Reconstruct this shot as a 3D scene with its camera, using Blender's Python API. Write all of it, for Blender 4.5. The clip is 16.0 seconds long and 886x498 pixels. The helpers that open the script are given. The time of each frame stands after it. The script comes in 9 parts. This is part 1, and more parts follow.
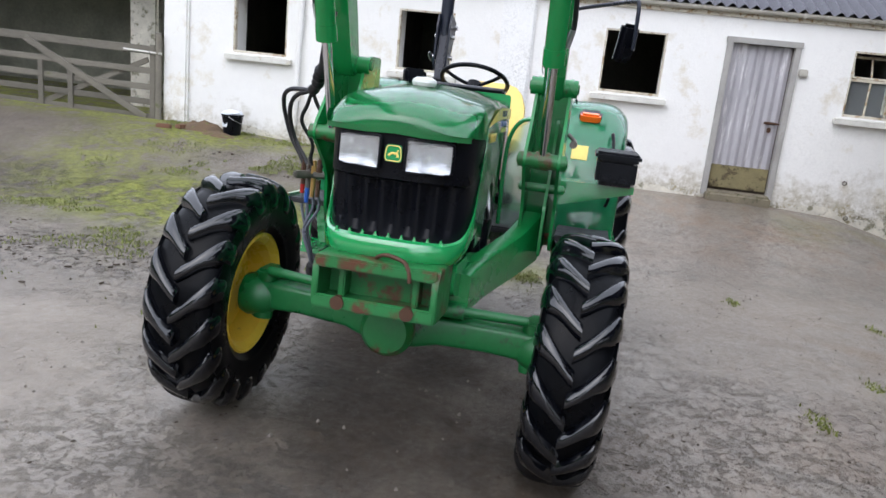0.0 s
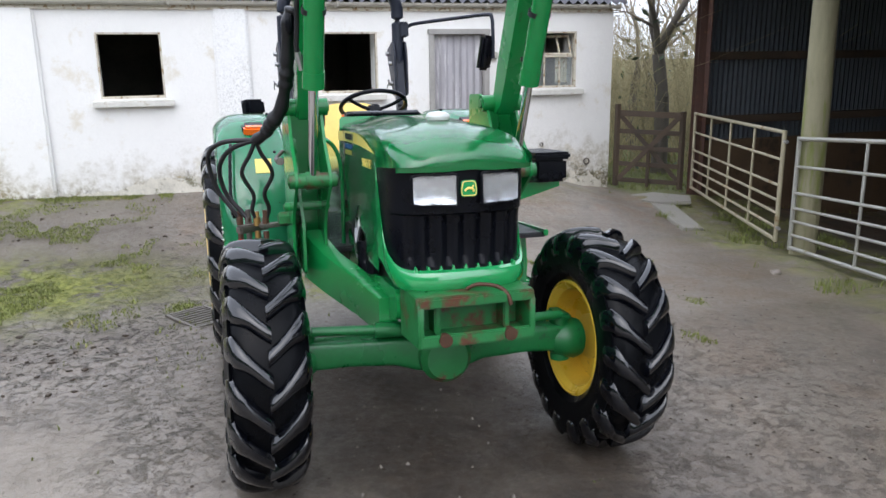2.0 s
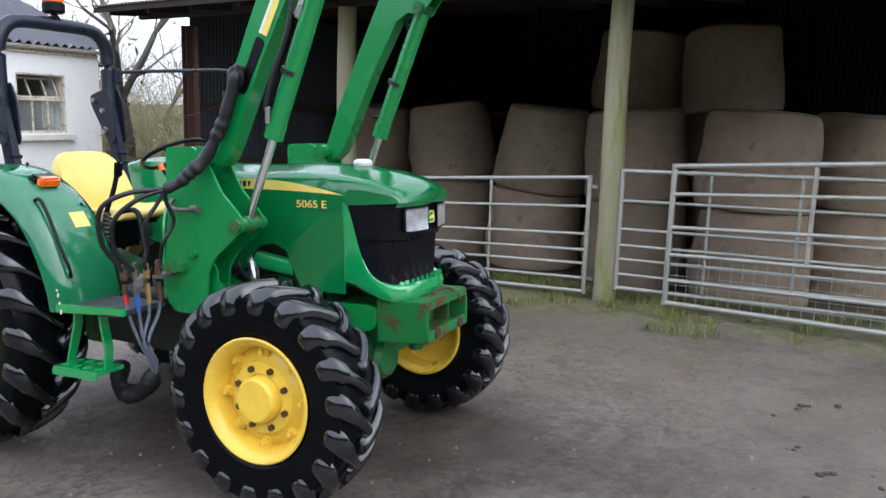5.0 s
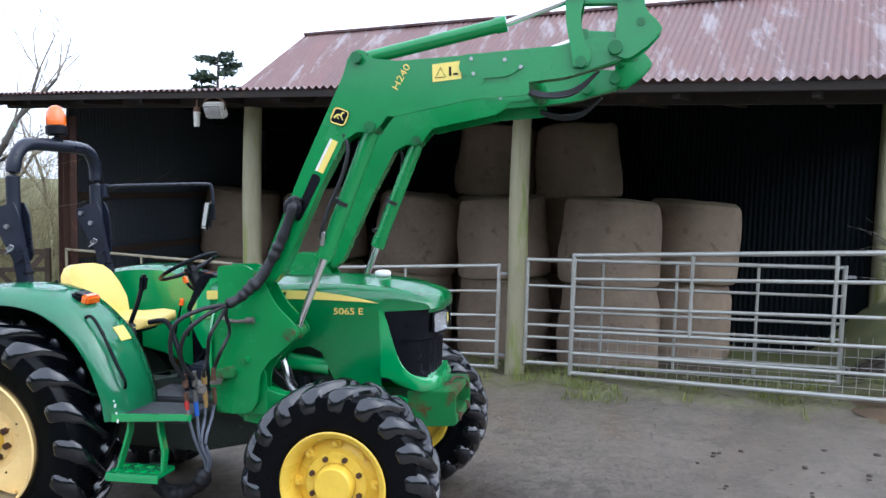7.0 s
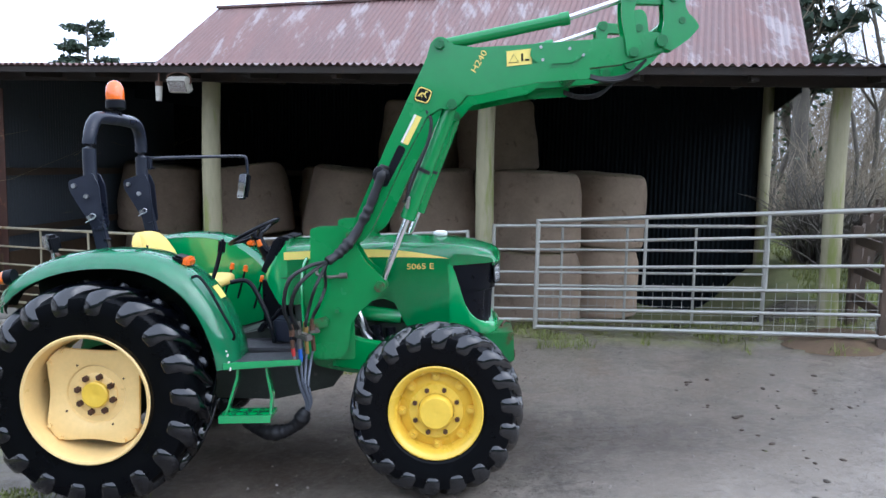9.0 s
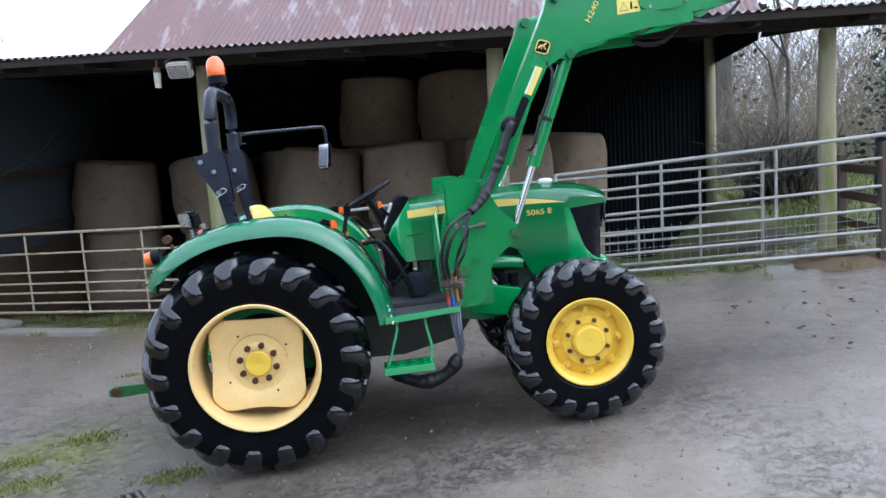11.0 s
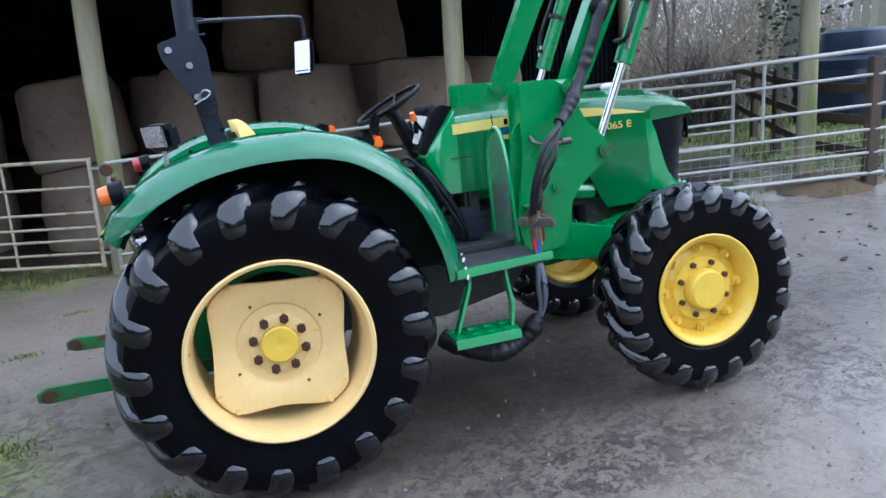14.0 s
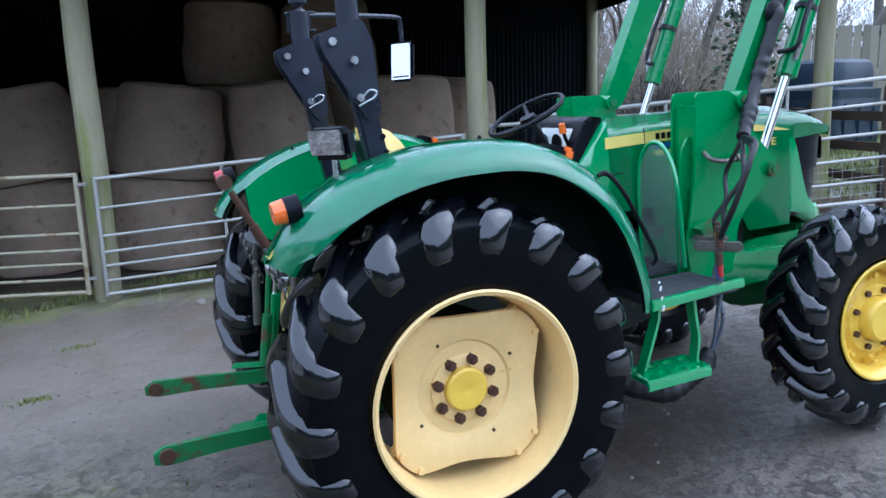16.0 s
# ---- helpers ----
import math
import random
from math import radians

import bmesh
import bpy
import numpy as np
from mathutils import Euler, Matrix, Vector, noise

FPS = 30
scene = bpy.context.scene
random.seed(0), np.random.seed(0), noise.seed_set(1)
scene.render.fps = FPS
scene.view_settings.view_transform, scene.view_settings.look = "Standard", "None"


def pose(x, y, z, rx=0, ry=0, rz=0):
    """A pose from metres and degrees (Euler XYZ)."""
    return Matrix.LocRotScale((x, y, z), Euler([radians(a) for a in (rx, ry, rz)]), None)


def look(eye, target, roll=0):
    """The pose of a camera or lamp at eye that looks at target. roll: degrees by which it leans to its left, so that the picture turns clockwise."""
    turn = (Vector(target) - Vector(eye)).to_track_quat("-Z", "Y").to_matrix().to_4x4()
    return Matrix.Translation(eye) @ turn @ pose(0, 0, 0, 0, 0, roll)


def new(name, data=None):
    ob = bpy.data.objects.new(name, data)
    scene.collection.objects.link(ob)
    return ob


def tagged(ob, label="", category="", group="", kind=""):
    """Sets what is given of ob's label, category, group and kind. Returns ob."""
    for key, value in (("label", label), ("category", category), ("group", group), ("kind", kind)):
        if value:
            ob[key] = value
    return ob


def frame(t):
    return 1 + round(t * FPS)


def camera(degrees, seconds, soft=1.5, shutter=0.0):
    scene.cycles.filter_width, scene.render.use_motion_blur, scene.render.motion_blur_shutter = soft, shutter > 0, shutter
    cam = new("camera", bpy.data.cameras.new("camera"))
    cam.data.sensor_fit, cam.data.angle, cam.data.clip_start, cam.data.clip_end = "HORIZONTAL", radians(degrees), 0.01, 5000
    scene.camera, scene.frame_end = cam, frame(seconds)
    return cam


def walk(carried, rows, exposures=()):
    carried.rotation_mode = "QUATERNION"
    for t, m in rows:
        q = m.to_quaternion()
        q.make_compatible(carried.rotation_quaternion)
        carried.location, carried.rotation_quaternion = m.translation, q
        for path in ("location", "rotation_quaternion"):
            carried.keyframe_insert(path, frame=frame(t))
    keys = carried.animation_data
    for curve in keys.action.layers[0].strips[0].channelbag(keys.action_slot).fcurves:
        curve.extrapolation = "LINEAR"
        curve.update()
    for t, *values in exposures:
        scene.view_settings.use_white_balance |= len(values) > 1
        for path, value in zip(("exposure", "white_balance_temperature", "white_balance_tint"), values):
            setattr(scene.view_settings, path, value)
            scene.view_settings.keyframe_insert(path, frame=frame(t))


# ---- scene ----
cam = camera(59.7, 16.0)
PATH = [
    (0, (5.053, 0.663, 1.787), (3.138, 0.368, 1.29), 5.8),
    (0.5, (5.231, 0.27, 1.818), (3.297, 0.202, 1.316), 4.9),
    (1, (5.28, -0.131, 1.854), (3.363, -0.009, 1.297), 2.7),
    (1.5, (5.161, -0.527, 1.869), (3.251, -0.19, 1.383), 0.7),
    (2, (5.065, -0.945, 1.879), (3.217, -0.344, 1.406), -0.8),
    (2.5, (4.918, -1.341, 1.891), (3.134, -0.585, 1.393), -0.8),
    (3, (4.658, -1.714, 1.908), (2.964, -0.784, 1.392), -2.9),
    (3.5, (4.511, -2.147, 1.913), (2.989, -0.959, 1.391), -2.4),
    (4, (4.346, -2.527, 1.923), (2.957, -1.179, 1.419), -1.7),
    (4.5, (4.153, -2.958, 1.876), (2.985, -1.393, 1.443), 0.0),
    (4.7, (4.088, -3.139, 1.89), (3.101, -1.446, 1.486), 1.6),
    (6.8, (3.303, -4.33, 2.158), (2.851, -2.394, 1.943), 1.3),
    (7, (3.209, -4.405, 2.174), (2.825, -2.448, 2.017), 1.5),
    (7.5, (2.933, -4.693, 2.145), (2.676, -2.715, 2.006), 1.8),
    (8, (2.671, -4.903, 2.145), (2.425, -2.924, 1.995), 2.2),
    (8.5, (2.374, -5.082, 2.126), (2.187, -3.098, 1.946), 1.7),
    (8.7, (2.265, -5.136, 2.115), (2.143, -3.149, 1.922), 1.8),
    (10.8, (0.802, -5.472, 1.988), (1.034, -3.504, 1.72), -3.7),
    (11, (0.612, -5.424, 1.946), (0.825, -3.453, 1.683), -3.5),
    (11.5, (0.172, -5.276, 1.932), (0.398, -3.308, 1.661), -3.8),
    (12, (-0.065, -5.155, 1.906), (0.335, -3.216, 1.623), -4.2),
    (12.5, (-0.241, -4.876, 1.887), (0.261, -2.961, 1.597), -4.3),
    (13, (-0.306, -4.533, 1.839), (0.317, -2.659, 1.522), -4.2),
    (13.5, (-0.312, -4.221, 1.796), (0.419, -2.397, 1.426), -3.8),
    (14, (-0.287, -3.917, 1.771), (0.288, -2.052, 1.333), -3.3),
    (14.5, (-0.408, -3.699, 1.748), (0.171, -1.842, 1.281), -3.5),
    (15, (-0.652, -3.531, 1.781), (0.047, -1.705, 1.36), -3.8),
    (15.5, (-0.893, -3.3, 1.732), (-0.142, -1.488, 1.343), -3.8),
    (16, (-1.166, -3.113, 1.732), (-0.373, -1.318, 1.346), -1.8),
]
# seconds, stops, kelvin, tint: the clip's camera cools its picture on the way
LIGHT = [(0.0, 0.14, 6500, 14), (3.5, 0.18, 6450, 13), (8.0, 0.30, 5820, 13), (12.5, 0.28, 5760, 13), (14.0, 0.27, 5500, 13), (16.0, 0.25, 5200, 13)]
walk(cam, [(t, look(eye, target, roll)) for t, eye, target, roll in PATH], LIGHT)

# ---- world and light ----
world = bpy.data.worlds.new("overcast_sky")
scene.world = world
world.use_nodes = True
wn, wl = world.node_tree.nodes, world.node_tree.links
sky = wn.new("ShaderNodeTexSky")
sky.sky_type, sky.sun_disc = "NISHITA", False
sky.sun_elevation, sky.sun_rotation = radians(46), radians(111)
sky.air_density, sky.dust_density = 1.0, 6.0
hsv = wn.new("ShaderNodeHueSaturation")
hsv.inputs["Saturation"].default_value = 0.22
wl.new(sky.outputs[0], hsv.inputs["Color"])
veil = wn.new("ShaderNodeMix")
veil.data_type = "RGBA"
veil.inputs[0].default_value = 0.72
veil.inputs[7].default_value = (14.6, 16.2, 18.8, 1)
wl.new(hsv.outputs[0], veil.inputs[6])
wl.new(veil.outputs[2], wn["Background"].inputs["Color"])
wn["Background"].inputs["Strength"].default_value = 0.14
sun = new("sun", bpy.data.lights.new("sun", "SUN"))
sun.data.energy, sun.data.angle, sun.data.color = 0.7, radians(70), (1.0, 0.985, 0.97)
sun.matrix_world = look((6.8, -2.6, 7.6), (0, 0, 0))

# ---- small builders ----
rnd = random.Random(7)


def thing(name, label, category, group="", kind="", at=None):
    ob = new(name)
    if at is not None:
        ob.matrix_basis = at
    return tagged(ob, label, category, group, kind)


def to_mesh(bm, name, material, sharp=35):
    bmesh.ops.recalc_face_normals(bm, faces=bm.faces)
    me = bpy.data.meshes.new(name)
    bm.to_mesh(me)
    bm.free()
    for p in me.polygons:
        p.use_smooth = True
    me.set_sharp_from_angle(angle=radians(sharp))
    me.materials.append(material)
    return me


def part(name, bm, material, parent=None, label="", sharp=35):
    ob = new(name, to_mesh(bm, name, material, sharp))
    ob.parent = parent
    if label:
        ob["label"] = label
    return ob


def solo(name, bm, material, label, category, group="", kind="", sharp=35):
    return tagged(new(name, to_mesh(bm, name, material, sharp)), label, category, group, kind)


def bevelled(bm, verts, width, steps=2):
    if width > 0:
        edges = list({e for v in verts for e in v.link_edges})
        bmesh.ops.bevel(bm, geom=edges, offset=width, segments=steps, affect="EDGES", clamp_overlap=True)


def box(bm, c, s, rot=(0, 0, 0), bev=0.0, steps=2):
    m = pose(*c, *rot) @ Matrix.Diagonal((*s, 1))
    made = bmesh.ops.create_cube(bm, size=1, matrix=m)["verts"]
    bevelled(bm, made, bev, steps)
    return bm


def rod(bm, a, b, r, r2=None, n=12):
    a, b = Vector(a), Vector(b)
    m = Matrix.Translation((a + b) / 2) @ (b - a).to_track_quat("Z", "Y").to_matrix().to_4x4()
    bmesh.ops.create_cone(bm, cap_ends=True, segments=n, radius1=r, radius2=r if r2 is None else r2, depth=(b - a).length, matrix=m)
    return bm


def curve_points(pts, steps=6, closed=False):
    pts = [Vector(p) for p in pts]
    if len(pts) < 3:
        return pts
    out, n = [], len(pts)
    for i in range(n if closed else n - 1):
        if closed:
            p0, p1, p2, p3 = (pts[(i + k) % n] for k in (-1, 0, 1, 2))
        else:
            p0, p1, p2, p3 = pts[max(i - 1, 0)], pts[i], pts[i + 1], pts[min(i + 2, n - 1)]
        for k in range(steps):
            t = k / steps
            out.append(0.5 * ((2 * p1) + (p2 - p0) * t + (2 * p0 - 5 * p1 + 4 * p2 - p3) * t * t + (3 * p1 - p0 - 3 * p2 + p3) * t ** 3))
    if not closed:
        out.append(pts[-1])
    return out


def pipe(bm, pts, r, n=8, steps=6, closed=False, straight=False, flat=1.0):
    """A round bar along points; r may be a function of 0..1."""
    path = [Vector(p) for p in pts] if straight else curve_points(pts, steps, closed)
    rings, count = [], len(path)
    up = Vector((0.013, 0.02, 1.0))
    for i, p in enumerate(path):
        a = path[(i - 1) % count] if (closed or i) else p
        b = path[(i + 1) % count] if (closed or i < count - 1) else p
        d = (b - a).normalized()
        side = d.cross(up)
        if side.length < 0.05:
            side = d.cross(Vector((1, 0.1, 0)))
        side.normalize()
        top = side.cross(d)
        rr = r(i / max(1, count - 1)) if callable(r) else r
        rings.append([bm.verts.new(p + rr * (math.cos(k * math.tau / n) * side + flat * math.sin(k * math.tau / n) * top)) for k in range(n)])
    for i in range(count if closed else count - 1):
        q0, q1 = rings[i], rings[(i + 1) % count]
        for k in range(n):
            bm.faces.new((q0[k], q0[(k + 1) % n], q1[(k + 1) % n], q1[k]))
    if not closed:
        bm.faces.new(rings[0][::-1])
        bm.faces.new(rings[-1])
    return bm


def prism(bm, poly, y0, y1, bev=0.0, axis="y"):
    """A plate whose outline lies in x and z, from y0 to y1."""
    put = (lambda p, y: (p[0], y, p[1])) if axis == "y" else ((lambda p, y: (y, p[0], p[1])) if axis == "x" else (lambda p, y: (p[0], p[1], y)))
    lo = [bm.verts.new(put(p, y0)) for p in poly]
    hi = [bm.verts.new(put(p, y1)) for p in poly]
    n = len(poly)
    fs = [bm.faces.new(lo), bm.faces.new(hi[::-1])]
    fs += [bm.faces.new((lo[i], hi[i], hi[(i + 1) % n], lo[(i + 1) % n])) for i in range(n)]
    if bev > 0:
        edges = [e for e in fs[0].edges] + [e for e in fs[1].edges]
        bmesh.ops.bevel(bm, geom=edges, offset=bev, segments=2, affect="EDGES", clamp_overlap=True)
    return bm


def round_poly(poly, r, steps=4):
    """The outline with rounded corners."""
    out, n = [], len(poly)
    for i in range(n):
        p, a, b = Vector(poly[i]), Vector(poly[i - 1]), Vector(poly[(i + 1) % n])
        k = min(r, (a - p).length * 0.45, (b - p).length * 0.45)
        s, e = p + (a - p).normalized() * k, p + (b - p).normalized() * k
        for j in range(steps + 1):
            t = j / steps
            out.append(tuple((1 - t) ** 2 * s + 2 * t * (1 - t) * p + t * t * e))
    return out


def lathe(bm, prof, seg=40, close=False):
    """A body turned about the y axis; prof holds (y, radius)."""
    rings = [[bm.verts.new((r * math.cos(k * math.tau / seg), y, r * math.sin(k * math.tau / seg))) for k in range(seg)] for y, r in prof]
    pairs = list(zip(rings, rings[1:])) + ([(rings[-1], rings[0])] if close else [])
    for a, b in pairs:
        for k in range(seg):
            bm.faces.new((a[k], a[(k + 1) % seg], b[(k + 1) % seg], b[k]))
    if not close:
        bm.faces.new(rings[0])
        bm.faces.new(rings[-1][::-1])
    return bm


def loft(bm, rings, closed=True, caps=True):
    vs = [[bm.verts.new(p) for p in ring] for ring in rings]
    n = len(vs[0])
    for a, b in zip(vs, vs[1:]):
        for k in range(n if closed else n - 1):
            bm.faces.new((a[k], a[(k + 1) % n], b[(k + 1) % n], b[k]))
    if caps and closed:
        bm.faces.new(vs[0])
        bm.faces.new(vs[-1][::-1])
    return bm


def moved(bm, m):
    bmesh.ops.transform(bm, matrix=m, verts=bm.verts)
    return bm


def smooth01(t):
    t = min(1.0, max(0.0, t))
    return t * t * (3 - 2 * t)


# ---- materials ----
def surface(name, colour, rough=0.5, metal=0.0, vary=0.25, scale=3.0, second=None, spots=0.0, spot_scale=8.0, bump=0.0, bump_scale=60.0, coat=0.0, stretch=(1, 1, 1), rough_vary=0.15, island=0.0, random_tint=0.0):
    """Colour that varies at two scales, with worn or stained spots of a second colour and fine relief."""
    m = bpy.data.materials.new(name)
    m.use_nodes = True
    nd, ln = m.node_tree.nodes, m.node_tree.links
    b = nd["Principled BSDF"]
    tc = nd.new("ShaderNodeTexCoord")
    mp = nd.new("ShaderNodeMapping")
    mp.inputs["Scale"].default_value = stretch
    ln.new(tc.outputs["Object"], mp.inputs[0])

    def noise_tex(s, detail=5.0, rough_=0.6):
        t = nd.new("ShaderNodeTexNoise")
        t.inputs["Scale"].default_value, t.inputs["Detail"].default_value, t.inputs["Roughness"].default_value = s, detail, rough_
        ln.new(mp.outputs[0], t.inputs["Vector"])
        return t.outputs["Fac"]

    def ramp(src, lo, hi):
        r = nd.new("ShaderNodeMapRange")
        r.inputs["From Min"].default_value, r.inputs["From Max"].default_value = lo, hi
        ln.new(src, r.inputs["Value"])
        return r.outputs["Result"]

    def mix(fac, a, c, mode="MIX"):
        x = nd.new("ShaderNodeMix")
        x.data_type, x.blend_type = "RGBA", mode
        for sock, v in (("Factor", fac), ("A", a), ("B", c)):
            i = {"Factor": 0, "A": 6, "B": 7}[sock]
            if isinstance(v, (int, float)):
                x.inputs[i].default_value = v
            elif isinstance(v, tuple):
                x.inputs[i].default_value = (*v[:3], 1)
            else:
                ln.new(v, x.inputs[i])
        return x.outputs[2]

    dark = tuple(c * (1 - vary) for c in colour)
    light = tuple(min(1, c * (1 + vary * 0.8)) for c in colour)
    big = noise_tex(scale, 4)
    fine = noise_tex(scale * 9, 6, 0.7)
    col = mix(ramp(big, 0.3, 0.7), dark, light)
    col = mix(0.35, col, mix(ramp(fine, 0.3, 0.7), dark, light))
    if second and spots > 0:
        s = noise_tex(spot_scale, 8, 0.68)
        edge = 0.72 - 0.36 * spots
        col = mix(ramp(s, edge, edge + 0.09), col, second)
    if random_tint > 0:
        oi = nd.new("ShaderNodeObjectInfo")
        h = nd.new("ShaderNodeHueSaturation")
        ln.new(ramp(oi.outputs["Random"], 0, 1), h.inputs["Value"])
        rr = nd.new("ShaderNodeMapRange")
        rr.inputs["To Min"].default_value, rr.inputs["To Max"].default_value = 1 - random_tint, 1 + random_tint
        ln.new(oi.outputs["Random"], rr.inputs["Value"])
        ln.new(rr.outputs[0], h.inputs["Value"])
        ln.new(col, h.inputs["Color"])
        col = h.outputs[0]
    if island > 0:
        ge = nd.new("ShaderNodeNewGeometry")
        h = nd.new("ShaderNodeHueSaturation")
        rr = nd.new("ShaderNodeMapRange")
        rr.inputs["To Min"].default_value, rr.inputs["To Max"].default_value = 1 - island, 1 + island
        ln.new(ge.outputs["Random Per Island"], rr.inputs["Value"])
        ln.new(rr.outputs[0], h.inputs["Value"])
        ln.new(col, h.inputs["Color"])
        col = h.outputs[0]
    ln.new(col, b.inputs["Base Color"])
    rv = nd.new("ShaderNodeMapRange")
    rv.inputs["From Min"].default_value, rv.inputs["From Max"].default_value = 0.3, 0.7
    rv.inputs["To Min"].default_value, rv.inputs["To Max"].default_value = max(0.02, rough - rough_vary), min(1, rough + rough_vary)
    ln.new(big, rv.inputs["Value"])
    ln.new(rv.outputs[0], b.inputs["Roughness"])
    b.inputs["Metallic"].default_value = metal
    b.inputs["Coat Weight"].default_value = coat
    b.inputs["Coat Roughness"].default_value = 0.07
    b.inputs["Coat IOR"].default_value = 1.7
    if bump > 0:
        bp = nd.new("ShaderNodeBump")
        bp.inputs["Strength"].default_value, bp.inputs["Distance"].default_value = bump, 0.01
        ln.new(noise_tex(bump_scale, 6, 0.65), bp.inputs["Height"])
        ln.new(bp.outputs[0], b.inputs["Normal"])
    return m


RUST = (0.10, 0.035, 0.018)
M_green = surface("green_paint", (0.005, 0.305, 0.082), 0.20, coat=1.0, vary=0.10, scale=2.0, second=(0.008, 0.12, 0.03), spots=0.10, spot_scale=14, bump=0.015, bump_scale=30, rough_vary=0.06)
M_green_worn = surface("green_paint_worn", (0.012, 0.16, 0.042), 0.42, vary=0.18, scale=4, second=RUST, spots=0.56, spot_scale=7, bump=0.15, bump_scale=60)
M_green_loader = surface("green_loader_paint", (0.004, 0.220, 0.052), 0.24, coat=0.12, vary=0.12, scale=2.5, second=(0.05, 0.06, 0.03), spots=0.16, spot_scale=16, bump=0.03, bump_scale=50, rough_vary=0.08)
M_axle = surface("grimy_green_casting", (0.004, 0.135, 0.034), 0.34, vary=0.25, scale=5, second=(0.03, 0.032, 0.02), spots=0.36, spot_scale=7, bump=0.08, bump_scale=50, rough_vary=0.1)
M_green_fade = surface("green_fender_plastic", (0.022, 0.32, 0.135), 0.12, coat=0.9, vary=0.10, scale=2.5, second=(0.04, 0.26, 0.12), spots=0.16, spot_scale=5, bump=0.03, bump_scale=40)
M_black = surface("black_plastic", (0.0036, 0.0042, 0.0068), 0.34, vary=0.3, scale=6, bump=0.08, bump_scale=200)
M_navy = surface("dark_blue_black_steel", (0.011, 0.014, 0.026), 0.36, vary=0.25, scale=6, second=(0.07, 0.07, 0.08), spots=0.12, spot_scale=20, bump=0.06, bump_scale=120)
M_tyre = surface("wet_tyre_rubber", (0.0022, 0.0026, 0.0036), 0.30, vary=0.35, scale=5, second=(0.010, 0.010, 0.010), spots=0.12, spot_scale=6, bump=0.04, bump_scale=90, rough_vary=0.08, coat=0.02)
M_lug = surface("wet_lug_rubber", (0.0022, 0.0028, 0.0048), 0.24, vary=0.3, scale=5, second=(0.010, 0.009, 0.008), spots=0.16, spot_scale=9, bump=0.015, bump_scale=60, rough_vary=0.08, coat=0.85)
# near-black colour that stands for shade inside the wheel arches
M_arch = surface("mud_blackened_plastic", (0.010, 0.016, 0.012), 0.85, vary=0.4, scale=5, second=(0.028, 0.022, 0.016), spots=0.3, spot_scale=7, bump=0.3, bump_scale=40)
M_yellow = surface("yellow_rim_paint", (0.80, 0.53, 0.055), 0.34, vary=0.12, scale=5, second=(0.42, 0.24, 0.05), spots=0.2, spot_scale=9, bump=0.05, bump_scale=50, coat=0.1)
M_cream = surface("faded_yellow_rim_paint", (0.86, 0.605, 0.245), 0.42, vary=0.12, scale=4, second=(0.48, 0.29, 0.08), spots=0.24, spot_scale=8, bump=0.05, bump_scale=60)
M_seat = surface("yellow_vinyl", (0.80, 0.59, 0.16), 0.45, vary=0.12, scale=6, bump=0.06, bump_scale=160)
M_decal = surface("yellow_decal", (0.82, 0.66, 0.16), 0.4, vary=0.08, scale=10)
M_white = surface("white_decal", (0.75, 0.76, 0.74), 0.5, vary=0.1, scale=10)
M_rusty = surface("rusty_bolt", (0.085, 0.040, 0.022), 0.65, metal=0.3, vary=0.4, scale=30, bump=0.2, bump_scale=150)
M_steel = surface("bare_steel", (0.42, 0.42, 0.43), 0.35, metal=0.9, vary=0.2, scale=12, second=(0.25, 0.16, 0.09), spots=0.15, spot_scale=20)
M_dirty_steel = surface("dirty_oily_steel", (0.16, 0.145, 0.13), 0.45, metal=0.6, vary=0.4, scale=20, second=(0.06, 0.035, 0.02), spots=0.35, spot_scale=25, bump=0.2, bump_scale=120)
M_chrome = surface("chrome_rod", (0.75, 0.76, 0.78), 0.14, metal=1.0, vary=0.06, scale=10, rough_vary=0.06)
M_engine = surface("oily_engine_iron", (0.035, 0.045, 0.035), 0.5, vary=0.5, scale=10, second=(0.10, 0.09, 0.08), spots=0.3, spot_scale=12, bump=0.3, bump_scale=60)
M_hose = surface("black_rubber_hose", (0.006, 0.006, 0.008), 0.5, vary=0.25, scale=20, bump=0.15, bump_scale=120)
M_greyhose = surface("grey_blue_hose", (0.12, 0.135, 0.17), 0.45, vary=0.2, scale=20)
M_orange = surface("orange_lens", (0.85, 0.16, 0.015), 0.2, vary=0.12, scale=20, coat=0.5)
M_red = surface("red_lens", (0.45, 0.02, 0.02), 0.2, vary=0.12, scale=20, coat=0.5)
M_blue = surface("blue_cap", (0.02, 0.10, 0.42), 0.35, vary=0.1, scale=20)
M_brass = surface("brass_fitting", (0.45, 0.28, 0.10), 0.4, metal=0.8, vary=0.25, scale=20)
M_lens = surface("headlight_reflector", (0.44, 0.45, 0.47), 0.12, metal=0.95, vary=0.35, scale=18, bump=0.30, bump_scale=26)
M_mirror = surface("mirror_silver", (0.55, 0.57, 0.58), 0.06, metal=1.0, vary=0.02, rough_vary=0.02)
M_mat = surface("black_floor_mat", (0.03, 0.03, 0.035), 0.6, vary=0.3, scale=10, bump=0.2, bump_scale=80)
M_galv = surface("galvanised_tube", (0.44, 0.435, 0.395), 0.42, metal=0.55, vary=0.18, scale=5, second=(0.36, 0.33, 0.24), spots=0.35, spot_scale=4, bump=0.05, bump_scale=80)
M_galv_old = surface("yellowed_galvanised_tube", (0.40, 0.36, 0.25), 0.55, metal=0.3, vary=0.22, scale=5, second=(0.24, 0.16, 0.08), spots=0.45, spot_scale=5, bump=0.08, bump_scale=80)
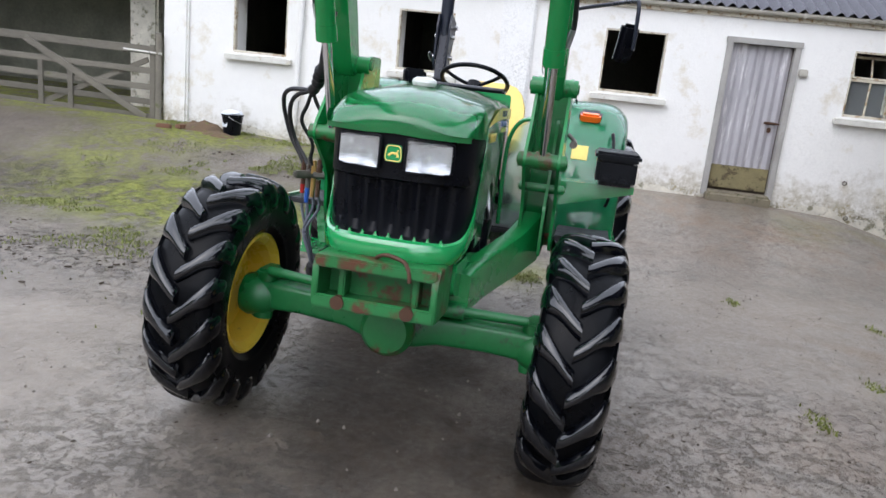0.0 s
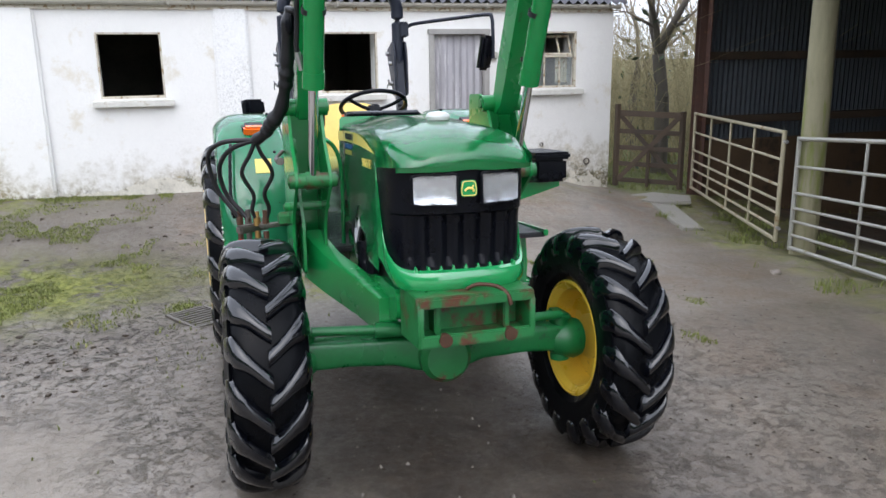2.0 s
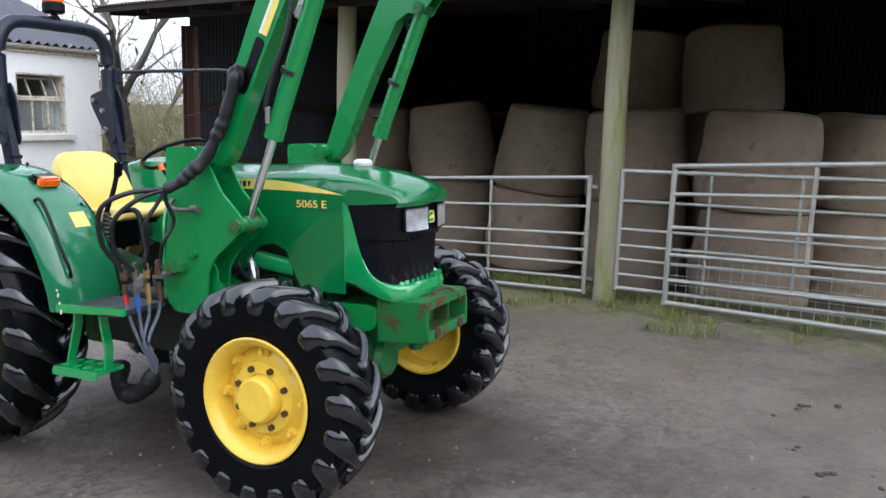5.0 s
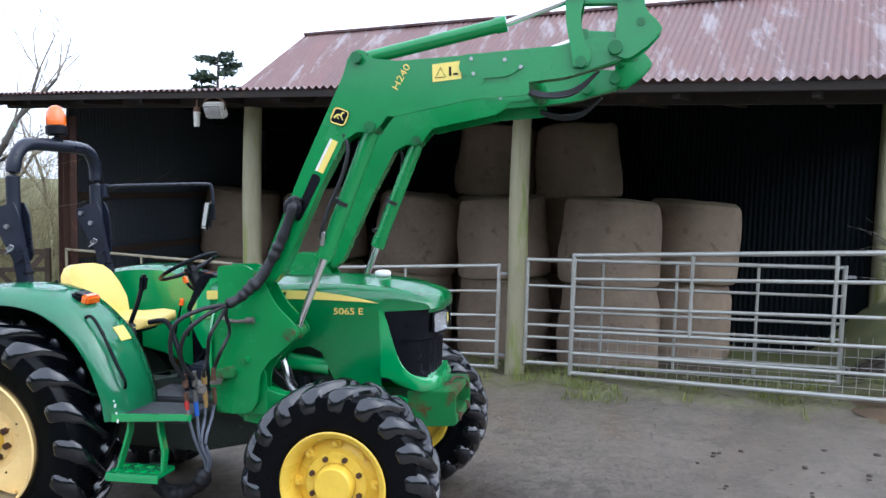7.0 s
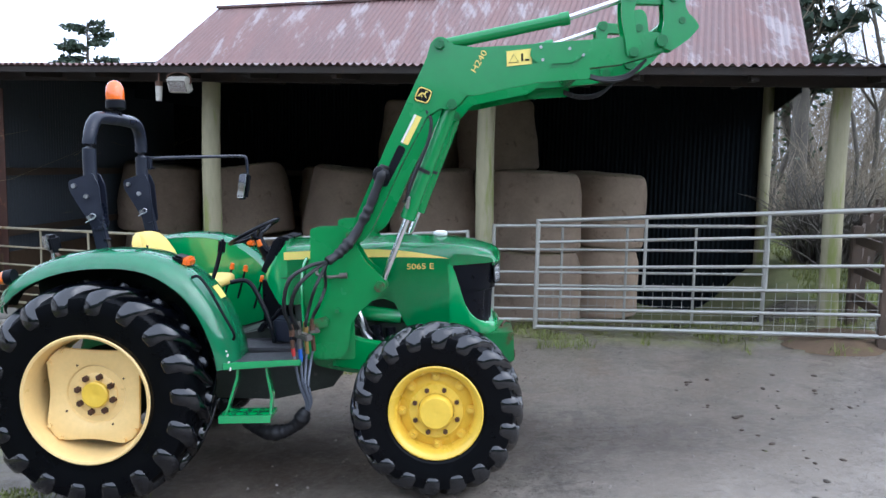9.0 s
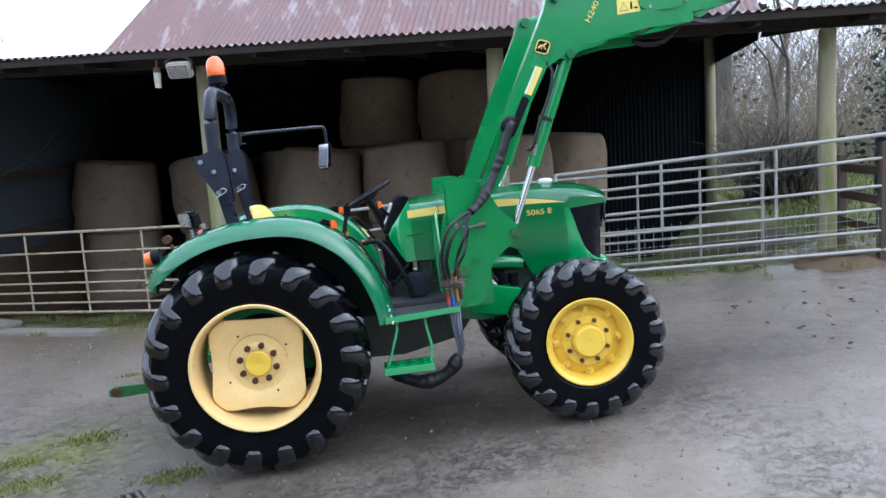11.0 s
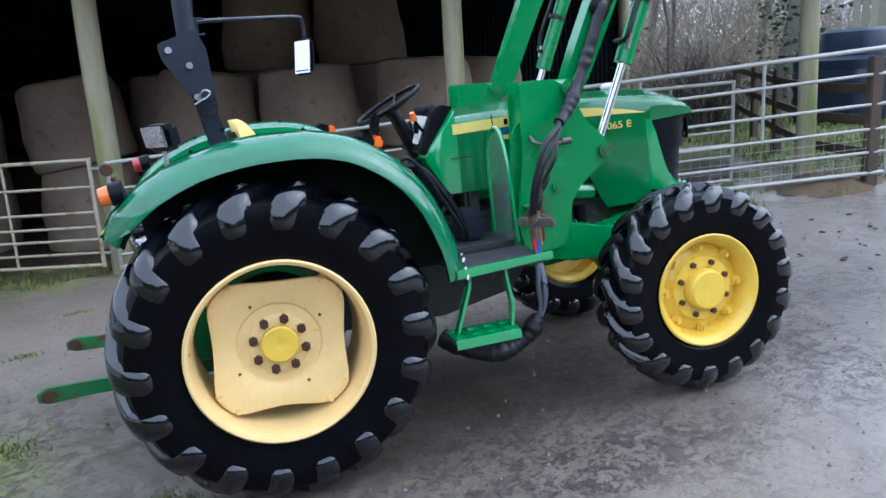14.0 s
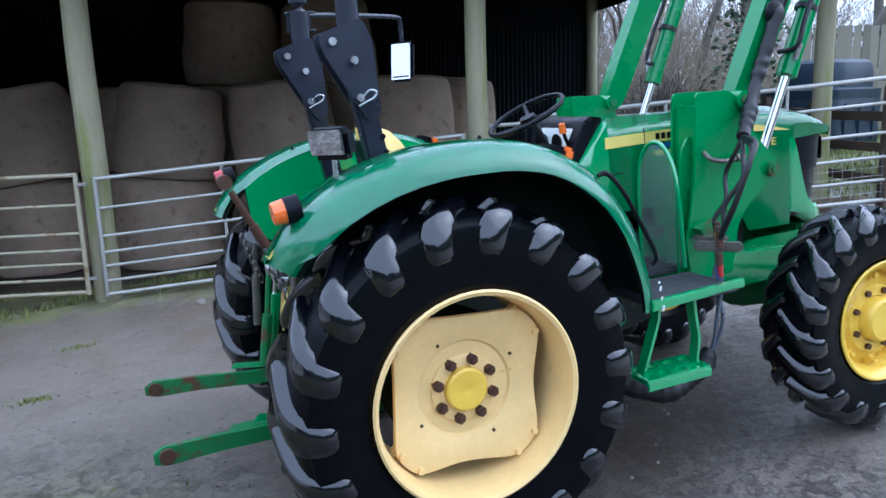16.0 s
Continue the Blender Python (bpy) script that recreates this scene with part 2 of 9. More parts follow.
M_wood_post = surface("weathered_pole", (0.30, 0.275, 0.170), 0.8, vary=0.30, scale=3, second=(0.20, 0.22, 0.065), spots=0.6, spot_scale=4, bump=0.5, bump_scale=30, stretch=(1, 1, 0.15))
M_wood_grey = surface("grey_weathered_timber", (0.155, 0.142, 0.115), 0.85, vary=0.3, scale=4, second=(0.10, 0.11, 0.05), spots=0.3, spot_scale=5, bump=0.5, bump_scale=40, stretch=(1, 0.3, 1), random_tint=0.2)
M_wood_dark = surface("dark_damp_timber", (0.075, 0.052, 0.036), 0.8, vary=0.35, scale=4, second=(0.09, 0.10, 0.04), spots=0.25, spot_scale=6, bump=0.5, bump_scale=40, random_tint=0.15)
M_plaster = surface("whitewashed_plaster", (0.79, 0.785, 0.76), 0.9, vary=0.05, scale=0.9, second=(0.67, 0.63, 0.54), spots=0.42, spot_scale=1.6, bump=0.5, bump_scale=26)
M_plinth = surface("damp_peeling_plaster", (0.60, 0.57, 0.49), 0.9, vary=0.3, scale=3, second=(0.20, 0.19, 0.13), spots=0.5, spot_scale=7, bump=0.8, bump_scale=30)


def weather(m, mildew, splash):
    """Specks of mildew in clouds over a plastered wall, and patchy brown splashes of mud along its foot."""
    nd, ln = m.node_tree.nodes, m.node_tree.links
    b = nd["Principled BSDF"]
    tc = nd.new("ShaderNodeTexCoord")
    sep = nd.new("ShaderNodeSeparateXYZ")
    ln.new(tc.outputs["Object"], sep.inputs[0])

    def tex(s, detail=6, rough=0.65):
        t = nd.new("ShaderNodeTexNoise")
        t.inputs["Scale"].default_value, t.inputs["Detail"].default_value, t.inputs["Roughness"].default_value = s, detail, rough
        ln.new(tc.outputs["Object"], t.inputs["Vector"])
        return t.outputs["Fac"]

    def span(src, lo, hi):
        r = nd.new("ShaderNodeMapRange")
        r.inputs["From Min"].default_value, r.inputs["From Max"].default_value = lo, hi
        ln.new(src, r.inputs["Value"])
        return r.outputs["Result"]

    def calc(op, a, c):
        x = nd.new("ShaderNodeMath")
        x.operation = op
        for i, v in ((0, a), (1, c)):
            if isinstance(v, (int, float)):
                x.inputs[i].default_value = v
            else:
                ln.new(v, x.inputs[i])
        return x.outputs[0]

    def over(fac, colour):
        x = nd.new("ShaderNodeMix")
        x.data_type = "RGBA"
        ln.new(fac, x.inputs[0])
        ln.new(b.inputs["Base Color"].links[0].from_socket, x.inputs[6])
        x.inputs[7].default_value = (*colour, 1)
        ln.new(x.outputs[2], b.inputs["Base Color"])

    specks = calc("MULTIPLY", span(tex(0.9, 4), 0.50 - 0.08 * mildew, 0.66), span(tex(34, 8, 0.8), 0.46, 0.66))
    over(calc("MULTIPLY", specks, 0.55 * mildew), (0.22, 0.22, 0.20))
    reach = calc("ADD", calc("MULTIPLY", tex(1.7, 6, 0.62), 1.5), calc("MULTIPLY", tex(9, 6, 0.7), 0.5))
    stain = span(calc("SUBTRACT", reach, sep.outputs["Z"]), 0.34, 0.90)
    over(calc("MULTIPLY", calc("MULTIPLY", stain, span(tex(14, 7, 0.7), 0.30, 0.56)), splash), (0.30, 0.255, 0.15))
    rot = span(calc("SUBTRACT", calc("ADD", calc("MULTIPLY", tex(2.3, 6, 0.65), 1.2), calc("MULTIPLY", tex(16, 7, 0.75), 0.5)), sep.outputs["Z"]), 0.50, 0.72)
    over(calc("MULTIPLY", calc("MULTIPLY", rot, span(tex(7, 8, 0.8), 0.48, 0.60)), 0.85 * splash), (0.075, 0.070, 0.045))


weather(M_plaster, 0.3, 1.0)
M_pilaster = surface("mildewed_plaster", (0.80, 0.80, 0.785), 0.9, vary=0.06, scale=0.9, second=(0.62, 0.60, 0.56), spots=0.3, spot_scale=2.2, bump=0.6, bump_scale=26)
weather(M_pilaster, 1.0, 0.7)
M_sill = surface("painted_concrete_sill", (0.62, 0.61, 0.56), 0.85, vary=0.2, scale=5, second=(0.35, 0.27, 0.16), spots=0.35, spot_scale=7, bump=0.4, bump_scale=60)
M_trim = surface("peeling_white_paint", (0.60, 0.56, 0.46), 0.7, vary=0.18, scale=8, second=(0.30, 0.20, 0.10), spots=0.55, spot_scale=14, bump=0.3, bump_scale=60)
# dark tone puts the shade of the rooms and barn into the plaster
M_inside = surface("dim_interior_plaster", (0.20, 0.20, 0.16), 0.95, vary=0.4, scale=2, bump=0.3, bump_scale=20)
M_wood_frame = surface("pale_grey_timber", (0.34, 0.33, 0.31), 0.8, vary=0.2, scale=4, second=(0.22, 0.20, 0.17), spots=0.3, spot_scale=8, bump=0.4, bump_scale=40)
M_kick = surface("stained_kick_board", (0.20, 0.17, 0.085), 0.85, vary=0.35, scale=3, second=(0.06, 0.045, 0.025), spots=0.55, spot_scale=5, bump=0.5, bump_scale=40)
M_step = surface("mossy_step_stone", (0.19, 0.165, 0.115), 0.9, vary=0.3, scale=4, second=(0.07, 0.065, 0.03), spots=0.5, spot_scale=6, bump=0.7, bump_scale=30)
M_tin_door = surface("worn_tin_sheet", (0.40, 0.39, 0.41), 0.6, metal=0.2, vary=0.24, scale=2, second=(0.62, 0.61, 0.62), spots=0.45, spot_scale=3, bump=0.15, bump_scale=40, stretch=(1, 3, 0.35))
M_fibre = surface("weathered_fibre_cement", (0.10, 0.10, 0.115), 0.85, vary=0.3, scale=3, second=(0.22, 0.22, 0.21), spots=0.3, spot_scale=6, bump=0.4, bump_scale=40)
M_gutter = surface("lichened_gutter", (0.42, 0.40, 0.35), 0.7, vary=0.25, scale=3, second=(0.20, 0.19, 0.15), spots=0.4, spot_scale=5, bump=0.2)
M_red_tin = surface("rusted_red_tin_roof", (0.185, 0.108, 0.098), 0.60, vary=0.28, scale=0.8, second=(0.29, 0.245, 0.24), spots=0.52, spot_scale=1.1, bump=0.15, bump_scale=30, stretch=(2.6, 0.28, 1))
M_tin_side = surface("blue_grey_tin", (0.060, 0.072, 0.086), 0.6, metal=0.2, vary=0.25, scale=1.5, second=(0.07, 0.05, 0.04), spots=0.22, spot_scale=3, bump=0.1)
# near-black base colour puts the shed's inside shade into the tin
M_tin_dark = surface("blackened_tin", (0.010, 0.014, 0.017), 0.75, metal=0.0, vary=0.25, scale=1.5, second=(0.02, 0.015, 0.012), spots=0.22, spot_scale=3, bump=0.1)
M_muck = surface("muck_browned_board", (0.105, 0.066, 0.036), 0.8, vary=0.35, scale=1.2, second=(0.055, 0.036, 0.022), spots=0.45, spot_scale=2.5, bump=0.4, bump_scale=20)
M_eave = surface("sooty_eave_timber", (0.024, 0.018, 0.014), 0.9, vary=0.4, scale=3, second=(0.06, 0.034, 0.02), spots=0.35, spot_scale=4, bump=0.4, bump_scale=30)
M_steel_rust = surface("rust_brown_steel", (0.075, 0.035, 0.025), 0.75, vary=0.3, scale=6, second=(0.16, 0.07, 0.035), spots=0.4, spot_scale=8, bump=0.3)
M_hay = surface("loose_hay_end", (0.33, 0.27, 0.17), 0.95, vary=0.35, scale=6, second=(0.10, 0.08, 0.05), spots=0.4, spot_scale=9, bump=1.0, bump_scale=70, random_tint=0.15)
M_bale = surface("net_wrapped_hay", (0.355, 0.268, 0.192), 0.95, vary=0.28, scale=2.5, second=(0.22, 0.16, 0.11), spots=0.4, spot_scale=4, bump=0.9, bump_scale=45, random_tint=0.18)
M_bark = surface("grey_bark", (0.13, 0.115, 0.095), 0.9, vary=0.35, scale=3, second=(0.12, 0.14, 0.07), spots=0.35, spot_scale=4, bump=0.5, bump_scale=30)
M_twig = surface("bare_twigs", (0.275, 0.230, 0.165), 0.9, vary=0.3, scale=0.6, island=0.3)
M_twig_olive = surface("mossy_twigs", (0.33, 0.285, 0.16), 0.9, vary=0.3, scale=0.6, island=0.3)
M_leaf = surface("dark_ivy_leaf", (0.035, 0.065, 0.028), 0.55, vary=0.35, scale=1.2, island=0.4)
M_conifer = surface("conifer_needles", (0.030, 0.052, 0.032), 0.7, vary=0.35, scale=0.8, island=0.4)
M_grass = surface("grass_blades", (0.165, 0.19, 0.045), 0.65, vary=0.3, scale=1.5, second=(0.30, 0.26, 0.12), spots=0.42, spot_scale=3, island=0.35)
M_tank = surface("dark_blue_tank_plastic", (0.010, 0.024, 0.042), 0.42, vary=0.2, scale=1.5, bump=0.05)
M_tankg = surface("dark_green_tank_plastic", (0.016, 0.040, 0.042), 0.5, vary=0.2, scale=1.5, bump=0.05)
M_bag_blue = surface("blue_feed_sack", (0.05, 0.13, 0.55), 0.4, vary=0.2, scale=5)
M_bag_white = surface("white_feed_sack", (0.68, 0.72, 0.78), 0.4, vary=0.15, scale=5)
M_bag_green = surface("dark_green_sack", (0.012, 0.03, 0.026), 0.45, vary=0.2, scale=5)
M_iron = surface("cast_iron_grate", (0.16, 0.145, 0.125), 0.45, metal=0.4, vary=0.3, scale=10, bump=0.2)
M_stone = surface("loose_stone", (0.24, 0.21, 0.18), 0.8, vary=0.3, scale=8, bump=0.4, random_tint=0.25)
M_heap = surface("brown_heaped_soil", (0.12, 0.078, 0.045), 0.95, vary=0.35, scale=6, second=(0.12, 0.14, 0.03), spots=0.42, spot_scale=7, bump=1.0, bump_scale=40)
M_brick = surface("broken_red_brick", (0.15, 0.075, 0.045), 0.85, vary=0.25, scale=10, bump=0.4, random_tint=0.2)
M_concrete = surface("pale_concrete", (0.26, 0.245, 0.21), 0.75, vary=0.2, scale=3, second=(0.22, 0.21, 0.17), spots=0.3, spot_scale=4, bump=0.4)
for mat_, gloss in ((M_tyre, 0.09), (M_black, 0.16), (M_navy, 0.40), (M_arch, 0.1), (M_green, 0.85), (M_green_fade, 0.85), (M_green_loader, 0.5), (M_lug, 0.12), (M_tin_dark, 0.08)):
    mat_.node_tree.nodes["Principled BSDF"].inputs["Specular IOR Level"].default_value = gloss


def clear_pane(name, tint=(0.9, 0.95, 0.93), rough=0.08):
    m = bpy.data.materials.new(name)
    m.use_nodes = True
    b = m.node_tree.nodes["Principled BSDF"]
    b.inputs["Base Color"].default_value = (*tint, 1)
    b.inputs["Transmission Weight"].default_value = 0.92
    b.inputs["Roughness"].default_value = rough
    b.inputs["IOR"].default_value = 1.2
    return m


M_glass = clear_pane("dirty_window_glass", (0.75, 0.8, 0.8), 0.1)
M_lamp_glass = clear_pane("clear_lamp_glass", (0.97, 0.98, 0.98), 0.04)
M_perspex = clear_pane("scratched_clear_panel", (0.62, 0.78, 0.70), 0.22)


def ground_material():
    """Wet concrete yard with mud, puddled sheen and moss or grass where the sheet's own attributes say it grows. The
    mud attribute also paints shade under the tractor.
    """
    m = bpy.data.materials.new("wet_yard")
    m.use_nodes = True
    nd, ln = m.node_tree.nodes, m.node_tree.links
    b = nd["Principled BSDF"]
    tc = nd.new("ShaderNodeTexCoord")

    def noise_tex(s, detail=6.0, rough_=0.65, warp=0.0):
        t = nd.new("ShaderNodeTexNoise")
        t.inputs["Scale"].default_value, t.inputs["Detail"].default_value, t.inputs["Roughness"].default_value = s, detail, rough_
        t.inputs["Distortion"].default_value = warp
        ln.new(tc.outputs["Object"], t.inputs["Vector"])
        return t.outputs["Fac"]

    def ramp(src, lo, hi, to0=0.0, to1=1.0):
        r = nd.new("ShaderNodeMapRange")
        for k, v in (("From Min", lo), ("From Max", hi), ("To Min", to0), ("To Max", to1)):
            r.inputs[k].default_value = v
        ln.new(src, r.inputs["Value"])
        return r.outputs["Result"]

    def mix(fac, a, c):
        x = nd.new("ShaderNodeMix")
        x.data_type = "RGBA"
        for i, v in ((0, fac), (6, a), (7, c)):
            if isinstance(v, (int, float)):
                x.inputs[i].default_value = v
            elif isinstance(v, tuple):
                x.inputs[i].default_value = (*v, 1)
            else:
                ln.new(v, x.inputs[i])
        return x.outputs[2]

    def calc(op, a, c):
        x = nd.new("ShaderNodeMath")
        x.operation, x.use_clamp = op, True
        for i, v in ((0, a), (1, c)):
            if isinstance(v, (int, float)):
                x.inputs[i].default_value = v
            else:
                ln.new(v, x.inputs[i])
        return x.outputs[0]

    def attr(name):
        a = nd.new("ShaderNodeAttribute")
        a.attribute_name = name
        return a.outputs["Fac"]

    rough_zone = attr("churn")
    slick = attr("slick")
    churned = calc("MAXIMUM", calc("MULTIPLY", ramp(noise_tex(0.55, 5, 0.62, 0.4), 0.42, 0.60), 0.30), rough_zone)
    churned = calc("MULTIPLY", churned, ramp(slick, 0, 1, 1.0, 0.06))
    crumbs = ramp(noise_tex(9, 9, 0.80, 0.5), 0.53, 0.60)
    flecks = ramp(noise_tex(21, 8, 0.80, 0.8), 0.53, 0.60)
    chips = ramp(noise_tex(33, 6, 0.72), 0.58, 0.66)
    col = mix(ramp(noise_tex(0.55, 5, 0.6), 0.35, 0.68), (0.175, 0.144, 0.112), (0.240, 0.203, 0.165))
    col = mix(calc("MULTIPLY", slick, 0.85), col, mix(ramp(noise_tex(1.1, 6, 0.65, 0.3), 0.36, 0.66), (0.226, 0.189, 0.150), (0.300, 0.259, 0.214)))
    col = mix(calc("MULTIPLY", ramp(noise_tex(3.4, 8, 0.72, 0.4), 0.46, 0.66), ramp(slick, 0, 1, 0.55, 0.16)), col, (0.096, 0.078, 0.062))
    # mud colour, which also paints the tractor's shade onto the ground
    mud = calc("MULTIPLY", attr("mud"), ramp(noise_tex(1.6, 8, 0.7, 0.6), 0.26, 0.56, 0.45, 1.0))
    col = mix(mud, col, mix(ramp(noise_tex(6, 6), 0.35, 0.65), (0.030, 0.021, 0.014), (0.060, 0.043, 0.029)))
    rust = calc("MULTIPLY", attr("clay"), ramp(noise_tex(1.4, 7, 0.7, 0.8), 0.45, 0.62))
    col = mix(rust, col, (0.195, 0.122, 0.070))
    dark = calc("MULTIPLY", calc("MAXIMUM", crumbs, flecks), ramp(churned, 0, 1, 0.07, 0.85))
    col = mix(dark, col, (0.050, 0.039, 0.030))
    col = mix(calc("MULTIPLY", chips, ramp(churned, 0, 1, 0.10, 0.6)), col, (0.285, 0.255, 0.215))
    moss = calc("MULTIPLY", attr("moss"), ramp(noise_tex(3.2, 8, 0.72, 0.4), 0.40, 0.52))
    col = mix(moss, col, mix(ramp(noise_tex(14, 6), 0.3, 0.7), (0.085, 0.105, 0.018), (0.250, 0.255, 0.058)))
    far = attr("field")
    col = mix(far, col, mix(ramp(noise_tex(0.5, 8), 0.3, 0.7), (0.075, 0.105, 0.030), (0.20, 0.20, 0.085)))
    ln.new(col, b.inputs["Base Color"])
    wet = ramp(noise_tex(0.8, 7, 0.68, 0.5), 0.36, 0.60, 0.42, 0.28)
    rgh = calc("ADD", wet, ramp(noise_tex(22, 5, 0.7), 0.3, 0.7, -0.08, 0.20))
    rgh = calc("ADD", rgh, calc("MULTIPLY", dark, 0.22))
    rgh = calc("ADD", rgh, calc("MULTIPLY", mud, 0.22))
    rgh = calc("ADD", rgh, calc("MULTIPLY", moss, 0.5))
    rgh = calc("ADD", rgh, calc("MULTIPLY", far, 0.6))
    ln.new(rgh, b.inputs["Roughness"])
    lumps = calc("MULTIPLY", calc("ADD", calc("MULTIPLY", crumbs, 0.55), calc("MULTIPLY", flecks, 0.35)), ramp(churned, 0, 1, 0.08, 1.0))
    grit = calc("MULTIPLY", noise_tex(48, 6, 0.72), 0.30)
    relief = calc("ADD", lumps, grit)
    bp = nd.new("ShaderNodeBump")
    bp.inputs["Strength"].default_value, bp.inputs["Distance"].default_value = 1.0, 0.026
    ln.new(relief, bp.inputs["Height"])
    ln.new(bp.outputs[0], b.inputs["Normal"])
    # a film of rain water lies over the hollows and leaves the crumbs dry
    film = calc("MULTIPLY", ramp(noise_tex(0.8, 7, 0.68, 0.5), 0.34, 0.60, 0.42, 0.80), calc("SUBTRACT", 1.0, calc("MAXIMUM", calc("MAXIMUM", moss, far), calc("MULTIPLY", mud, 0.86))))
    standing = calc("MULTIPLY", attr("wet"), ramp(noise_tex(1.3, 8, 0.72, 0.6), 0.42, 0.50, 0.30, 1.0))
    film = calc("MAXIMUM", film, standing)
    film = calc("MULTIPLY", film, ramp(dark, 0, 1, 1.0, 0.35))
    film = calc("MULTIPLY", film, ramp(slick, 0, 1, 1.0, 0.28))
    ln.new(film, b.inputs["Coat Weight"])
    ln.new(ramp(noise_tex(3.0, 6, 0.7), 0.35, 0.65, 0.05, 0.20), b.inputs["Coat Roughness"])
    ripple = nd.new("ShaderNodeBump")
    ripple.inputs["Strength"].default_value, ripple.inputs["Distance"].default_value = 0.8, 0.014
    ln.new(relief, ripple.inputs["Height"])
    ln.new(ripple.outputs[0], b.inputs["Coat Normal"])
    return m


M_ground = ground_material()

# ---- ground ----
HOUSE_BASE = [(-9, 0.40), (-5.3, 0.36), (-3.5, 0.26), (-1.7, 0.19), (3.0, 0.19), (4.2, 0.12), (5.0, -0.09), (5.6, -0.16), (8, -0.30)]


def lerp_table(tab, v):
    if v <= tab[0][0]:
        return tab[0][1]
    for (a, p), (b, q) in zip(tab, tab[1:]):
        if v <= b:
            return p + (q - p) * (v - a) / (b - a)
    return tab[-1][1]


SHED_FLOOR = -0.72


def ground_z(x, y):
    """The yard rises gently ahead of the tractor and towards the foot of the white house."""
    xc = min(max(x, -12.0), 13.0)
    base = 0.060 * xc - 0.035 * smooth01((y - 2.5) / 3) * smooth01((3 - x) / 4) * min(max(y - 2.5, 0), 4)
    base += 0.02 * smooth01((4.4 - y) / 2.4)
    base += (0.0 - 0.055 * y) * math.exp(-(y / 1.5) ** 2) * smooth01((x - 0.4) / 1.4) * smooth01((6 - x) / 2)
    w = smooth01((-1.8 - x) / 3.8)
    z = base * (1 - w) + lerp_table(HOUSE_BASE, y) * w
    u, v = shed_uv(x, y)
    sunk = smooth01((v - 0.3) / 3.2) * smooth01((9.0 - v) / 1.2) * smooth01((u + 6.3) / 0.6) * smooth01((7.9 - u) / 1.6)
    return z * (1 - sunk) + SHED_FLOOR * sunk


A0, SHED_TURN = Vector((-1.375, 5.085, 0)), -16.4
M_SHED = pose(A0.x, A0.y, 0, 0, 0, SHED_TURN)


def shed_uv(x, y):
    p = M_SHED.inverted() @ Vector((x, y, 0))
    return p.x, p.y


def axis_steps(lo, hi, step, reach):
    fine = list(np.arange(lo, hi + 1e-6, step))
    out, d = [], step
    while d < reach:
        d *= 1.5
        out.append(d)
    return [lo - d for d in out[::-1]] + fine + [hi + d for d in out]


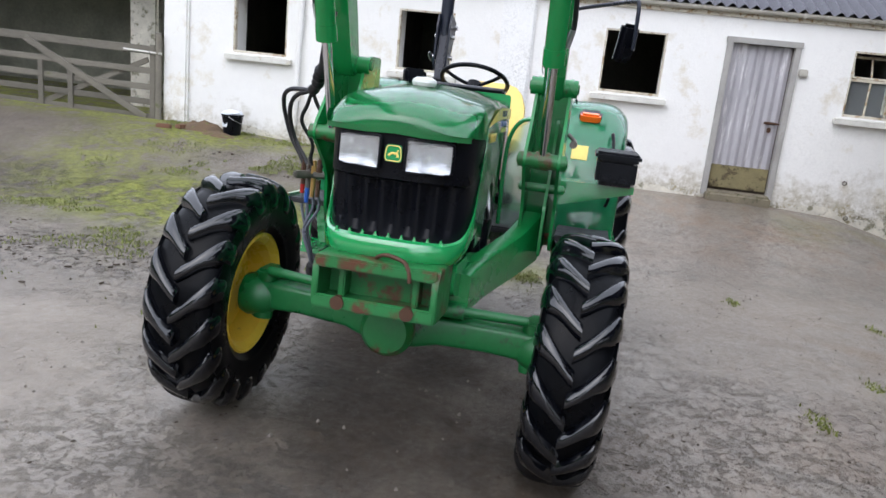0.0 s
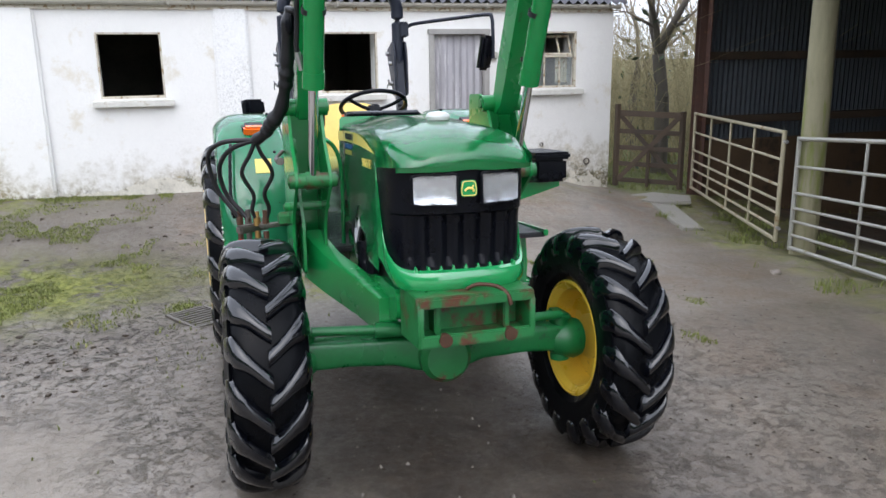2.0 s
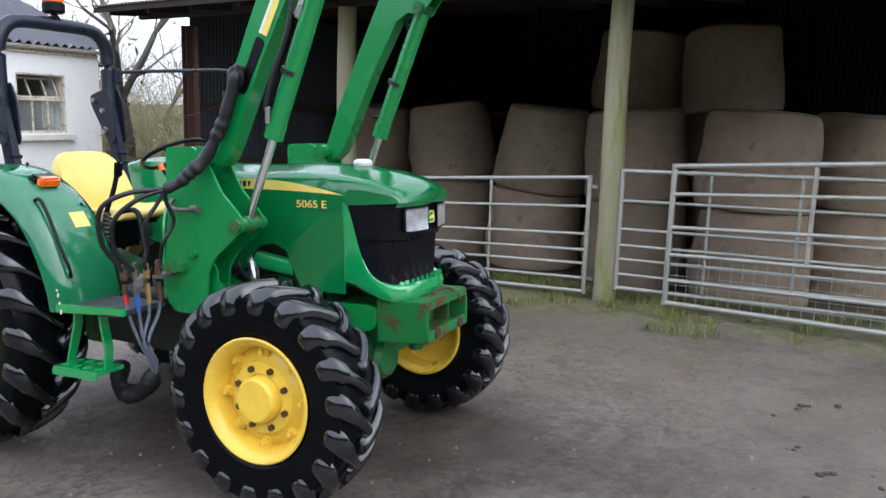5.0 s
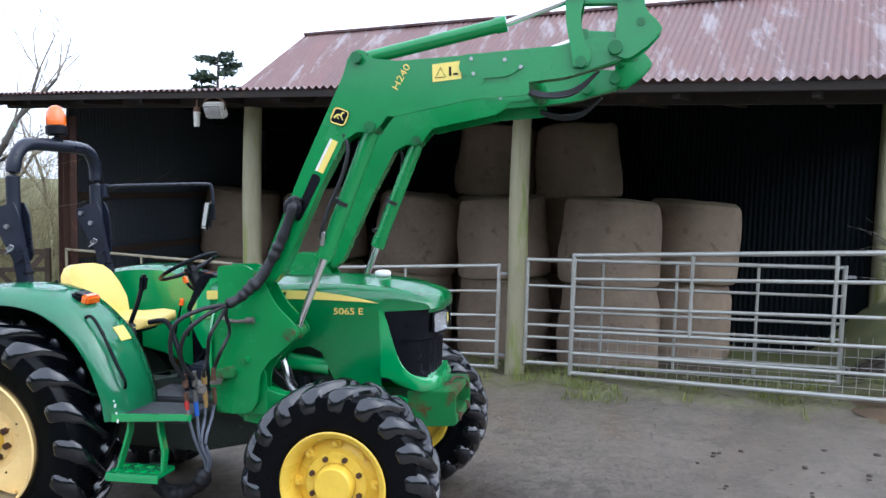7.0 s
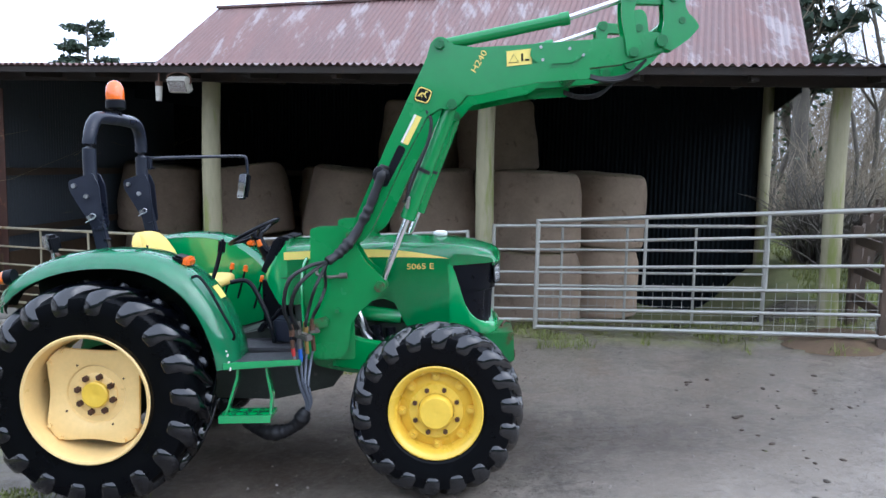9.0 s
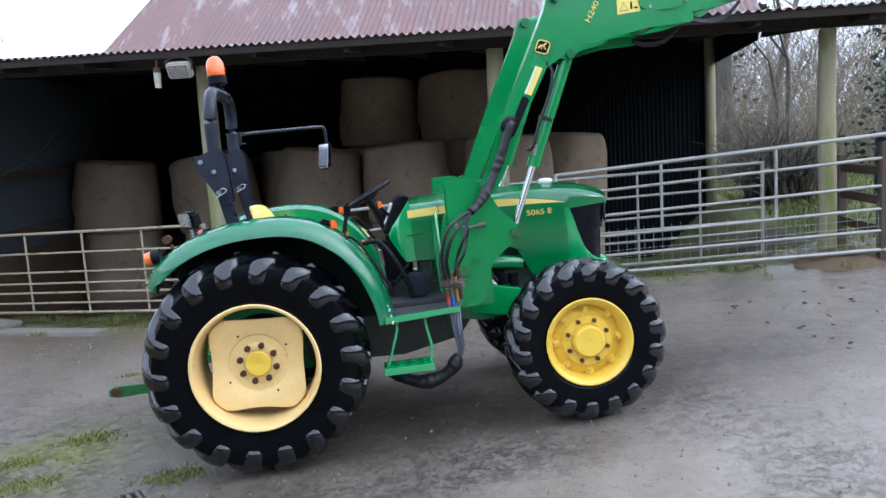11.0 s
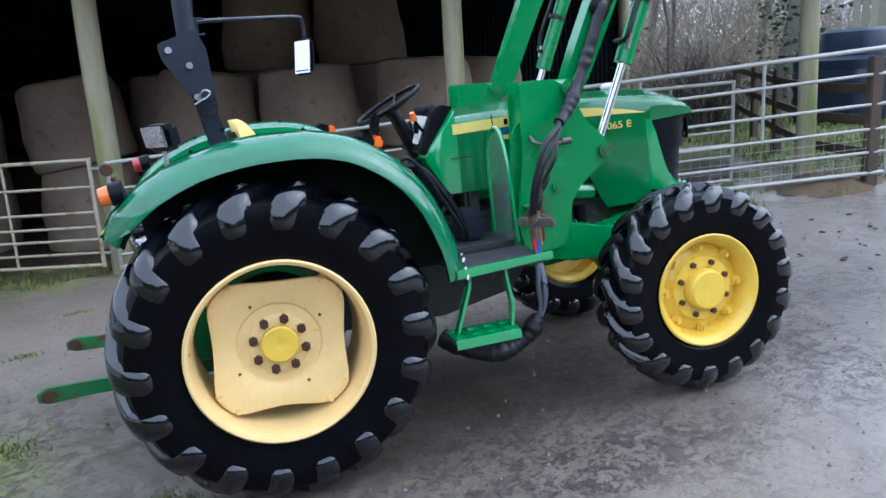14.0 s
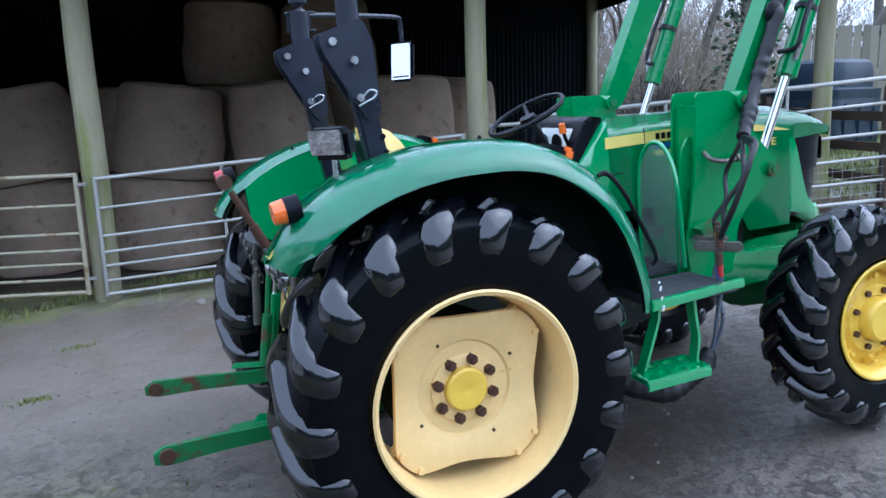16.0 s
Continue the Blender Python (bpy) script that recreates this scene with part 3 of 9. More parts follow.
def build_ground():
    xs, ys = axis_steps(-7, 8, 0.065, 1200), axis_steps(-7, 7, 0.065, 1200)
    verts, masks = [], {"wet": [], "mud": [], "moss": [], "clay": [], "field": [], "churn": [], "slick": []}
    for y in ys:
        for x in xs:
            u, v = shed_uv(x, y)
            near = -10 < x < 13 and -10 < y < 10
            n1 = noise.noise((x * 0.7, y * 0.7, 0.0))
            n2 = noise.noise((x * 3.0, y * 3.0, 4.0))
            z = ground_z(x, y)
            strip = smooth01((v + 0.78 + 0.35 * n1 + 0.2 * n2) / 0.4) * smooth01((9.0 - u) / 1.0)
            left = math.exp(-(((x + 2.35 + 0.3 * n1) / 1.15) ** 2 + ((y + 3.1) / 1.9) ** 2) ** 1.5)
            strewn = smooth01((x + 1.7 + 0.4 * n1) / 0.7) * smooth01((0.75 - x + 0.4 * n1) / 0.5) * smooth01((-0.5 - y + 0.4 * n1) / 0.9)
            foot = smooth01((-4.6 - x + 0.4 * n1) / 1.0) * smooth01((-1.5 - y) / 2.0)
            house_gap = smooth01((y - 5.2) / 0.5) * smooth01((-4.9 - x) / 0.5)
            field = max(smooth01((x - 7.6 + 0.4 * n1 + 0.35 * (y - 2)) / 0.8) * smooth01((y - 0.6) / 0.8), smooth01((v - 9) / 1.0), house_gap, smooth01((abs(x) - 14) / 4), smooth01((abs(y) - 13) / 4))
            masks["wet"].append(math.exp(-(((x + 1.05 + 0.4 * n1) / 0.85) ** 2 + ((y + 3.95 + 0.3 * n2) / 0.55) ** 2) ** 2) + smooth01((x - 1.6 + 0.8 * n1) / 1.6) * smooth01((9.0 - x) / 3.0) * (1 - field))
            # first term: mud and painted shade together, an ellipse under the tractor
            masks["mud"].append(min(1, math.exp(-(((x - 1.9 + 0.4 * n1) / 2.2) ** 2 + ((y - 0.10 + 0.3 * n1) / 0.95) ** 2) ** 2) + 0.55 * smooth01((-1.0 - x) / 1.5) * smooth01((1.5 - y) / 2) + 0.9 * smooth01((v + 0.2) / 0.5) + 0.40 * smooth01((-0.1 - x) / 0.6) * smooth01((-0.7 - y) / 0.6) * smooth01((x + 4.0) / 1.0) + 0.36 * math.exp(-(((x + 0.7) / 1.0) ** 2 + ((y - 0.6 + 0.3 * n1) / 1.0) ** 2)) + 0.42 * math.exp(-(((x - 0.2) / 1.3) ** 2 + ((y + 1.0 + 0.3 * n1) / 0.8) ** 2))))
            masks["moss"].append(min(1, 1.25 * left + 0.8 * math.exp(-(((x + 4.0) / 1.4) ** 2 + ((y + 5.2) / 0.9) ** 2)) + 0.85 * math.exp(-(((x + 1.65) / 0.55) ** 2 + ((y - 0.05) / 0.7) ** 2)) + 0.9 * foot + 0.55 * strip * smooth01((1.6 - v) / 0.8) + 0.25 * smooth01((n1 - 0.25) / 0.3) * smooth01((-0.4 - x) / 1)))
            masks["clay"].append(min(1, smooth01((-2.6 - x) / 1.6) * smooth01((y + 1.8) / 1.5) * 0.8 + 0.50 * math.exp(-(((x - 2.6) / 1.8) ** 2 + ((y - 2.1) / 0.9) ** 2)) + 0.6 * math.exp(-(((x + 0.6) / 1.6) ** 2 + ((y - 3.4) / 1.0) ** 2)) + 0.6 * smooth01((v + 1.6) / 0.5) * smooth01((-0.6 - v) / 0.4) * smooth01((0.5 - u) / 1.5)))
            masks["field"].append(field)
            flecked = max(0.4 * math.exp(-(((x - 3.0) / 1.1) ** 2 + ((y - 0.9) / 0.9) ** 2)), 0.55 * math.exp(-(((x - 1.9) / 1.5) ** 2 + ((y - 1.9) / 0.9) ** 2)), 0.7 * math.exp(-(((x - 1.0) / 0.9) ** 2 + ((y + 1.2) / 0.6) ** 2)), 0.55 * smooth01((-0.9 - x) / 0.6) * smooth01((1.4 - y) / 0.8) * smooth01((x + 3.6) / 0.8))
            masks["churn"].append(min(1, max(strewn, flecked * (1 + 0.5 * n2))) * (1 - field))
            # the 0.55 patch paints whitish wet sheen as paler concrete
            plain = max(smooth01((x - 0.75 + 0.3 * n1) / 0.7) * smooth01((-1.25 + 0.18 * (x - 1.2) - y + 0.3 * n1) / 0.4) * smooth01((3.4 - x + 0.4 * n1) / 1.2), 0.8 * smooth01((x - 2.5 + 0.4 * n1) / 0.8) * smooth01((0.2 - y + 0.3 * n1) / 0.6), 0.55 * math.exp(-(((x - 2.0) / 1.4) ** 2 + ((y - 1.9) / 0.7) ** 2)), 0.7 * smooth01((0.62 - x) / 0.25) * smooth01((y - 1.2 + 0.3 * n1) / 0.5) * smooth01((x + 2.6) / 0.8))
            pool = math.exp(-(((x + 1.05 + 0.4 * n1) / 0.85) ** 2 + ((y + 3.95 + 0.3 * n2) / 0.55) ** 2) ** 2)
            plain = max(plain, 0.9 * pool)
            masks["slick"].append(plain * (1 - field) * (1 - 0.5 * max(0, n2)))
            if near:
                z += 0.010 * n1 + 0.004 * n2 + 0.05 * strip * smooth01((1.5 - v) / 0.5) * (0.5 + 0.8 * n2) + left * (0.035 + 0.035 * n2 + 0.02 * noise.noise((x * 7, y * 7, 2.0)))
                if strewn > 0.02:
                    z += strewn * (0.016 * noise.noise((x * 5, y * 5, 6.0)) + 0.012 * noise.noise((x * 13, y * 13, 9.0)))
            verts.append((x, y, z))
    nx = len(xs)
    faces = [(j * nx + i, j * nx + i + 1, (j + 1) * nx + i + 1, (j + 1) * nx + i) for j in range(len(ys) - 1) for i in range(nx - 1)]
    me = bpy.data.meshes.new("ground")
    me.from_pydata(verts, [], faces)
    for key, vals in masks.items():
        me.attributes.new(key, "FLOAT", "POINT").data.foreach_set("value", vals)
    me.polygons.foreach_set("use_smooth", [True] * len(faces))
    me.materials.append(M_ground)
    return tagged(new("ground", me), "wet muddy concrete farmyard with moss and grass edges", "ground", kind="structure")


build_ground()


def corrugated(bm, origin, along, down, length, run, pitch=0.09, depth=0.018, per=6, sag=0.0, rise=0.0):
    """A corrugated sheet: waves follow one another along the first way, and run straight down the second."""
    o, a, d = Vector(origin), Vector(along).normalized(), Vector(down).normalized()
    n = a.cross(d).normalized()
    count = max(2, int(length / pitch * per))
    rows = []
    for j in range(4):
        row = []
        for i in range(count + 1):
            s = length * i / count
            h = depth * math.sin(math.tau * s / pitch) + sag * noise.noise((s * 0.9, j * 1.3, 7.0))
            row.append(bm.verts.new(o + a * s + d * (run * j / 3) + n * h - d * (rise * s * (1 - j / 3))))
        rows.append(row)
    for p, q in zip(rows, rows[1:]):
        for i in range(count):
            bm.faces.new((p[i], p[i + 1], q[i + 1], q[i]))
    return bm


# ---- white farm building ----
HX, HEAVE, WALL_T = -5.90, 2.60, 0.45


def build_house():
    cells = [(-4.42, -3.60, 1.46, 2.29), (-1.97, -1.18, 1.46, 2.29), (0.88, 1.69, 1.46, 2.29), (2.50, 3.32, 0.10, 2.26), (4.03, 4.82, 1.46, 2.29)]
    y0, y1 = -5.36, 5.44
    bm = bmesh.new()
    cuts = [y0]
    for a, b, lo, hi in cells:
        cuts += [a, b]
    cuts.append(y1)

    def block(ya, yb, za, zb):
        box(bm, (HX - WALL_T / 2, (ya + yb) / 2, (za + zb) / 2), (WALL_T, yb - ya, zb - za))

    for i in range(0, len(cuts), 2):
        block(cuts[i], cuts[i + 1], -0.6, HEAVE)
    for a, b, lo, hi in cells:
        block(a, b, -0.6, lo)
        block(a, b, hi, HEAVE)
    bmesh.ops.remove_doubles(bm, verts=bm.verts, dist=0.0005)
    wall = solo("wall_east", bm, M_plaster, "rough whitewashed wall of a low farm building", "wall", kind="structure")
    bm = bmesh.new()
    box(bm, (HX - 2.6, y1 - WALL_T / 2, 1.0), (4.3, WALL_T, 3.2))
    solo("wall_north", bm, M_plaster, "whitewashed gable wall of the low farm building", "wall", kind="structure")
    # shallow buttress beside the downpipe
    bm = bmesh.new()
    prism(bm, [(HX - 0.02, -0.3), (HX + 0.10, -0.3), (HX + 0.05, HEAVE - 0.02), (HX - 0.02, HEAVE - 0.02)], -3.28, -2.62, 0.03)
    solo("wall_buttress", bm, M_plaster, "whitewashed shallow buttress on the farm building", "wall", kind="structure")
    bm = bmesh.new()
    prism(bm, [(HX - 0.02, -0.3), (HX + 0.11, -0.3), (HX + 0.05, HEAVE - 0.02), (HX - 0.02, HEAVE - 0.02)], -0.53, -0.07, 0.03)
    solo("wall_pilaster", bm, M_pilaster, "whitewashed pilaster speckled with grey mildew", "wall", kind="structure")
    bm = bmesh.new()
    prism(bm, [(HX - 0.02, -0.3), (HX + 0.09, -0.3), (HX + 0.05, HEAVE - 0.02), (HX - 0.02, HEAVE - 0.02)], -5.49, -5.10, 0.03)
    solo("wall_pier", bm, M_plaster, "whitewashed gate pier at the wall's end", "wall", kind="structure")
    # patches where the plaster has come away at the foot of the wall
    r = random.Random(3)
    for ya, yb, h in ((-2.5, 0.6, 0.46), (0.7, 2.4, 0.20), (3.45, 4.4, 0.22), (4.4, 5.43, 0.42), (-5.0, -3.4, 0.18)):
        bm = bmesh.new()
        n = 60
        lo = [bm.verts.new((HX + 0.012, ya + (yb - ya) * i / n, -0.4)) for i in range(n + 1)]
        hi = []
        for i in range(n + 1):
            y = ya + (yb - ya) * i / n
            edge = min(1, 3 * min(i, n - i) / n)
            hi.append(bm.verts.new((HX + 0.004, y, ground_z(HX, y) + edge * h * (0.40 + 0.10 * r.random() + 0.55 * noise.noise((y * 1.3, 0, 3)) + 0.2 * noise.noise((y * 6, 1, 3))))))
        for i in range(n):
            bm.faces.new((lo[i], lo[i + 1], hi[i + 1], hi[i]))
        solo("plaster_patch", bm, M_plinth, "damp bare patch where whitewash has peeled off", "wall patch", kind="structure")
    # rooms behind the openings, their dimness toned into the plaster colour
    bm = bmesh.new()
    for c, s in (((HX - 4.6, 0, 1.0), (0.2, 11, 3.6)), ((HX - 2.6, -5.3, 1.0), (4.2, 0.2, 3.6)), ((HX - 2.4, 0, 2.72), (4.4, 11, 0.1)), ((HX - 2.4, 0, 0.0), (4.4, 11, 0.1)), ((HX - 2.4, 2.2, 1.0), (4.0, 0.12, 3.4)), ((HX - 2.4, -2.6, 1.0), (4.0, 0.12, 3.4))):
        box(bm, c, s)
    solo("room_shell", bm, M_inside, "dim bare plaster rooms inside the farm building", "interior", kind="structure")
    # roof, gutter, downpipe
    bm = bmesh.new()
    corrugated(bm, (HX + 0.14, -9.6, HEAVE + 0.10), (0, 1, 0), (-1, 0, 0.40), 15.2, 3.35, pitch=0.146, depth=0.027)
    corrugated(bm, (HX - 5.9, -9.6, HEAVE + 0.12), (0, 1, 0), (1, 0, 0.40), 15.2, 3.25, pitch=0.146, depth=0.027)
    solo("roof", bm, M_fibre, "weathered grey corrugated fibre cement roof", "roof", kind="structure")
    g = thing("gutter", "lichened pale gutter along the eave", "gutter", kind="structure")
    for i in range(5):
        bm = bmesh.new()
        ya, yb = -5.4 + i * 2.18, -5.4 + (i + 1) * 2.18 - 0.01
        sec = [(0.055 * math.cos(a), -0.055 * abs(math.sin(a)) ** 0.8) for a in np.linspace(0, math.pi, 9)] + [(0.048 * math.cos(a), -0.047 * abs(math.sin(a)) ** 0.8) for a in np.linspace(math.pi, 0, 9)]
        loft(bm, [[(HX + 0.075 + p, y, HEAVE + 0.075 + q) for p, q in sec] for y in (ya, yb)])
        part("gutter_length", bm, M_gutter, g)
        bm = bmesh.new()
        box(bm, (HX + 0.06, yb, HEAVE + 0.05), (0.14, 0.05, 0.08), bev=0.015)
        part("gutter_bracket", bm, M_gutter, g)
    bm = bmesh.new()
    pipe(bm, [(HX + 0.09, -3.36, HEAVE + 0.02), (HX + 0.06, -3.37, HEAVE - 0.2), (HX + 0.06, -3.40, 1.2), (HX + 0.06, -3.41, 0.36), (HX + 0.16, -3.41, 0.29)], 0.036, 12)
    pipe_ob = solo("downpipe", bm, M_plaster, "white painted downpipe on the wall", "downpipe", kind="structure")
    for z in (0.9, 1.9):
        bm = bmesh.new()
        rod(bm, (HX + 0.06, -3.385, z - 0.03), (HX + 0.06, -3.385, z + 0.03), 0.045)
        part("pipe_collar", bm, M_plaster, pipe_ob)
    bm = bmesh.new()
    box(bm, (HX - 0.02, 0, HEAVE + 0.03), (0.10, 10.8, 0.12))
    solo("fascia", bm, M_trim, "thin painted fascia board under the eave", "trim", kind="structure")
    # windows
    k = 0
    for a, b, lo, hi in cells:
        if lo < 1:
            continue
        k += 1
        w = thing(f"window_{k}", "open window hole with a peeling painted surround and concrete sill" if k < 4 else "small white multi-pane window with its top vent tilted open", "window", kind="structure")
        bm = bmesh.new()
        prism(bm, [(HX - 0.30, lo - 0.09), (HX + 0.10, lo - 0.10), (HX + 0.10, lo - 0.03), (HX - 0.30, lo + 0.006)], a - 0.10, b + 0.10, 0.012)
        part("window_sill", bm, M_sill, w, "painted concrete sill stained with rust")
        bm = bmesh.new()
        for c, s in (((HX - 0.05, a + 0.012, (lo + hi) / 2), (0.09, 0.024, hi - lo)), ((HX - 0.05, b - 0.012, (lo + hi) / 2), (0.09, 0.024, hi - lo)), ((HX - 0.05, (a + b) / 2, hi - 0.012), (0.09, b - a - 0.048, 0.024)), ((HX - 0.05, (a + b) / 2, lo + 0.016), (0.09, b - a - 0.048, 0.03))):
            box(bm, c, s, bev=0.004)
        part("window_frame", bm, M_trim, w)
        if k == 4:
            mid = lo + 0.47
            for c, s in (((HX - 0.08, (a + b) / 2, mid), (0.05, b - a - 0.07, 0.035)), ((HX - 0.08, a + (b - a) * 0.36, (lo + mid) / 2), (0.035, 0.024, mid - lo - 0.03)), ((HX - 0.08, a + (b - a) * 0.68, (lo + mid) / 2), (0.035, 0.024, mid - lo - 0.03))):
                bm = bmesh.new()
                box(bm, c, s, bev=0.004)
                part("glazing_bar", bm, M_trim, w)
            vent = bmesh.new()
            tilt = pose(HX - 0.08, 0, mid + 0.02, 0, -24, 0)
            for c, s in (((0, (a + b) / 2, 0.012), (0.03, b - a - 0.09, 0.024)), ((0, (a + b) / 2, 0.30), (0.03, b - a - 0.09, 0.024)), ((0, a + 0.06, 0.155), (0.03, 0.024, 0.26)), ((0, b - 0.06, 0.155), (0.03, 0.024, 0.26)), ((0, a + (b - a) * 0.36, 0.155), (0.03, 0.02, 0.26)), ((0, a + (b - a) * 0.68, 0.155), (0.03, 0.02, 0.26))):
                box(vent, c, s)
            part("vent_frame", moved(vent, tilt), M_trim, w, "white top vent tilted inwards")
            for i, (f0, f1) in enumerate(((0.06, 0.36), (0.36, 0.68), (0.68, 0.95))):
                bm = bmesh.new()
                box(bm, (HX - 0.085, a + (b - a) * (f0 + f1) / 2, (lo + mid) / 2), (0.004, (b - a) * (f1 - f0) - 0.02, mid - lo - 0.04))
                pane = part("pane", bm, M_glass, w)
                pane.visible_shadow = False
            bm = bmesh.new()
            for i in range(7):
                box(bm, (HX - 0.16 + 0.012 * (i % 2), b - 0.10 - 0.028 * i, lo + 0.27), (0.014, 0.03, 0.40))
            part("curtain", bm, M_trim, w, "pleated pale curtain behind the panes")
    # door
    d = thing("door_1", "closed grey corrugated tin door in a bare timber surround", "door", kind="structure")
    a, b, lo, hi = cells[3]
    bm = bmesh.new()
    for c, s in (((HX - 0.01, a - 0.015, (lo + hi) / 2 + 0.10), (0.11, 0.075, hi - lo - 0.08)), ((HX - 0.01, b + 0.015, (lo + hi) / 2 + 0.10), (0.11, 0.075, hi - lo - 0.08)), ((HX - 0.008, (a + b) / 2, hi + 0.03), (0.12, b - a + 0.13, 0.075))):
        box(bm, c, s, bev=0.006)
    part("door_frame", bm, M_wood_frame, d, "bare grey timber door surround")
    bm = bmesh.new()
    corrugated(bm, (HX - 0.055, a + 0.03, hi - 0.012), (0, 1, 0), (0, 0, -1), b - a - 0.06, hi - lo - 0.54, pitch=0.105, depth=0.012)
    part("door_sheet", bm, M_tin_door, d, "streaked worn corrugated tin sheet")
    bm = bmesh.new()
    box(bm, (HX - 0.045, (a + b) / 2, lo + 0.40), (0.035, b - a - 0.07, 0.31), bev=0.008)
    part("kick_board", bm, M_kick, d, "mossy stained timber kick board")
    bm = bmesh.new()
    box(bm, (HX - 0.085, (a + b) / 2, (lo + hi) / 2 + 0.1), (0.03, b - a - 0.04, hi - lo - 0.2))
    part("door_backing", bm, M_wood_dark, d)
    bm = bmesh.new()
    box(bm, (HX - 0.03, b - 0.14, lo + 1.17), (0.02, 0.16, 0.035), bev=0.005)
    rod(bm, (HX - 0.02, b - 0.20, lo + 1.17), (HX - 0.02, b - 0.02, lo + 1.17), 0.010)
    box(bm, (HX - 0.03, b - 0.14, lo + 1.08), (0.03, 0.05, 0.07), bev=0.01)
    part("door_bolt", bm, M_rusty, d, "rusty sliding bolt and padlock")
    bm = bmesh.new()
    box(bm, (HX + 0.06, (a + b) / 2 + 0.01, lo + 0.125), (0.28, b - a + 0.02, 0.17), rot=(0, 1.5, 0), bev=0.03, steps=3)
    part("door_step", bm, M_step, d, "worn mossy stone step")
    # small fittings on the wall
    bm = bmesh.new()
    box(bm, (HX + 0.03, 3.45, 1.95), (0.07, 0.10, 0.10), bev=0.012)
    rod(bm, (HX + 0.06, 3.45, 1.95), (HX + 0.075, 3.45, 1.95), 0.03)
    solo("outside_socket", bm, M_gutter, "small grey weatherproof box on the wall", "socket")
    for y, z, r0 in ((4.25, 0.60, 0.03), (5.04, 0.30, 0.055), (4.36, 0.14, 0.03)):
        bm = bmesh.new()
        m = pose(HX + 0.004, y, z, 0, 0, 90)
        lathe(bm, [(-0.02, r0), (0.015, r0), (0.015, r0 * 0.7), (-0.10, r0 * 0.68), (-0.10, 0.001)], 18)
        solo("drain_pipe_end", moved(bm, pose(HX, y, z, 0, 0, -90)), M_iron, "dark open pipe end in the wall", "pipe")


build_house()


def build_barn_left():
    """The open cart barn beside the white wall, with its timber gate."""
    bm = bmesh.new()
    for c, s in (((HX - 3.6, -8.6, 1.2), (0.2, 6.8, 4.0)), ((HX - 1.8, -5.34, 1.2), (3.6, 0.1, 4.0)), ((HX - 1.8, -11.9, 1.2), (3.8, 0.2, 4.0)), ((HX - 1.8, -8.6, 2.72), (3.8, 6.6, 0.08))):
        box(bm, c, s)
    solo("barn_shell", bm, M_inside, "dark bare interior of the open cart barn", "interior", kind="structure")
    bm = bmesh.new()
    box(bm, (HX - 1.3, -6.5, 1.3), (0.4, 0.5, 2.9), bev=0.04)
    solo("stone_pillar", bm, M_plinth, "rough pale stone pillar inside the barn", "pillar", kind="structure")
    gate = thing("timber_gate", "old grey five-bar timber gate with diagonal braces", "gate", at=pose(HX + 0.10, -5.62, 0.0))
    base = 0.30
    L = 3.5

    def bar(name, pa, pb, wide, deep, off=0.0):
        bm = bmesh.new()
        a, b = Vector(pa), Vector(pb)
        m = Matrix.Translation((a + b) / 2 + Vector((off, 0, 0))) @ (b - a).to_track_quat("Y", "Z").to_matrix().to_4x4() @ Matrix.Diagonal((deep, (b - a).length, wide, 1))
        made = bmesh.ops.create_cube(bm, size=1, matrix=m)["verts"]
        bevelled(bm, made, 0.006)
        part(name, bm, M_wood_grey, gate)

    for z, w in ((0.08, 0.09), (0.30, 0.09), (0.52, 0.09), (0.76, 0.09), (1.06, 0.12)):
        bar("gate_bar", (0, 0, base + z), (0, -L, base + z + 0.04), w, 0.03)
    bar("gate_stile", (0, 0, base - 0.02), (0, 0, base + 1.14), 0.09, 0.07)
    bar("gate_stile", (0, -L, base - 0.02), (0, -L, base + 1.2), 0.09, 0.07)
    for y in (1.35, 1.85):
        bar("gate_upright", (0, -y, base), (0, -y, base + 0.75), 0.09, 0.025, 0.03)
    bar("gate_brace", (0, -0.1, base + 0.06), (0, -2.1, base + 1.06), 0.10, 0.028, 0.03)
    bar("gate_brace", (0, -1.9, base + 0.10), (0, -0.1, base + 0.92), 0.08, 0.026, -0.03)
    bm = bmesh.new()
    rod(bm, (0.05, 0.16, base + 1.02), (0.05, -0.45, base + 1.04), 0.022)
    part("gate_strap", bm, M_galv, gate, "galvanised top hinge strap")
    bm = bmesh.new()
    rod(bm, (HX + 0.13, -5.52, 0.2), (HX + 0.13, -5.52, 1.62), 0.045)
    solo("gate_post", bm, M_wood_grey, "round weathered gate post by the wall pier", "gate post", sharp=50)


build_barn_left()


# ---- open shed ----
EAVE = 3.15


def uvz(u, v, z):
    p = M_SHED @ Vector((u, v, 0))
    return (p.x, p.y, z)


def uv_ground(u, v):
    p = uvz(u, v, 0)
    return ground_z(p[0], p[1])


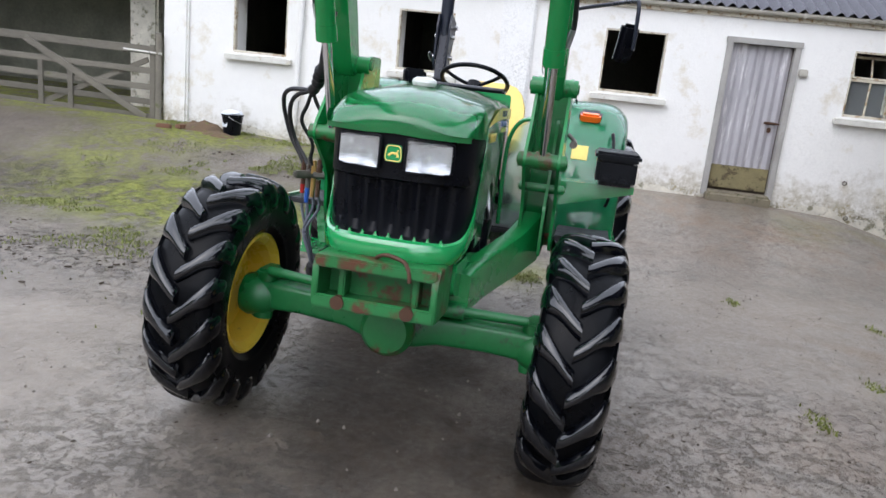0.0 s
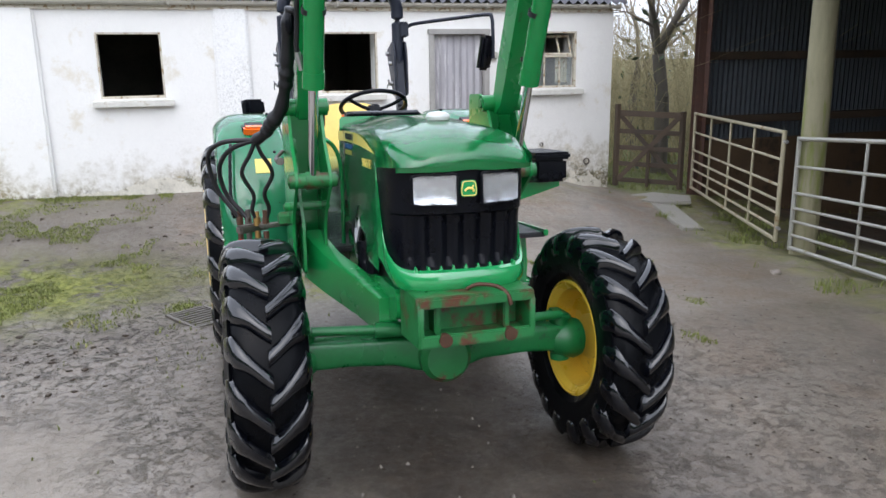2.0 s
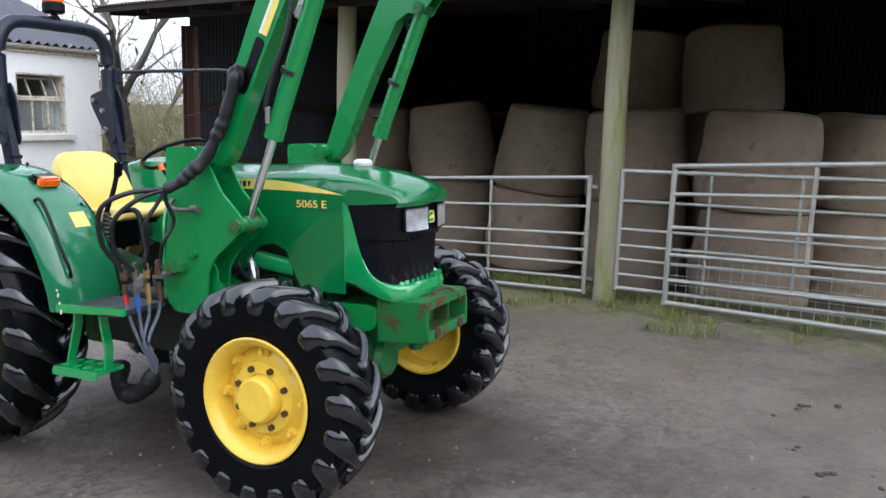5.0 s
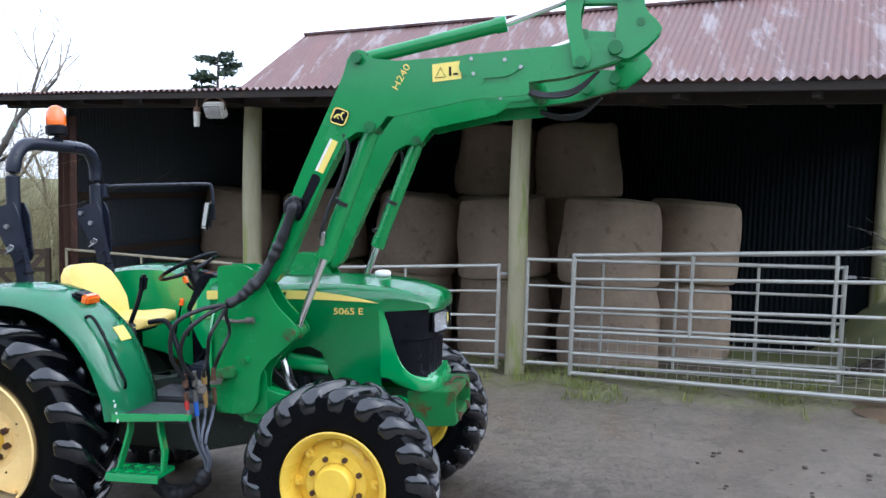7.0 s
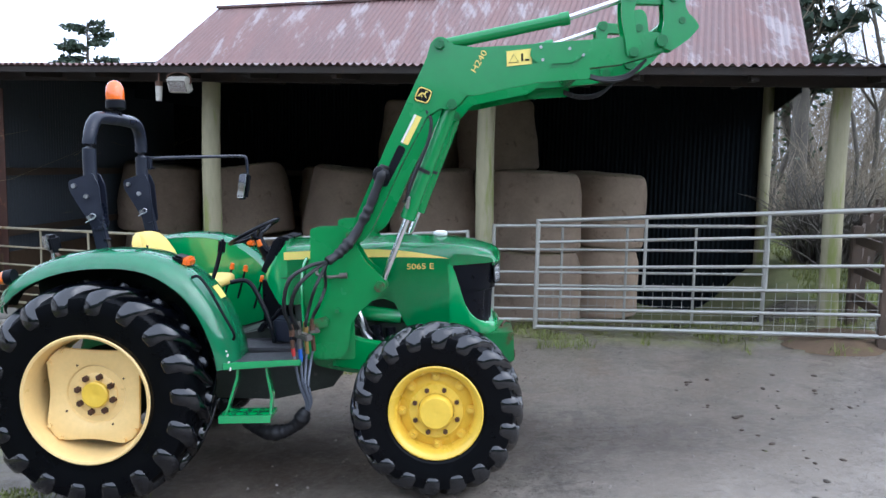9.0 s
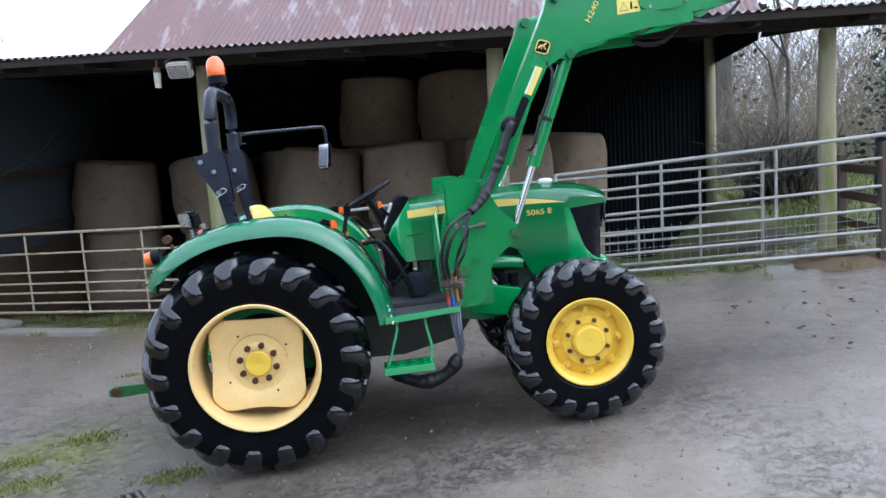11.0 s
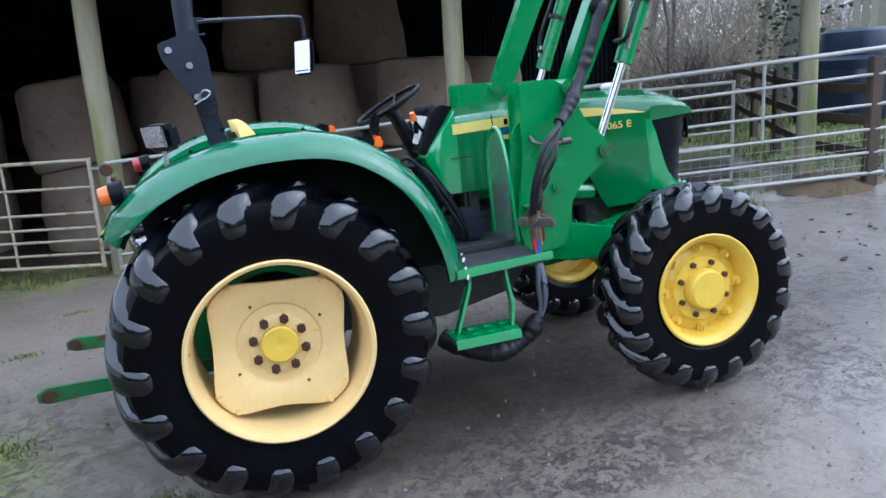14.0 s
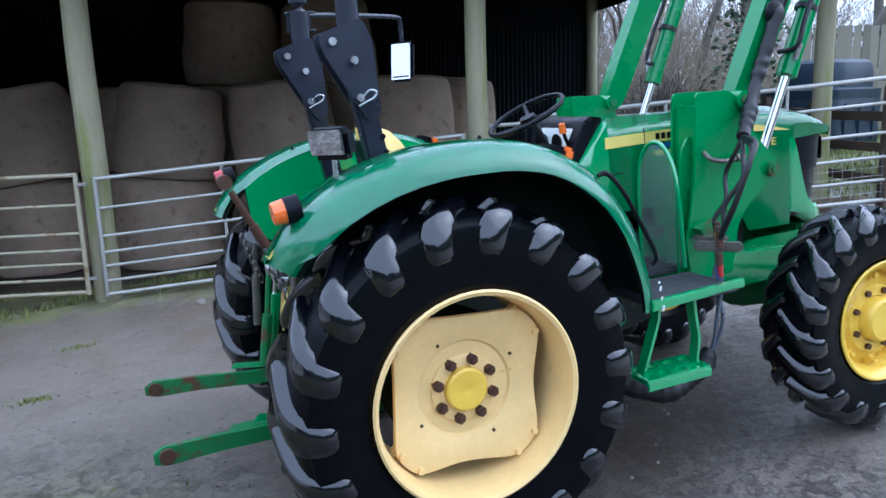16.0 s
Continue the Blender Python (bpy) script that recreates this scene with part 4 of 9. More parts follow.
def build_shed():
    U0, U1, DEEP = -3.85, 7.68, 7.6
    # the eave drops a little towards the field
    hung = M_SHED @ pose(2.0, 0, EAVE, 0, 1.2, 0) @ pose(-2.0, 0, -EAVE)
    posts = [(0.18, 0.13), (3.93, 0.115), (7.68, 0.105)]
    for u, r in posts:
        bm = bmesh.new()
        x, y, z = uvz(u, 0.0, uv_ground(u, 0) - 0.4)
        pipe(bm, [(x, y, z), (x + 0.01, y, 1.0), (x - 0.008, y, 2.2), (x + 0.004, y, EAVE - 0.04 - 0.021 * (u - 2.0))], lambda t: r * (1.0 - 0.12 * t), 14, 4)
        solo("shed_post", bm, M_wood_post, "round weathered telegraph pole holding the shed's eave", "post", "shed posts", kind="structure", sharp=50)
    bm = bmesh.new()
    x, y, z = uvz(U0, 0.30, uv_ground(U0, 0.3) - 0.3)
    for c, s in (((0, 0, 0), (0.012, 0.18, 1)), ((0.09, 0, 0), (0.18, 0.012, 1)), ((-0.09, 0, 0), (0.012, 0.18, 1))):
        box(bm, (x + c[0], y + c[1], (z + EAVE) / 2), (s[0] if s[0] < 0.1 else 0.17, s[1], EAVE - z), rot=(0, 0, SHED_TURN))
    solo("steel_column", bm, M_steel_rust, "rust-brown steel column at the shed's end", "column", kind="structure")
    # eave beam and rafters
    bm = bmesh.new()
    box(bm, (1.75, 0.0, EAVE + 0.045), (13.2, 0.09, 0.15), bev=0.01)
    solo("eave_beam", moved(bm, hung), M_eave, "dark timber beam under the shed's eave", "beam", kind="structure")
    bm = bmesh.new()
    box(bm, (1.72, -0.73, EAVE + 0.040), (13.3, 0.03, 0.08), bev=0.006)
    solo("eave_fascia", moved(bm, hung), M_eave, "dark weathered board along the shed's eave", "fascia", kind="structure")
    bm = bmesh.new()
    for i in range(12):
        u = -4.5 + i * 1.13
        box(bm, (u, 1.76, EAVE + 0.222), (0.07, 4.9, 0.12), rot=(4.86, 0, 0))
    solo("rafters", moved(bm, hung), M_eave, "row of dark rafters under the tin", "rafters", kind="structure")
    # low front roof and the tall red roof behind it
    bm = bmesh.new()
    corrugated(bm, (-4.95, -0.78, EAVE + 0.10), (1, 0, 0), (0, 1, 0.085), 13.35, 4.85, pitch=0.10, depth=0.017, sag=0.012)
    solo("front_roof", moved(bm, hung), M_red_tin, "rust-red corrugated tin roof along the shed's front", "roof", kind="structure")
    bm = bmesh.new()
    corrugated(bm, (-4.09, 3.75, 3.66), (1, 0, 0), (0, 1, 0.67), 11.95, 3.43, pitch=0.11, depth=0.018, sag=0.02)
    corrugated(bm, (-4.09, 9.45, 3.66), (1, 0, 0), (0, -1, 0.67), 11.95, 3.41, pitch=0.11, depth=0.018, sag=0.02)
    solo("red_roof", moved(bm, M_SHED), M_red_tin, "tall rust-red corrugated tin barn roof with pale worn streaks", "roof", kind="structure")
    bm = bmesh.new()
    box(bm, (1.88, 6.60, 5.585), (12.0, 0.20, 0.05), bev=0.02)
    solo("ridge_cap", moved(bm, M_SHED), M_red_tin, "rusted ridge capping", "ridge", kind="structure")
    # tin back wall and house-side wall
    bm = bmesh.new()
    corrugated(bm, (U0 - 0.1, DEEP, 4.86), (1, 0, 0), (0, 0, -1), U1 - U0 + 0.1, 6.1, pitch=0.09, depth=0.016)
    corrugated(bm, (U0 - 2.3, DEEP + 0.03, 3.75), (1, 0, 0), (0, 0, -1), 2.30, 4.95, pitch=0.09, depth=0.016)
    solo("wall_back", moved(bm, M_SHED), M_tin_dark, "corrugated tin back wall of the shed, coloured dark for shade", "wall", kind="structure")
    bm = bmesh.new()
    corrugated(bm, (U0 - 0.08, 0.33, EAVE + 0.30), (-0.287, 0.958, 0), (0, 0, -1), DEEP * 1.03, EAVE + 1.6, rise=0.150, pitch=0.09, depth=0.016)
    solo("wall_side", moved(bm, M_SHED), M_tin_side, "dull blue-grey corrugated tin side wall of the shed", "wall", kind="structure")
    bm = bmesh.new()
    rod(bm, (U1 - 0.06, DEEP - 0.12, -0.4), (U1 - 0.06, DEEP - 0.12, 4.3), 0.11)
    solo("end_post", moved(bm, M_SHED), M_wood_post, "weathered pole at the back corner of the shed", "post", "shed posts", kind="structure", sharp=50)
    # unseen low tin added over the splayed corner to block skylight
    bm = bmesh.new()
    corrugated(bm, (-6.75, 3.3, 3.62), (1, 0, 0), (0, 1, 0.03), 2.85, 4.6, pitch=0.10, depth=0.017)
    solo("corner_roof", moved(bm, M_SHED), M_tin_dark, "unseen dark tin added to keep skylight out of the shed's corner", "roof", kind="structure")
    # tin gables added under the tall roof to keep skylight out
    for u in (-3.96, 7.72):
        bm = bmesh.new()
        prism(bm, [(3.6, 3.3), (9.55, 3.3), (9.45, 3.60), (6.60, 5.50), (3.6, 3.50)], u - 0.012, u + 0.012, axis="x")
        solo("wall_gable", moved(bm, M_SHED), M_tin_dark, "dark tin gable added under the tall red roof to stop skylight", "wall", kind="structure")
    # mucked boarding along the foot of the left bay
    bm = bmesh.new()
    box(bm, (-2.9, DEEP - 0.16, -0.10), (5.6, 0.05, 1.5), bev=0.01)
    box(bm, (U0 - 1.00, DEEP / 2, -0.10), (0.05, DEEP - 0.3, 1.5), rot=(0, 0, 16.68), bev=0.01)
    solo("boarding", moved(bm, M_SHED), M_muck, "muck-browned boarding along the foot of the shed wall", "boarding", kind="structure")
    # timber rails across the left bay's back
    bm = bmesh.new()
    for z in (0.95, 1.9):
        box(bm, ((U0 - 1.2) / 2, DEEP - 0.10, z), (-U0 + 2.0, 0.07, 0.12), bev=0.008)
        box(bm, (U0 + 0.10 - 1.13, DEEP / 2, z), (0.07, DEEP - 0.4, 0.12), rot=(0, 0, 16.68), bev=0.008)
    solo("wall_rails", moved(bm, M_SHED), M_wood_dark, "timber rails carrying the tin sheets", "rails", kind="structure")
    # flood lamp and bulkhead lamp under the eave
    f = thing("flood_lamp", "small grey flood lamp hanging under the eave", "lamp", at=hung @ pose(0.21, -0.70, EAVE - 0.14, 24, 0, 0))
    bm = bmesh.new()
    box(bm, (0, 0, 0), (0.30, 0.11, 0.19), bev=0.02)
    part("lamp_body", bm, M_gutter, f)
    bm = bmesh.new()
    box(bm, (0, -0.058, 0), (0.25, 0.006, 0.14), bev=0.003)
    part("lamp_glass", bm, M_lens, f, "pale ribbed lamp glass")
    bm = bmesh.new()
    pipe(bm, [(-0.15, 0.0, 0.0), (-0.16, 0.02, 0.10), (0, 0.03, 0.15), (0.16, 0.02, 0.10), (0.15, 0, 0)], 0.010, 6)
    part("lamp_bracket", bm, M_rusty, f)
    p = thing("jar_lamp", "small glass jar lamp hanging under the eave", "lamp", at=hung @ pose(-0.09, -0.70, EAVE - 0.26))
    bm = bmesh.new()
    rod(bm, (0, 0, 0.10), (0, 0, 0.16), 0.045)
    rod(bm, (0, 0, 0.16), (0, 0, 0.30), 0.012)
    part("lamp_cap", bm, M_rusty, p)
    bm = bmesh.new()
    rod(bm, (0, 0, -0.08), (0, 0, 0.10), 0.036, 0.044)
    part("lamp_jar", bm, M_gutter, p, "cloudy glass jar")


build_shed()


# ---- gates along the shed ----
def tube_gate(ua, va, ub, vb, h0, h1, rails, ups, label, base=0.10, netting=False, r=0.0185, heads=None, mat=None):
    """A galvanised tube gate between two places of the shed's plan, following the ground."""
    a, b = Vector(uvz(ua, va, uv_ground(ua, va) + base + h0)), Vector(uvz(ub, vb, uv_ground(ub, vb) + base + h1))
    mat = mat or M_galv
    g = thing("tube_gate", label, "gate", "galvanised gates", at=Matrix.Translation(a))
    d = b - a
    H = heads if heads else 1.12
    up = Vector((0, 0, 1))

    def bar(name, p, q, rr=r):
        bm = bmesh.new()
        rod(bm, p, q, rr, n=10)
        part(name, bm, mat, g, sharp=60)

    bar("end_stile", -up * 0.02, up * (H + 0.02), r * 1.25)
    bar("end_stile", d - up * 0.02, d + up * (H + 0.02), r * 1.25)
    for f in rails:
        bar("gate_rail", up * (H * f), d + up * (H * f), r * (1.12 if f in (0.0, 1.0) else 0.85))
    for s, lo, hi in ups:
        bar("gate_upright", d * s + up * (H * lo), d * s + up * (H * hi), r * 0.85)
    if netting:
        bm = bmesh.new()
        n = int(d.length / 0.10)
        for i in range(1, n):
            rod(bm, d * (i / n), d * (i / n) + up * (H * 0.42), 0.0022, n=4)
        for j in range(1, 6):
            rod(bm, up * (H * 0.07 * j), d + up * (H * 0.07 * j), 0.0022, n=4)
        part("wire_netting", bm, mat, g, "rusty wire netting tied to the lower rails")
    for z in (0.12, 0.92):
        bm = bmesh.new()
        box(bm, (d * 1.0 + up * (H * z) + d.normalized() * 0.05), (0.10, 0.03, 0.03), rot=(0, 0, math.degrees(math.atan2(d.y, d.x))), bev=0.006)
        part("gate_hinge", bm, M_steel, g)
    return g


SIX = (0.0, 0.12, 0.25, 0.37, 0.51, 0.75, 1.0)
tube_gate(-3.78, 0.20, 0.08, -0.25, 0.0, 0.0, SIX, ((0.25, 0, 1), (0.5, 0, 1), (0.75, 0, 1)), "yellowed galvanised tube gate closing the shed's end bay", base=0.16, mat=M_galv_old)
tube_gate(0.22, -0.16, 3.76, -0.10, 0.0, 0.0, SIX, ((0.33, 0, 1), (0.67, 0, 1)), "galvanised tube gate in front of stacked hay bales", base=0.10)
tube_gate(4.06, -0.02, 7.1, 0.55, 0.10, 0.0, SIX, ((0.26, 0, 1), (0.5, 0, 1), (0.75, 0, 1)), "galvanised tube gate behind a second gate", base=0.06)
tube_gate(4.60, -0.09, 8.25, -0.56, 0.03, 0.10, (0.0, 0.17, 0.36, 0.56, 0.80, 1.0), ((0.333, 0.36, 1), (0.667, 0.36, 1)), "heavy galvanised field gate with wire netting below", base=0.06, netting=True, heads=1.24, r=0.021)

# ---- tractor ----
def build_tractor():
    T = thing("tractor", "green and yellow open-station tractor with a raised front loader", "tractor", at=pose(-0.047, 0.073, -0.007, -0.49, -2.86, -1.12))
    REAR_Z, FRONT_Z, FRONT_X = 0.708, 0.575, 2.085
    # the front axle hangs on its middle pivot, dropped on the side away from the steps
    AXLE_TILT = pose(0, -0.02, FRONT_Z - 0.022, -1.9, 0, 0) @ pose(0, 0, -FRONT_Z)

    def P(name, bm, mat, parent=T, label="", sharp=35):
        return part(name, bm, mat, parent, label, sharp)

    def both(fn):
        for s in (-1, 1):
            fn(s)

    # ---------- wheels ----------
    def tyre_mesh(R, rim_r, w, lug_h):
        """The smooth carcass of a drive tyre about the y axis."""
        bm = bmesh.new()
        half, body = w / 2, R - lug_h
        side = [(half * 0.74, rim_r - 0.004), (half * 0.84, rim_r + 0.010), (half * 0.92, rim_r + 0.030), (half * 0.935, rim_r + 0.033), (half * 0.935, rim_r + 0.040), (half * 0.97, rim_r + (R - rim_r) * 0.26), (half * 1.04, rim_r + (R - rim_r) * 0.45), (half * 1.04, rim_r + (R - rim_r) * 0.60), (half * 1.0, rim_r + (R - rim_r) * 0.74), (half * 0.93, body - 0.035)]
        tread = [(half * f, body - 0.030 * f ** 2.4) for f in (0.85, 0.6, 0.3)]
        prof = [(-p, r) for p, r in side] + [(-p, r) for p, r in tread] + [(0, body)] + tread[::-1] + side[::-1]
        lathe(bm, prof, 72, close=True)
        return bm

    def lug_mesh(R, w, lug_h, lug_w, s):
        """One curved lug from the middle of the tread over the shoulder, its end cut back in a slope."""
        bm = bmesh.new()
        half, body = w / 2, R - lug_h
        rows = []
        sweep = 1.05 * half / R
        k = R / 0.672
        # share of the half width, drop below the crown, growth of the pad
        for t, yy, drop, pad in ((0.0, -0.05, 0.0, 0.0), (0.12, 0.07, 0.0, 0.0), (0.30, 0.26, 0.001, 0.0), (0.50, 0.46, 0.004, 0.05), (0.66, 0.63, 0.010, 0.25), (0.78, 0.78, 0.020, 0.55), (0.87, 0.885, 0.035, 0.82), (0.93, 0.965, 0.059, 0.97), (0.97, 1.035, 0.090, 1.0), (1.0, 1.078, 0.126, 0.93), (1.0, 1.088, 0.152, 0.70), (1.0, 1.060, 0.170, 0.34)):
            y = half * yy
            lag = sweep * (t ** 1.15)
            wide = lug_w * (0.72 + 0.24 * t + 0.88 * pad)
            top = R - drop * k
            low = min(body - 0.03 * min(1, abs(y) / half) ** 2.4 - 0.012, top - 0.03)
            da, fl = wide / R / 2, 0.014 / R
            inner = y - 0.016 * smooth01((drop - 0.03) / 0.06)
            rows.append([(lag - da - fl, low, inner - 0.02 * smooth01((drop - 0.05) / 0.05)), (lag - da - 0.25 * fl, top - 0.010, inner), (lag - da + 0.9 * fl, top, y), (lag, top + 0.001, y + 0.003 * pad), (lag + da - 0.9 * fl, top, y), (lag + da + 0.25 * fl, top - 0.010, inner), (lag + da + fl, low, inner - 0.02 * smooth01((drop - 0.05) / 0.05))])
        vs = [[bm.verts.new((r * math.cos(p), s * y, r * math.sin(p))) for p, r, y in row] for row in rows]
        for p, q in zip(vs, vs[1:]):
            for j in range(6):
                bm.faces.new((p[j], p[j + 1], q[j + 1], q[j]))
        bm.faces.new(vs[0])
        bm.faces.new(vs[-1][::-1])
        return bm

    LUGS = {}

    def shod(hub, R, rim_r, w, count, lug_h, lug_w, turn, label):
        P("tyre", tyre_mesh(R, rim_r, w, lug_h), M_tyre, hub, label, 40)
        for s in (-1, 1):
            key = (R, s)
            if key not in LUGS:
                LUGS[key] = to_mesh(lug_mesh(R, w, lug_h, lug_w, s), "tread_lug", M_lug, 78)
            for i in range(count):
                lug = new("tread_lug", LUGS[key])
                lug.parent = hub
                lug.rotation_euler = (0, -(turn + math.tau * (i + (0.5 if s > 0 else 0)) / count), 0)

    def rear_wheel(s):
        hub = new("rear_wheel")
        hub.parent = T
        hub.location = (0.046, s * 0.755, REAR_Z)
        # s is the way out; rotation runs forward, so the lug tips lag behind
        shod(hub, 0.684, 0.366, 0.40, 18, 0.042, 0.074, 0.065, "black tractor tyre with wet side walls")
        o = s
        bm = bmesh.new()
        lathe(bm, [(-o * 0.18, 0.382), (-o * 0.185, 0.372), (-o * 0.15, 0.360), (o * 0.06, 0.358), (o * 0.13, 0.362), (o * 0.190, 0.372), (o * 0.200, 0.386), (o * 0.208, 0.389), (o * 0.214, 0.381), (o * 0.208, 0.368), (o * 0.150, 0.354), (o * 0.06, 0.348), (-o * 0.15, 0.348), (-o * 0.178, 0.360)], 56, close=True)
        P("rim", bm, M_cream, hub, "faded cream-yellow steel rim")
        # square wavy disc on four lugs
        bm = bmesh.new()
        n = 80
        rows = []
        for f, y in ((1.0, 0.093), (0.995, 0.101), (0.93, 0.103), (0.70, 0.086), (0.60, 0.074), (0.575, 0.062), (0.56, 0.062), (0.36, 0.062), (0.12, 0.062)):
            ring = []
            for k in range(n):
                a = math.tau * k / n
                q = (a - radians(41 if o < 0 else 139) + math.pi / 4) % (math.pi / 2) - math.pi / 4
                c = math.cos(4 * q)
                # faintly hollow sides between cut corners that reach the rim
                rad = 1 / ((math.cos(math.pi / 4 - abs(q)) ** 1.25 / 0.272) ** 26 + (1 / 0.343) ** 26) ** (1 / 26)
                if f < 0.9:
                    rad = 0.30
                ring.append((f * rad * math.cos(a), o * (y + (0.012 * c if f > 0.9 else 0)), f * rad * math.sin(a)))
            rows.append(ring)
        loft(bm, rows, caps=False)
        bm.faces.new([bm.verts.new(p) for p in [(0.036 * math.cos(math.tau * k / 12), o * 0.06, 0.036 * math.sin(math.tau * k / 12)) for k in range(12)]])
        back = bmesh.ops.extrude_face_region(bm, geom=list(bm.faces))
        bmesh.ops.translate(bm, vec=(0, -o * 0.012, 0), verts=[v for v in back["geom"] if isinstance(v, bmesh.types.BMVert)])
        P("wheel_disc", bm, M_cream, hub, "square-cornered faded cream wheel disc")
        for k in range(4):
            a = radians(41 + 90 * k)
            bm = bmesh.new()
            for da in (-0.15, 0.15):
                rod(bm, (0.322 * math.cos(a + da), o * 0.06, 0.322 * math.sin(a + da)), (0.322 * math.cos(a + da), o * 0.128, 0.322 * math.sin(a + da)), 0.013, n=6)
            box(bm, (0.325 * math.cos(a), o * 0.055, 0.325 * math.sin(a)), (0.05, 0.05, 0.12), rot=(0, -math.degrees(a), 0), bev=0.008)
            P("rim_lug", bm, M_cream, hub)
        # added dark body fills the wheel's gaps, where only shade shows
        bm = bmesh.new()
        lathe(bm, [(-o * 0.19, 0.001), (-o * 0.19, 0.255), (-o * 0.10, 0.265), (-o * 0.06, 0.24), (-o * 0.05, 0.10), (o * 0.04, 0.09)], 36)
        P("brake_drum", bm, M_arch, hub, "dark drum shape added behind the disc for shade")
        bm = bmesh.new()
        lathe(bm, [(o * 0.03, 0.128), (o * 0.068, 0.128), (o * 0.072, 0.122), (o * 0.072, 0.09)], 32)
        P("hub_plate", bm, M_cream, hub, "cream hub plate")
        bm = bmesh.new()
        lathe(bm, [(o * 0.06, 0.082), (o * 0.092, 0.080), (o * 0.098, 0.072), (o * 0.098, 0.02), (o * 0.094, 0.012), (o * 0.094, 0.001)], 32)
        P("hub_cap", bm, M_yellow, hub, "round yellow axle end")
        for k in range(8):
            a = radians(28 + 45 * k)
            bm = bmesh.new()
            rod(bm, (0.110 * math.cos(a), o * 0.062, 0.110 * math.sin(a)), (0.110 * math.cos(a), o * 0.094, 0.110 * math.sin(a)), 0.020, n=6)
            rod(bm, (0.110 * math.cos(a), o * 0.062, 0.110 * math.sin(a)), (0.110 * math.cos(a), o * 0.102, 0.110 * math.sin(a)), 0.011, n=8)
            P("wheel_bolt", bm, M_rusty, hub)
        for k in range(4):
            a = radians(28 + 90 * k)
            bm = bmesh.new()
            rod(bm, (0.205 * math.cos(a), o * 0.05, 0.205 * math.sin(a)), (0.205 * math.cos(a), o * 0.0875, 0.205 * math.sin(a)), 0.008, n=4)
            P("disc_hole", bm, M_rusty, hub)

    both(rear_wheel)

    def front_wheel(s):
        hub = new("front_wheel")
        hub.parent = T
        hub.matrix_basis = AXLE_TILT @ pose(FRONT_X, s * 0.755, FRONT_Z)
        shod(hub, 0.512, 0.264, 0.285, 18, 0.039, 0.066, 0.162, "black front drive tyre with wet side walls")
        o = s
        bm = bmesh.new()
        lathe(bm, [(-o * 0.115, 0.2690), (-o * 0.12, 0.2584), (-o * 0.09, 0.2390), (o * 0.04, 0.2319), (o * 0.10, 0.2478), (o * 0.120, 0.2620), (o * 0.127, 0.2761), (o * 0.134, 0.2779), (o * 0.138, 0.2708), (o * 0.130, 0.2531), (o * 0.09, 0.2283), (o * 0.02, 0.2177), (-o * 0.09, 0.2266), (-o * 0.114, 0.2496)], 52, close=True)
        P("rim", bm, M_yellow, hub, "bright yellow steel rim")
        bm = bmesh.new()
        lathe(bm, [(o * 0.02, 0.2213), (o * 0.028, 0.2213), (o * 0.05, 0.1814), (o * 0.058, 0.1681), (o * 0.075, 0.1575), (o * 0.078, 0.1062), (o * 0.05, 0.1062), (o * 0.03, 0.1681)], 44, close=True)
        P("wheel_disc", bm, M_yellow, hub, "dished yellow wheel disc")
        bm = bmesh.new()
        lathe(bm, [(-o * 0.02, 0.1044), (o * 0.115, 0.1027), (o * 0.128, 0.0938), (o * 0.134, 0.0885), (o * 0.134, 0.0177), (o * 0.131, 0.0009)], 36)
        P("hub_cap", bm, M_yellow, hub, "drum-shaped yellow hub cap with chipped paint")
        for k in range(8):
            a = radians(22.5 + 45 * k)
            bm = bmesh.new()
            rod(bm, (0.1328 * math.cos(a), o * 0.07, 0.1328 * math.sin(a)), (0.1328 * math.cos(a), o * 0.092, 0.1328 * math.sin(a)), 0.015, n=6)
            P("wheel_bolt", bm, M_rusty, hub)
            a += radians(22.5)
            bm = bmesh.new()
            box(bm, (0.2053 * math.cos(a), o * 0.045, 0.2053 * math.sin(a)), (0.06, 0.04, 0.05), rot=(0, -math.degrees(a), 0), bev=0.010)
            rod(bm, (0.2018 * math.cos(a), o * 0.055, 0.2018 * math.sin(a)), (0.2018 * math.cos(a), o * 0.085, 0.2018 * math.sin(a)), 0.012, n=6)
            P("rim_lug", bm, M_yellow, hub)

    both(front_wheel)

    # ---------- bonnet and nose ----------
    def half_section(hw, zt, zb, crown, m=7):
        """Points from the lower edge up one side and over to the middle line."""
        pts = [(hw, zb), (hw * 1.01, zb + (zt - zb) * 0.45), (hw, zt - 0.16), (hw * 0.985, zt - 0.10)]
        for k in range(m + 1):
            a = math.pi / 2 * k / m
            pts.append((hw * (0.97 - crown + crown * math.cos(a)) if k < m else hw * (0.97 - crown), zt - 0.035 - 0.05 * (1 - math.sin(a))))
        pts.append((hw * 0.35, zt - 0.008))
        pts.append((0.0, zt))
        return pts

    bm = bmesh.new()
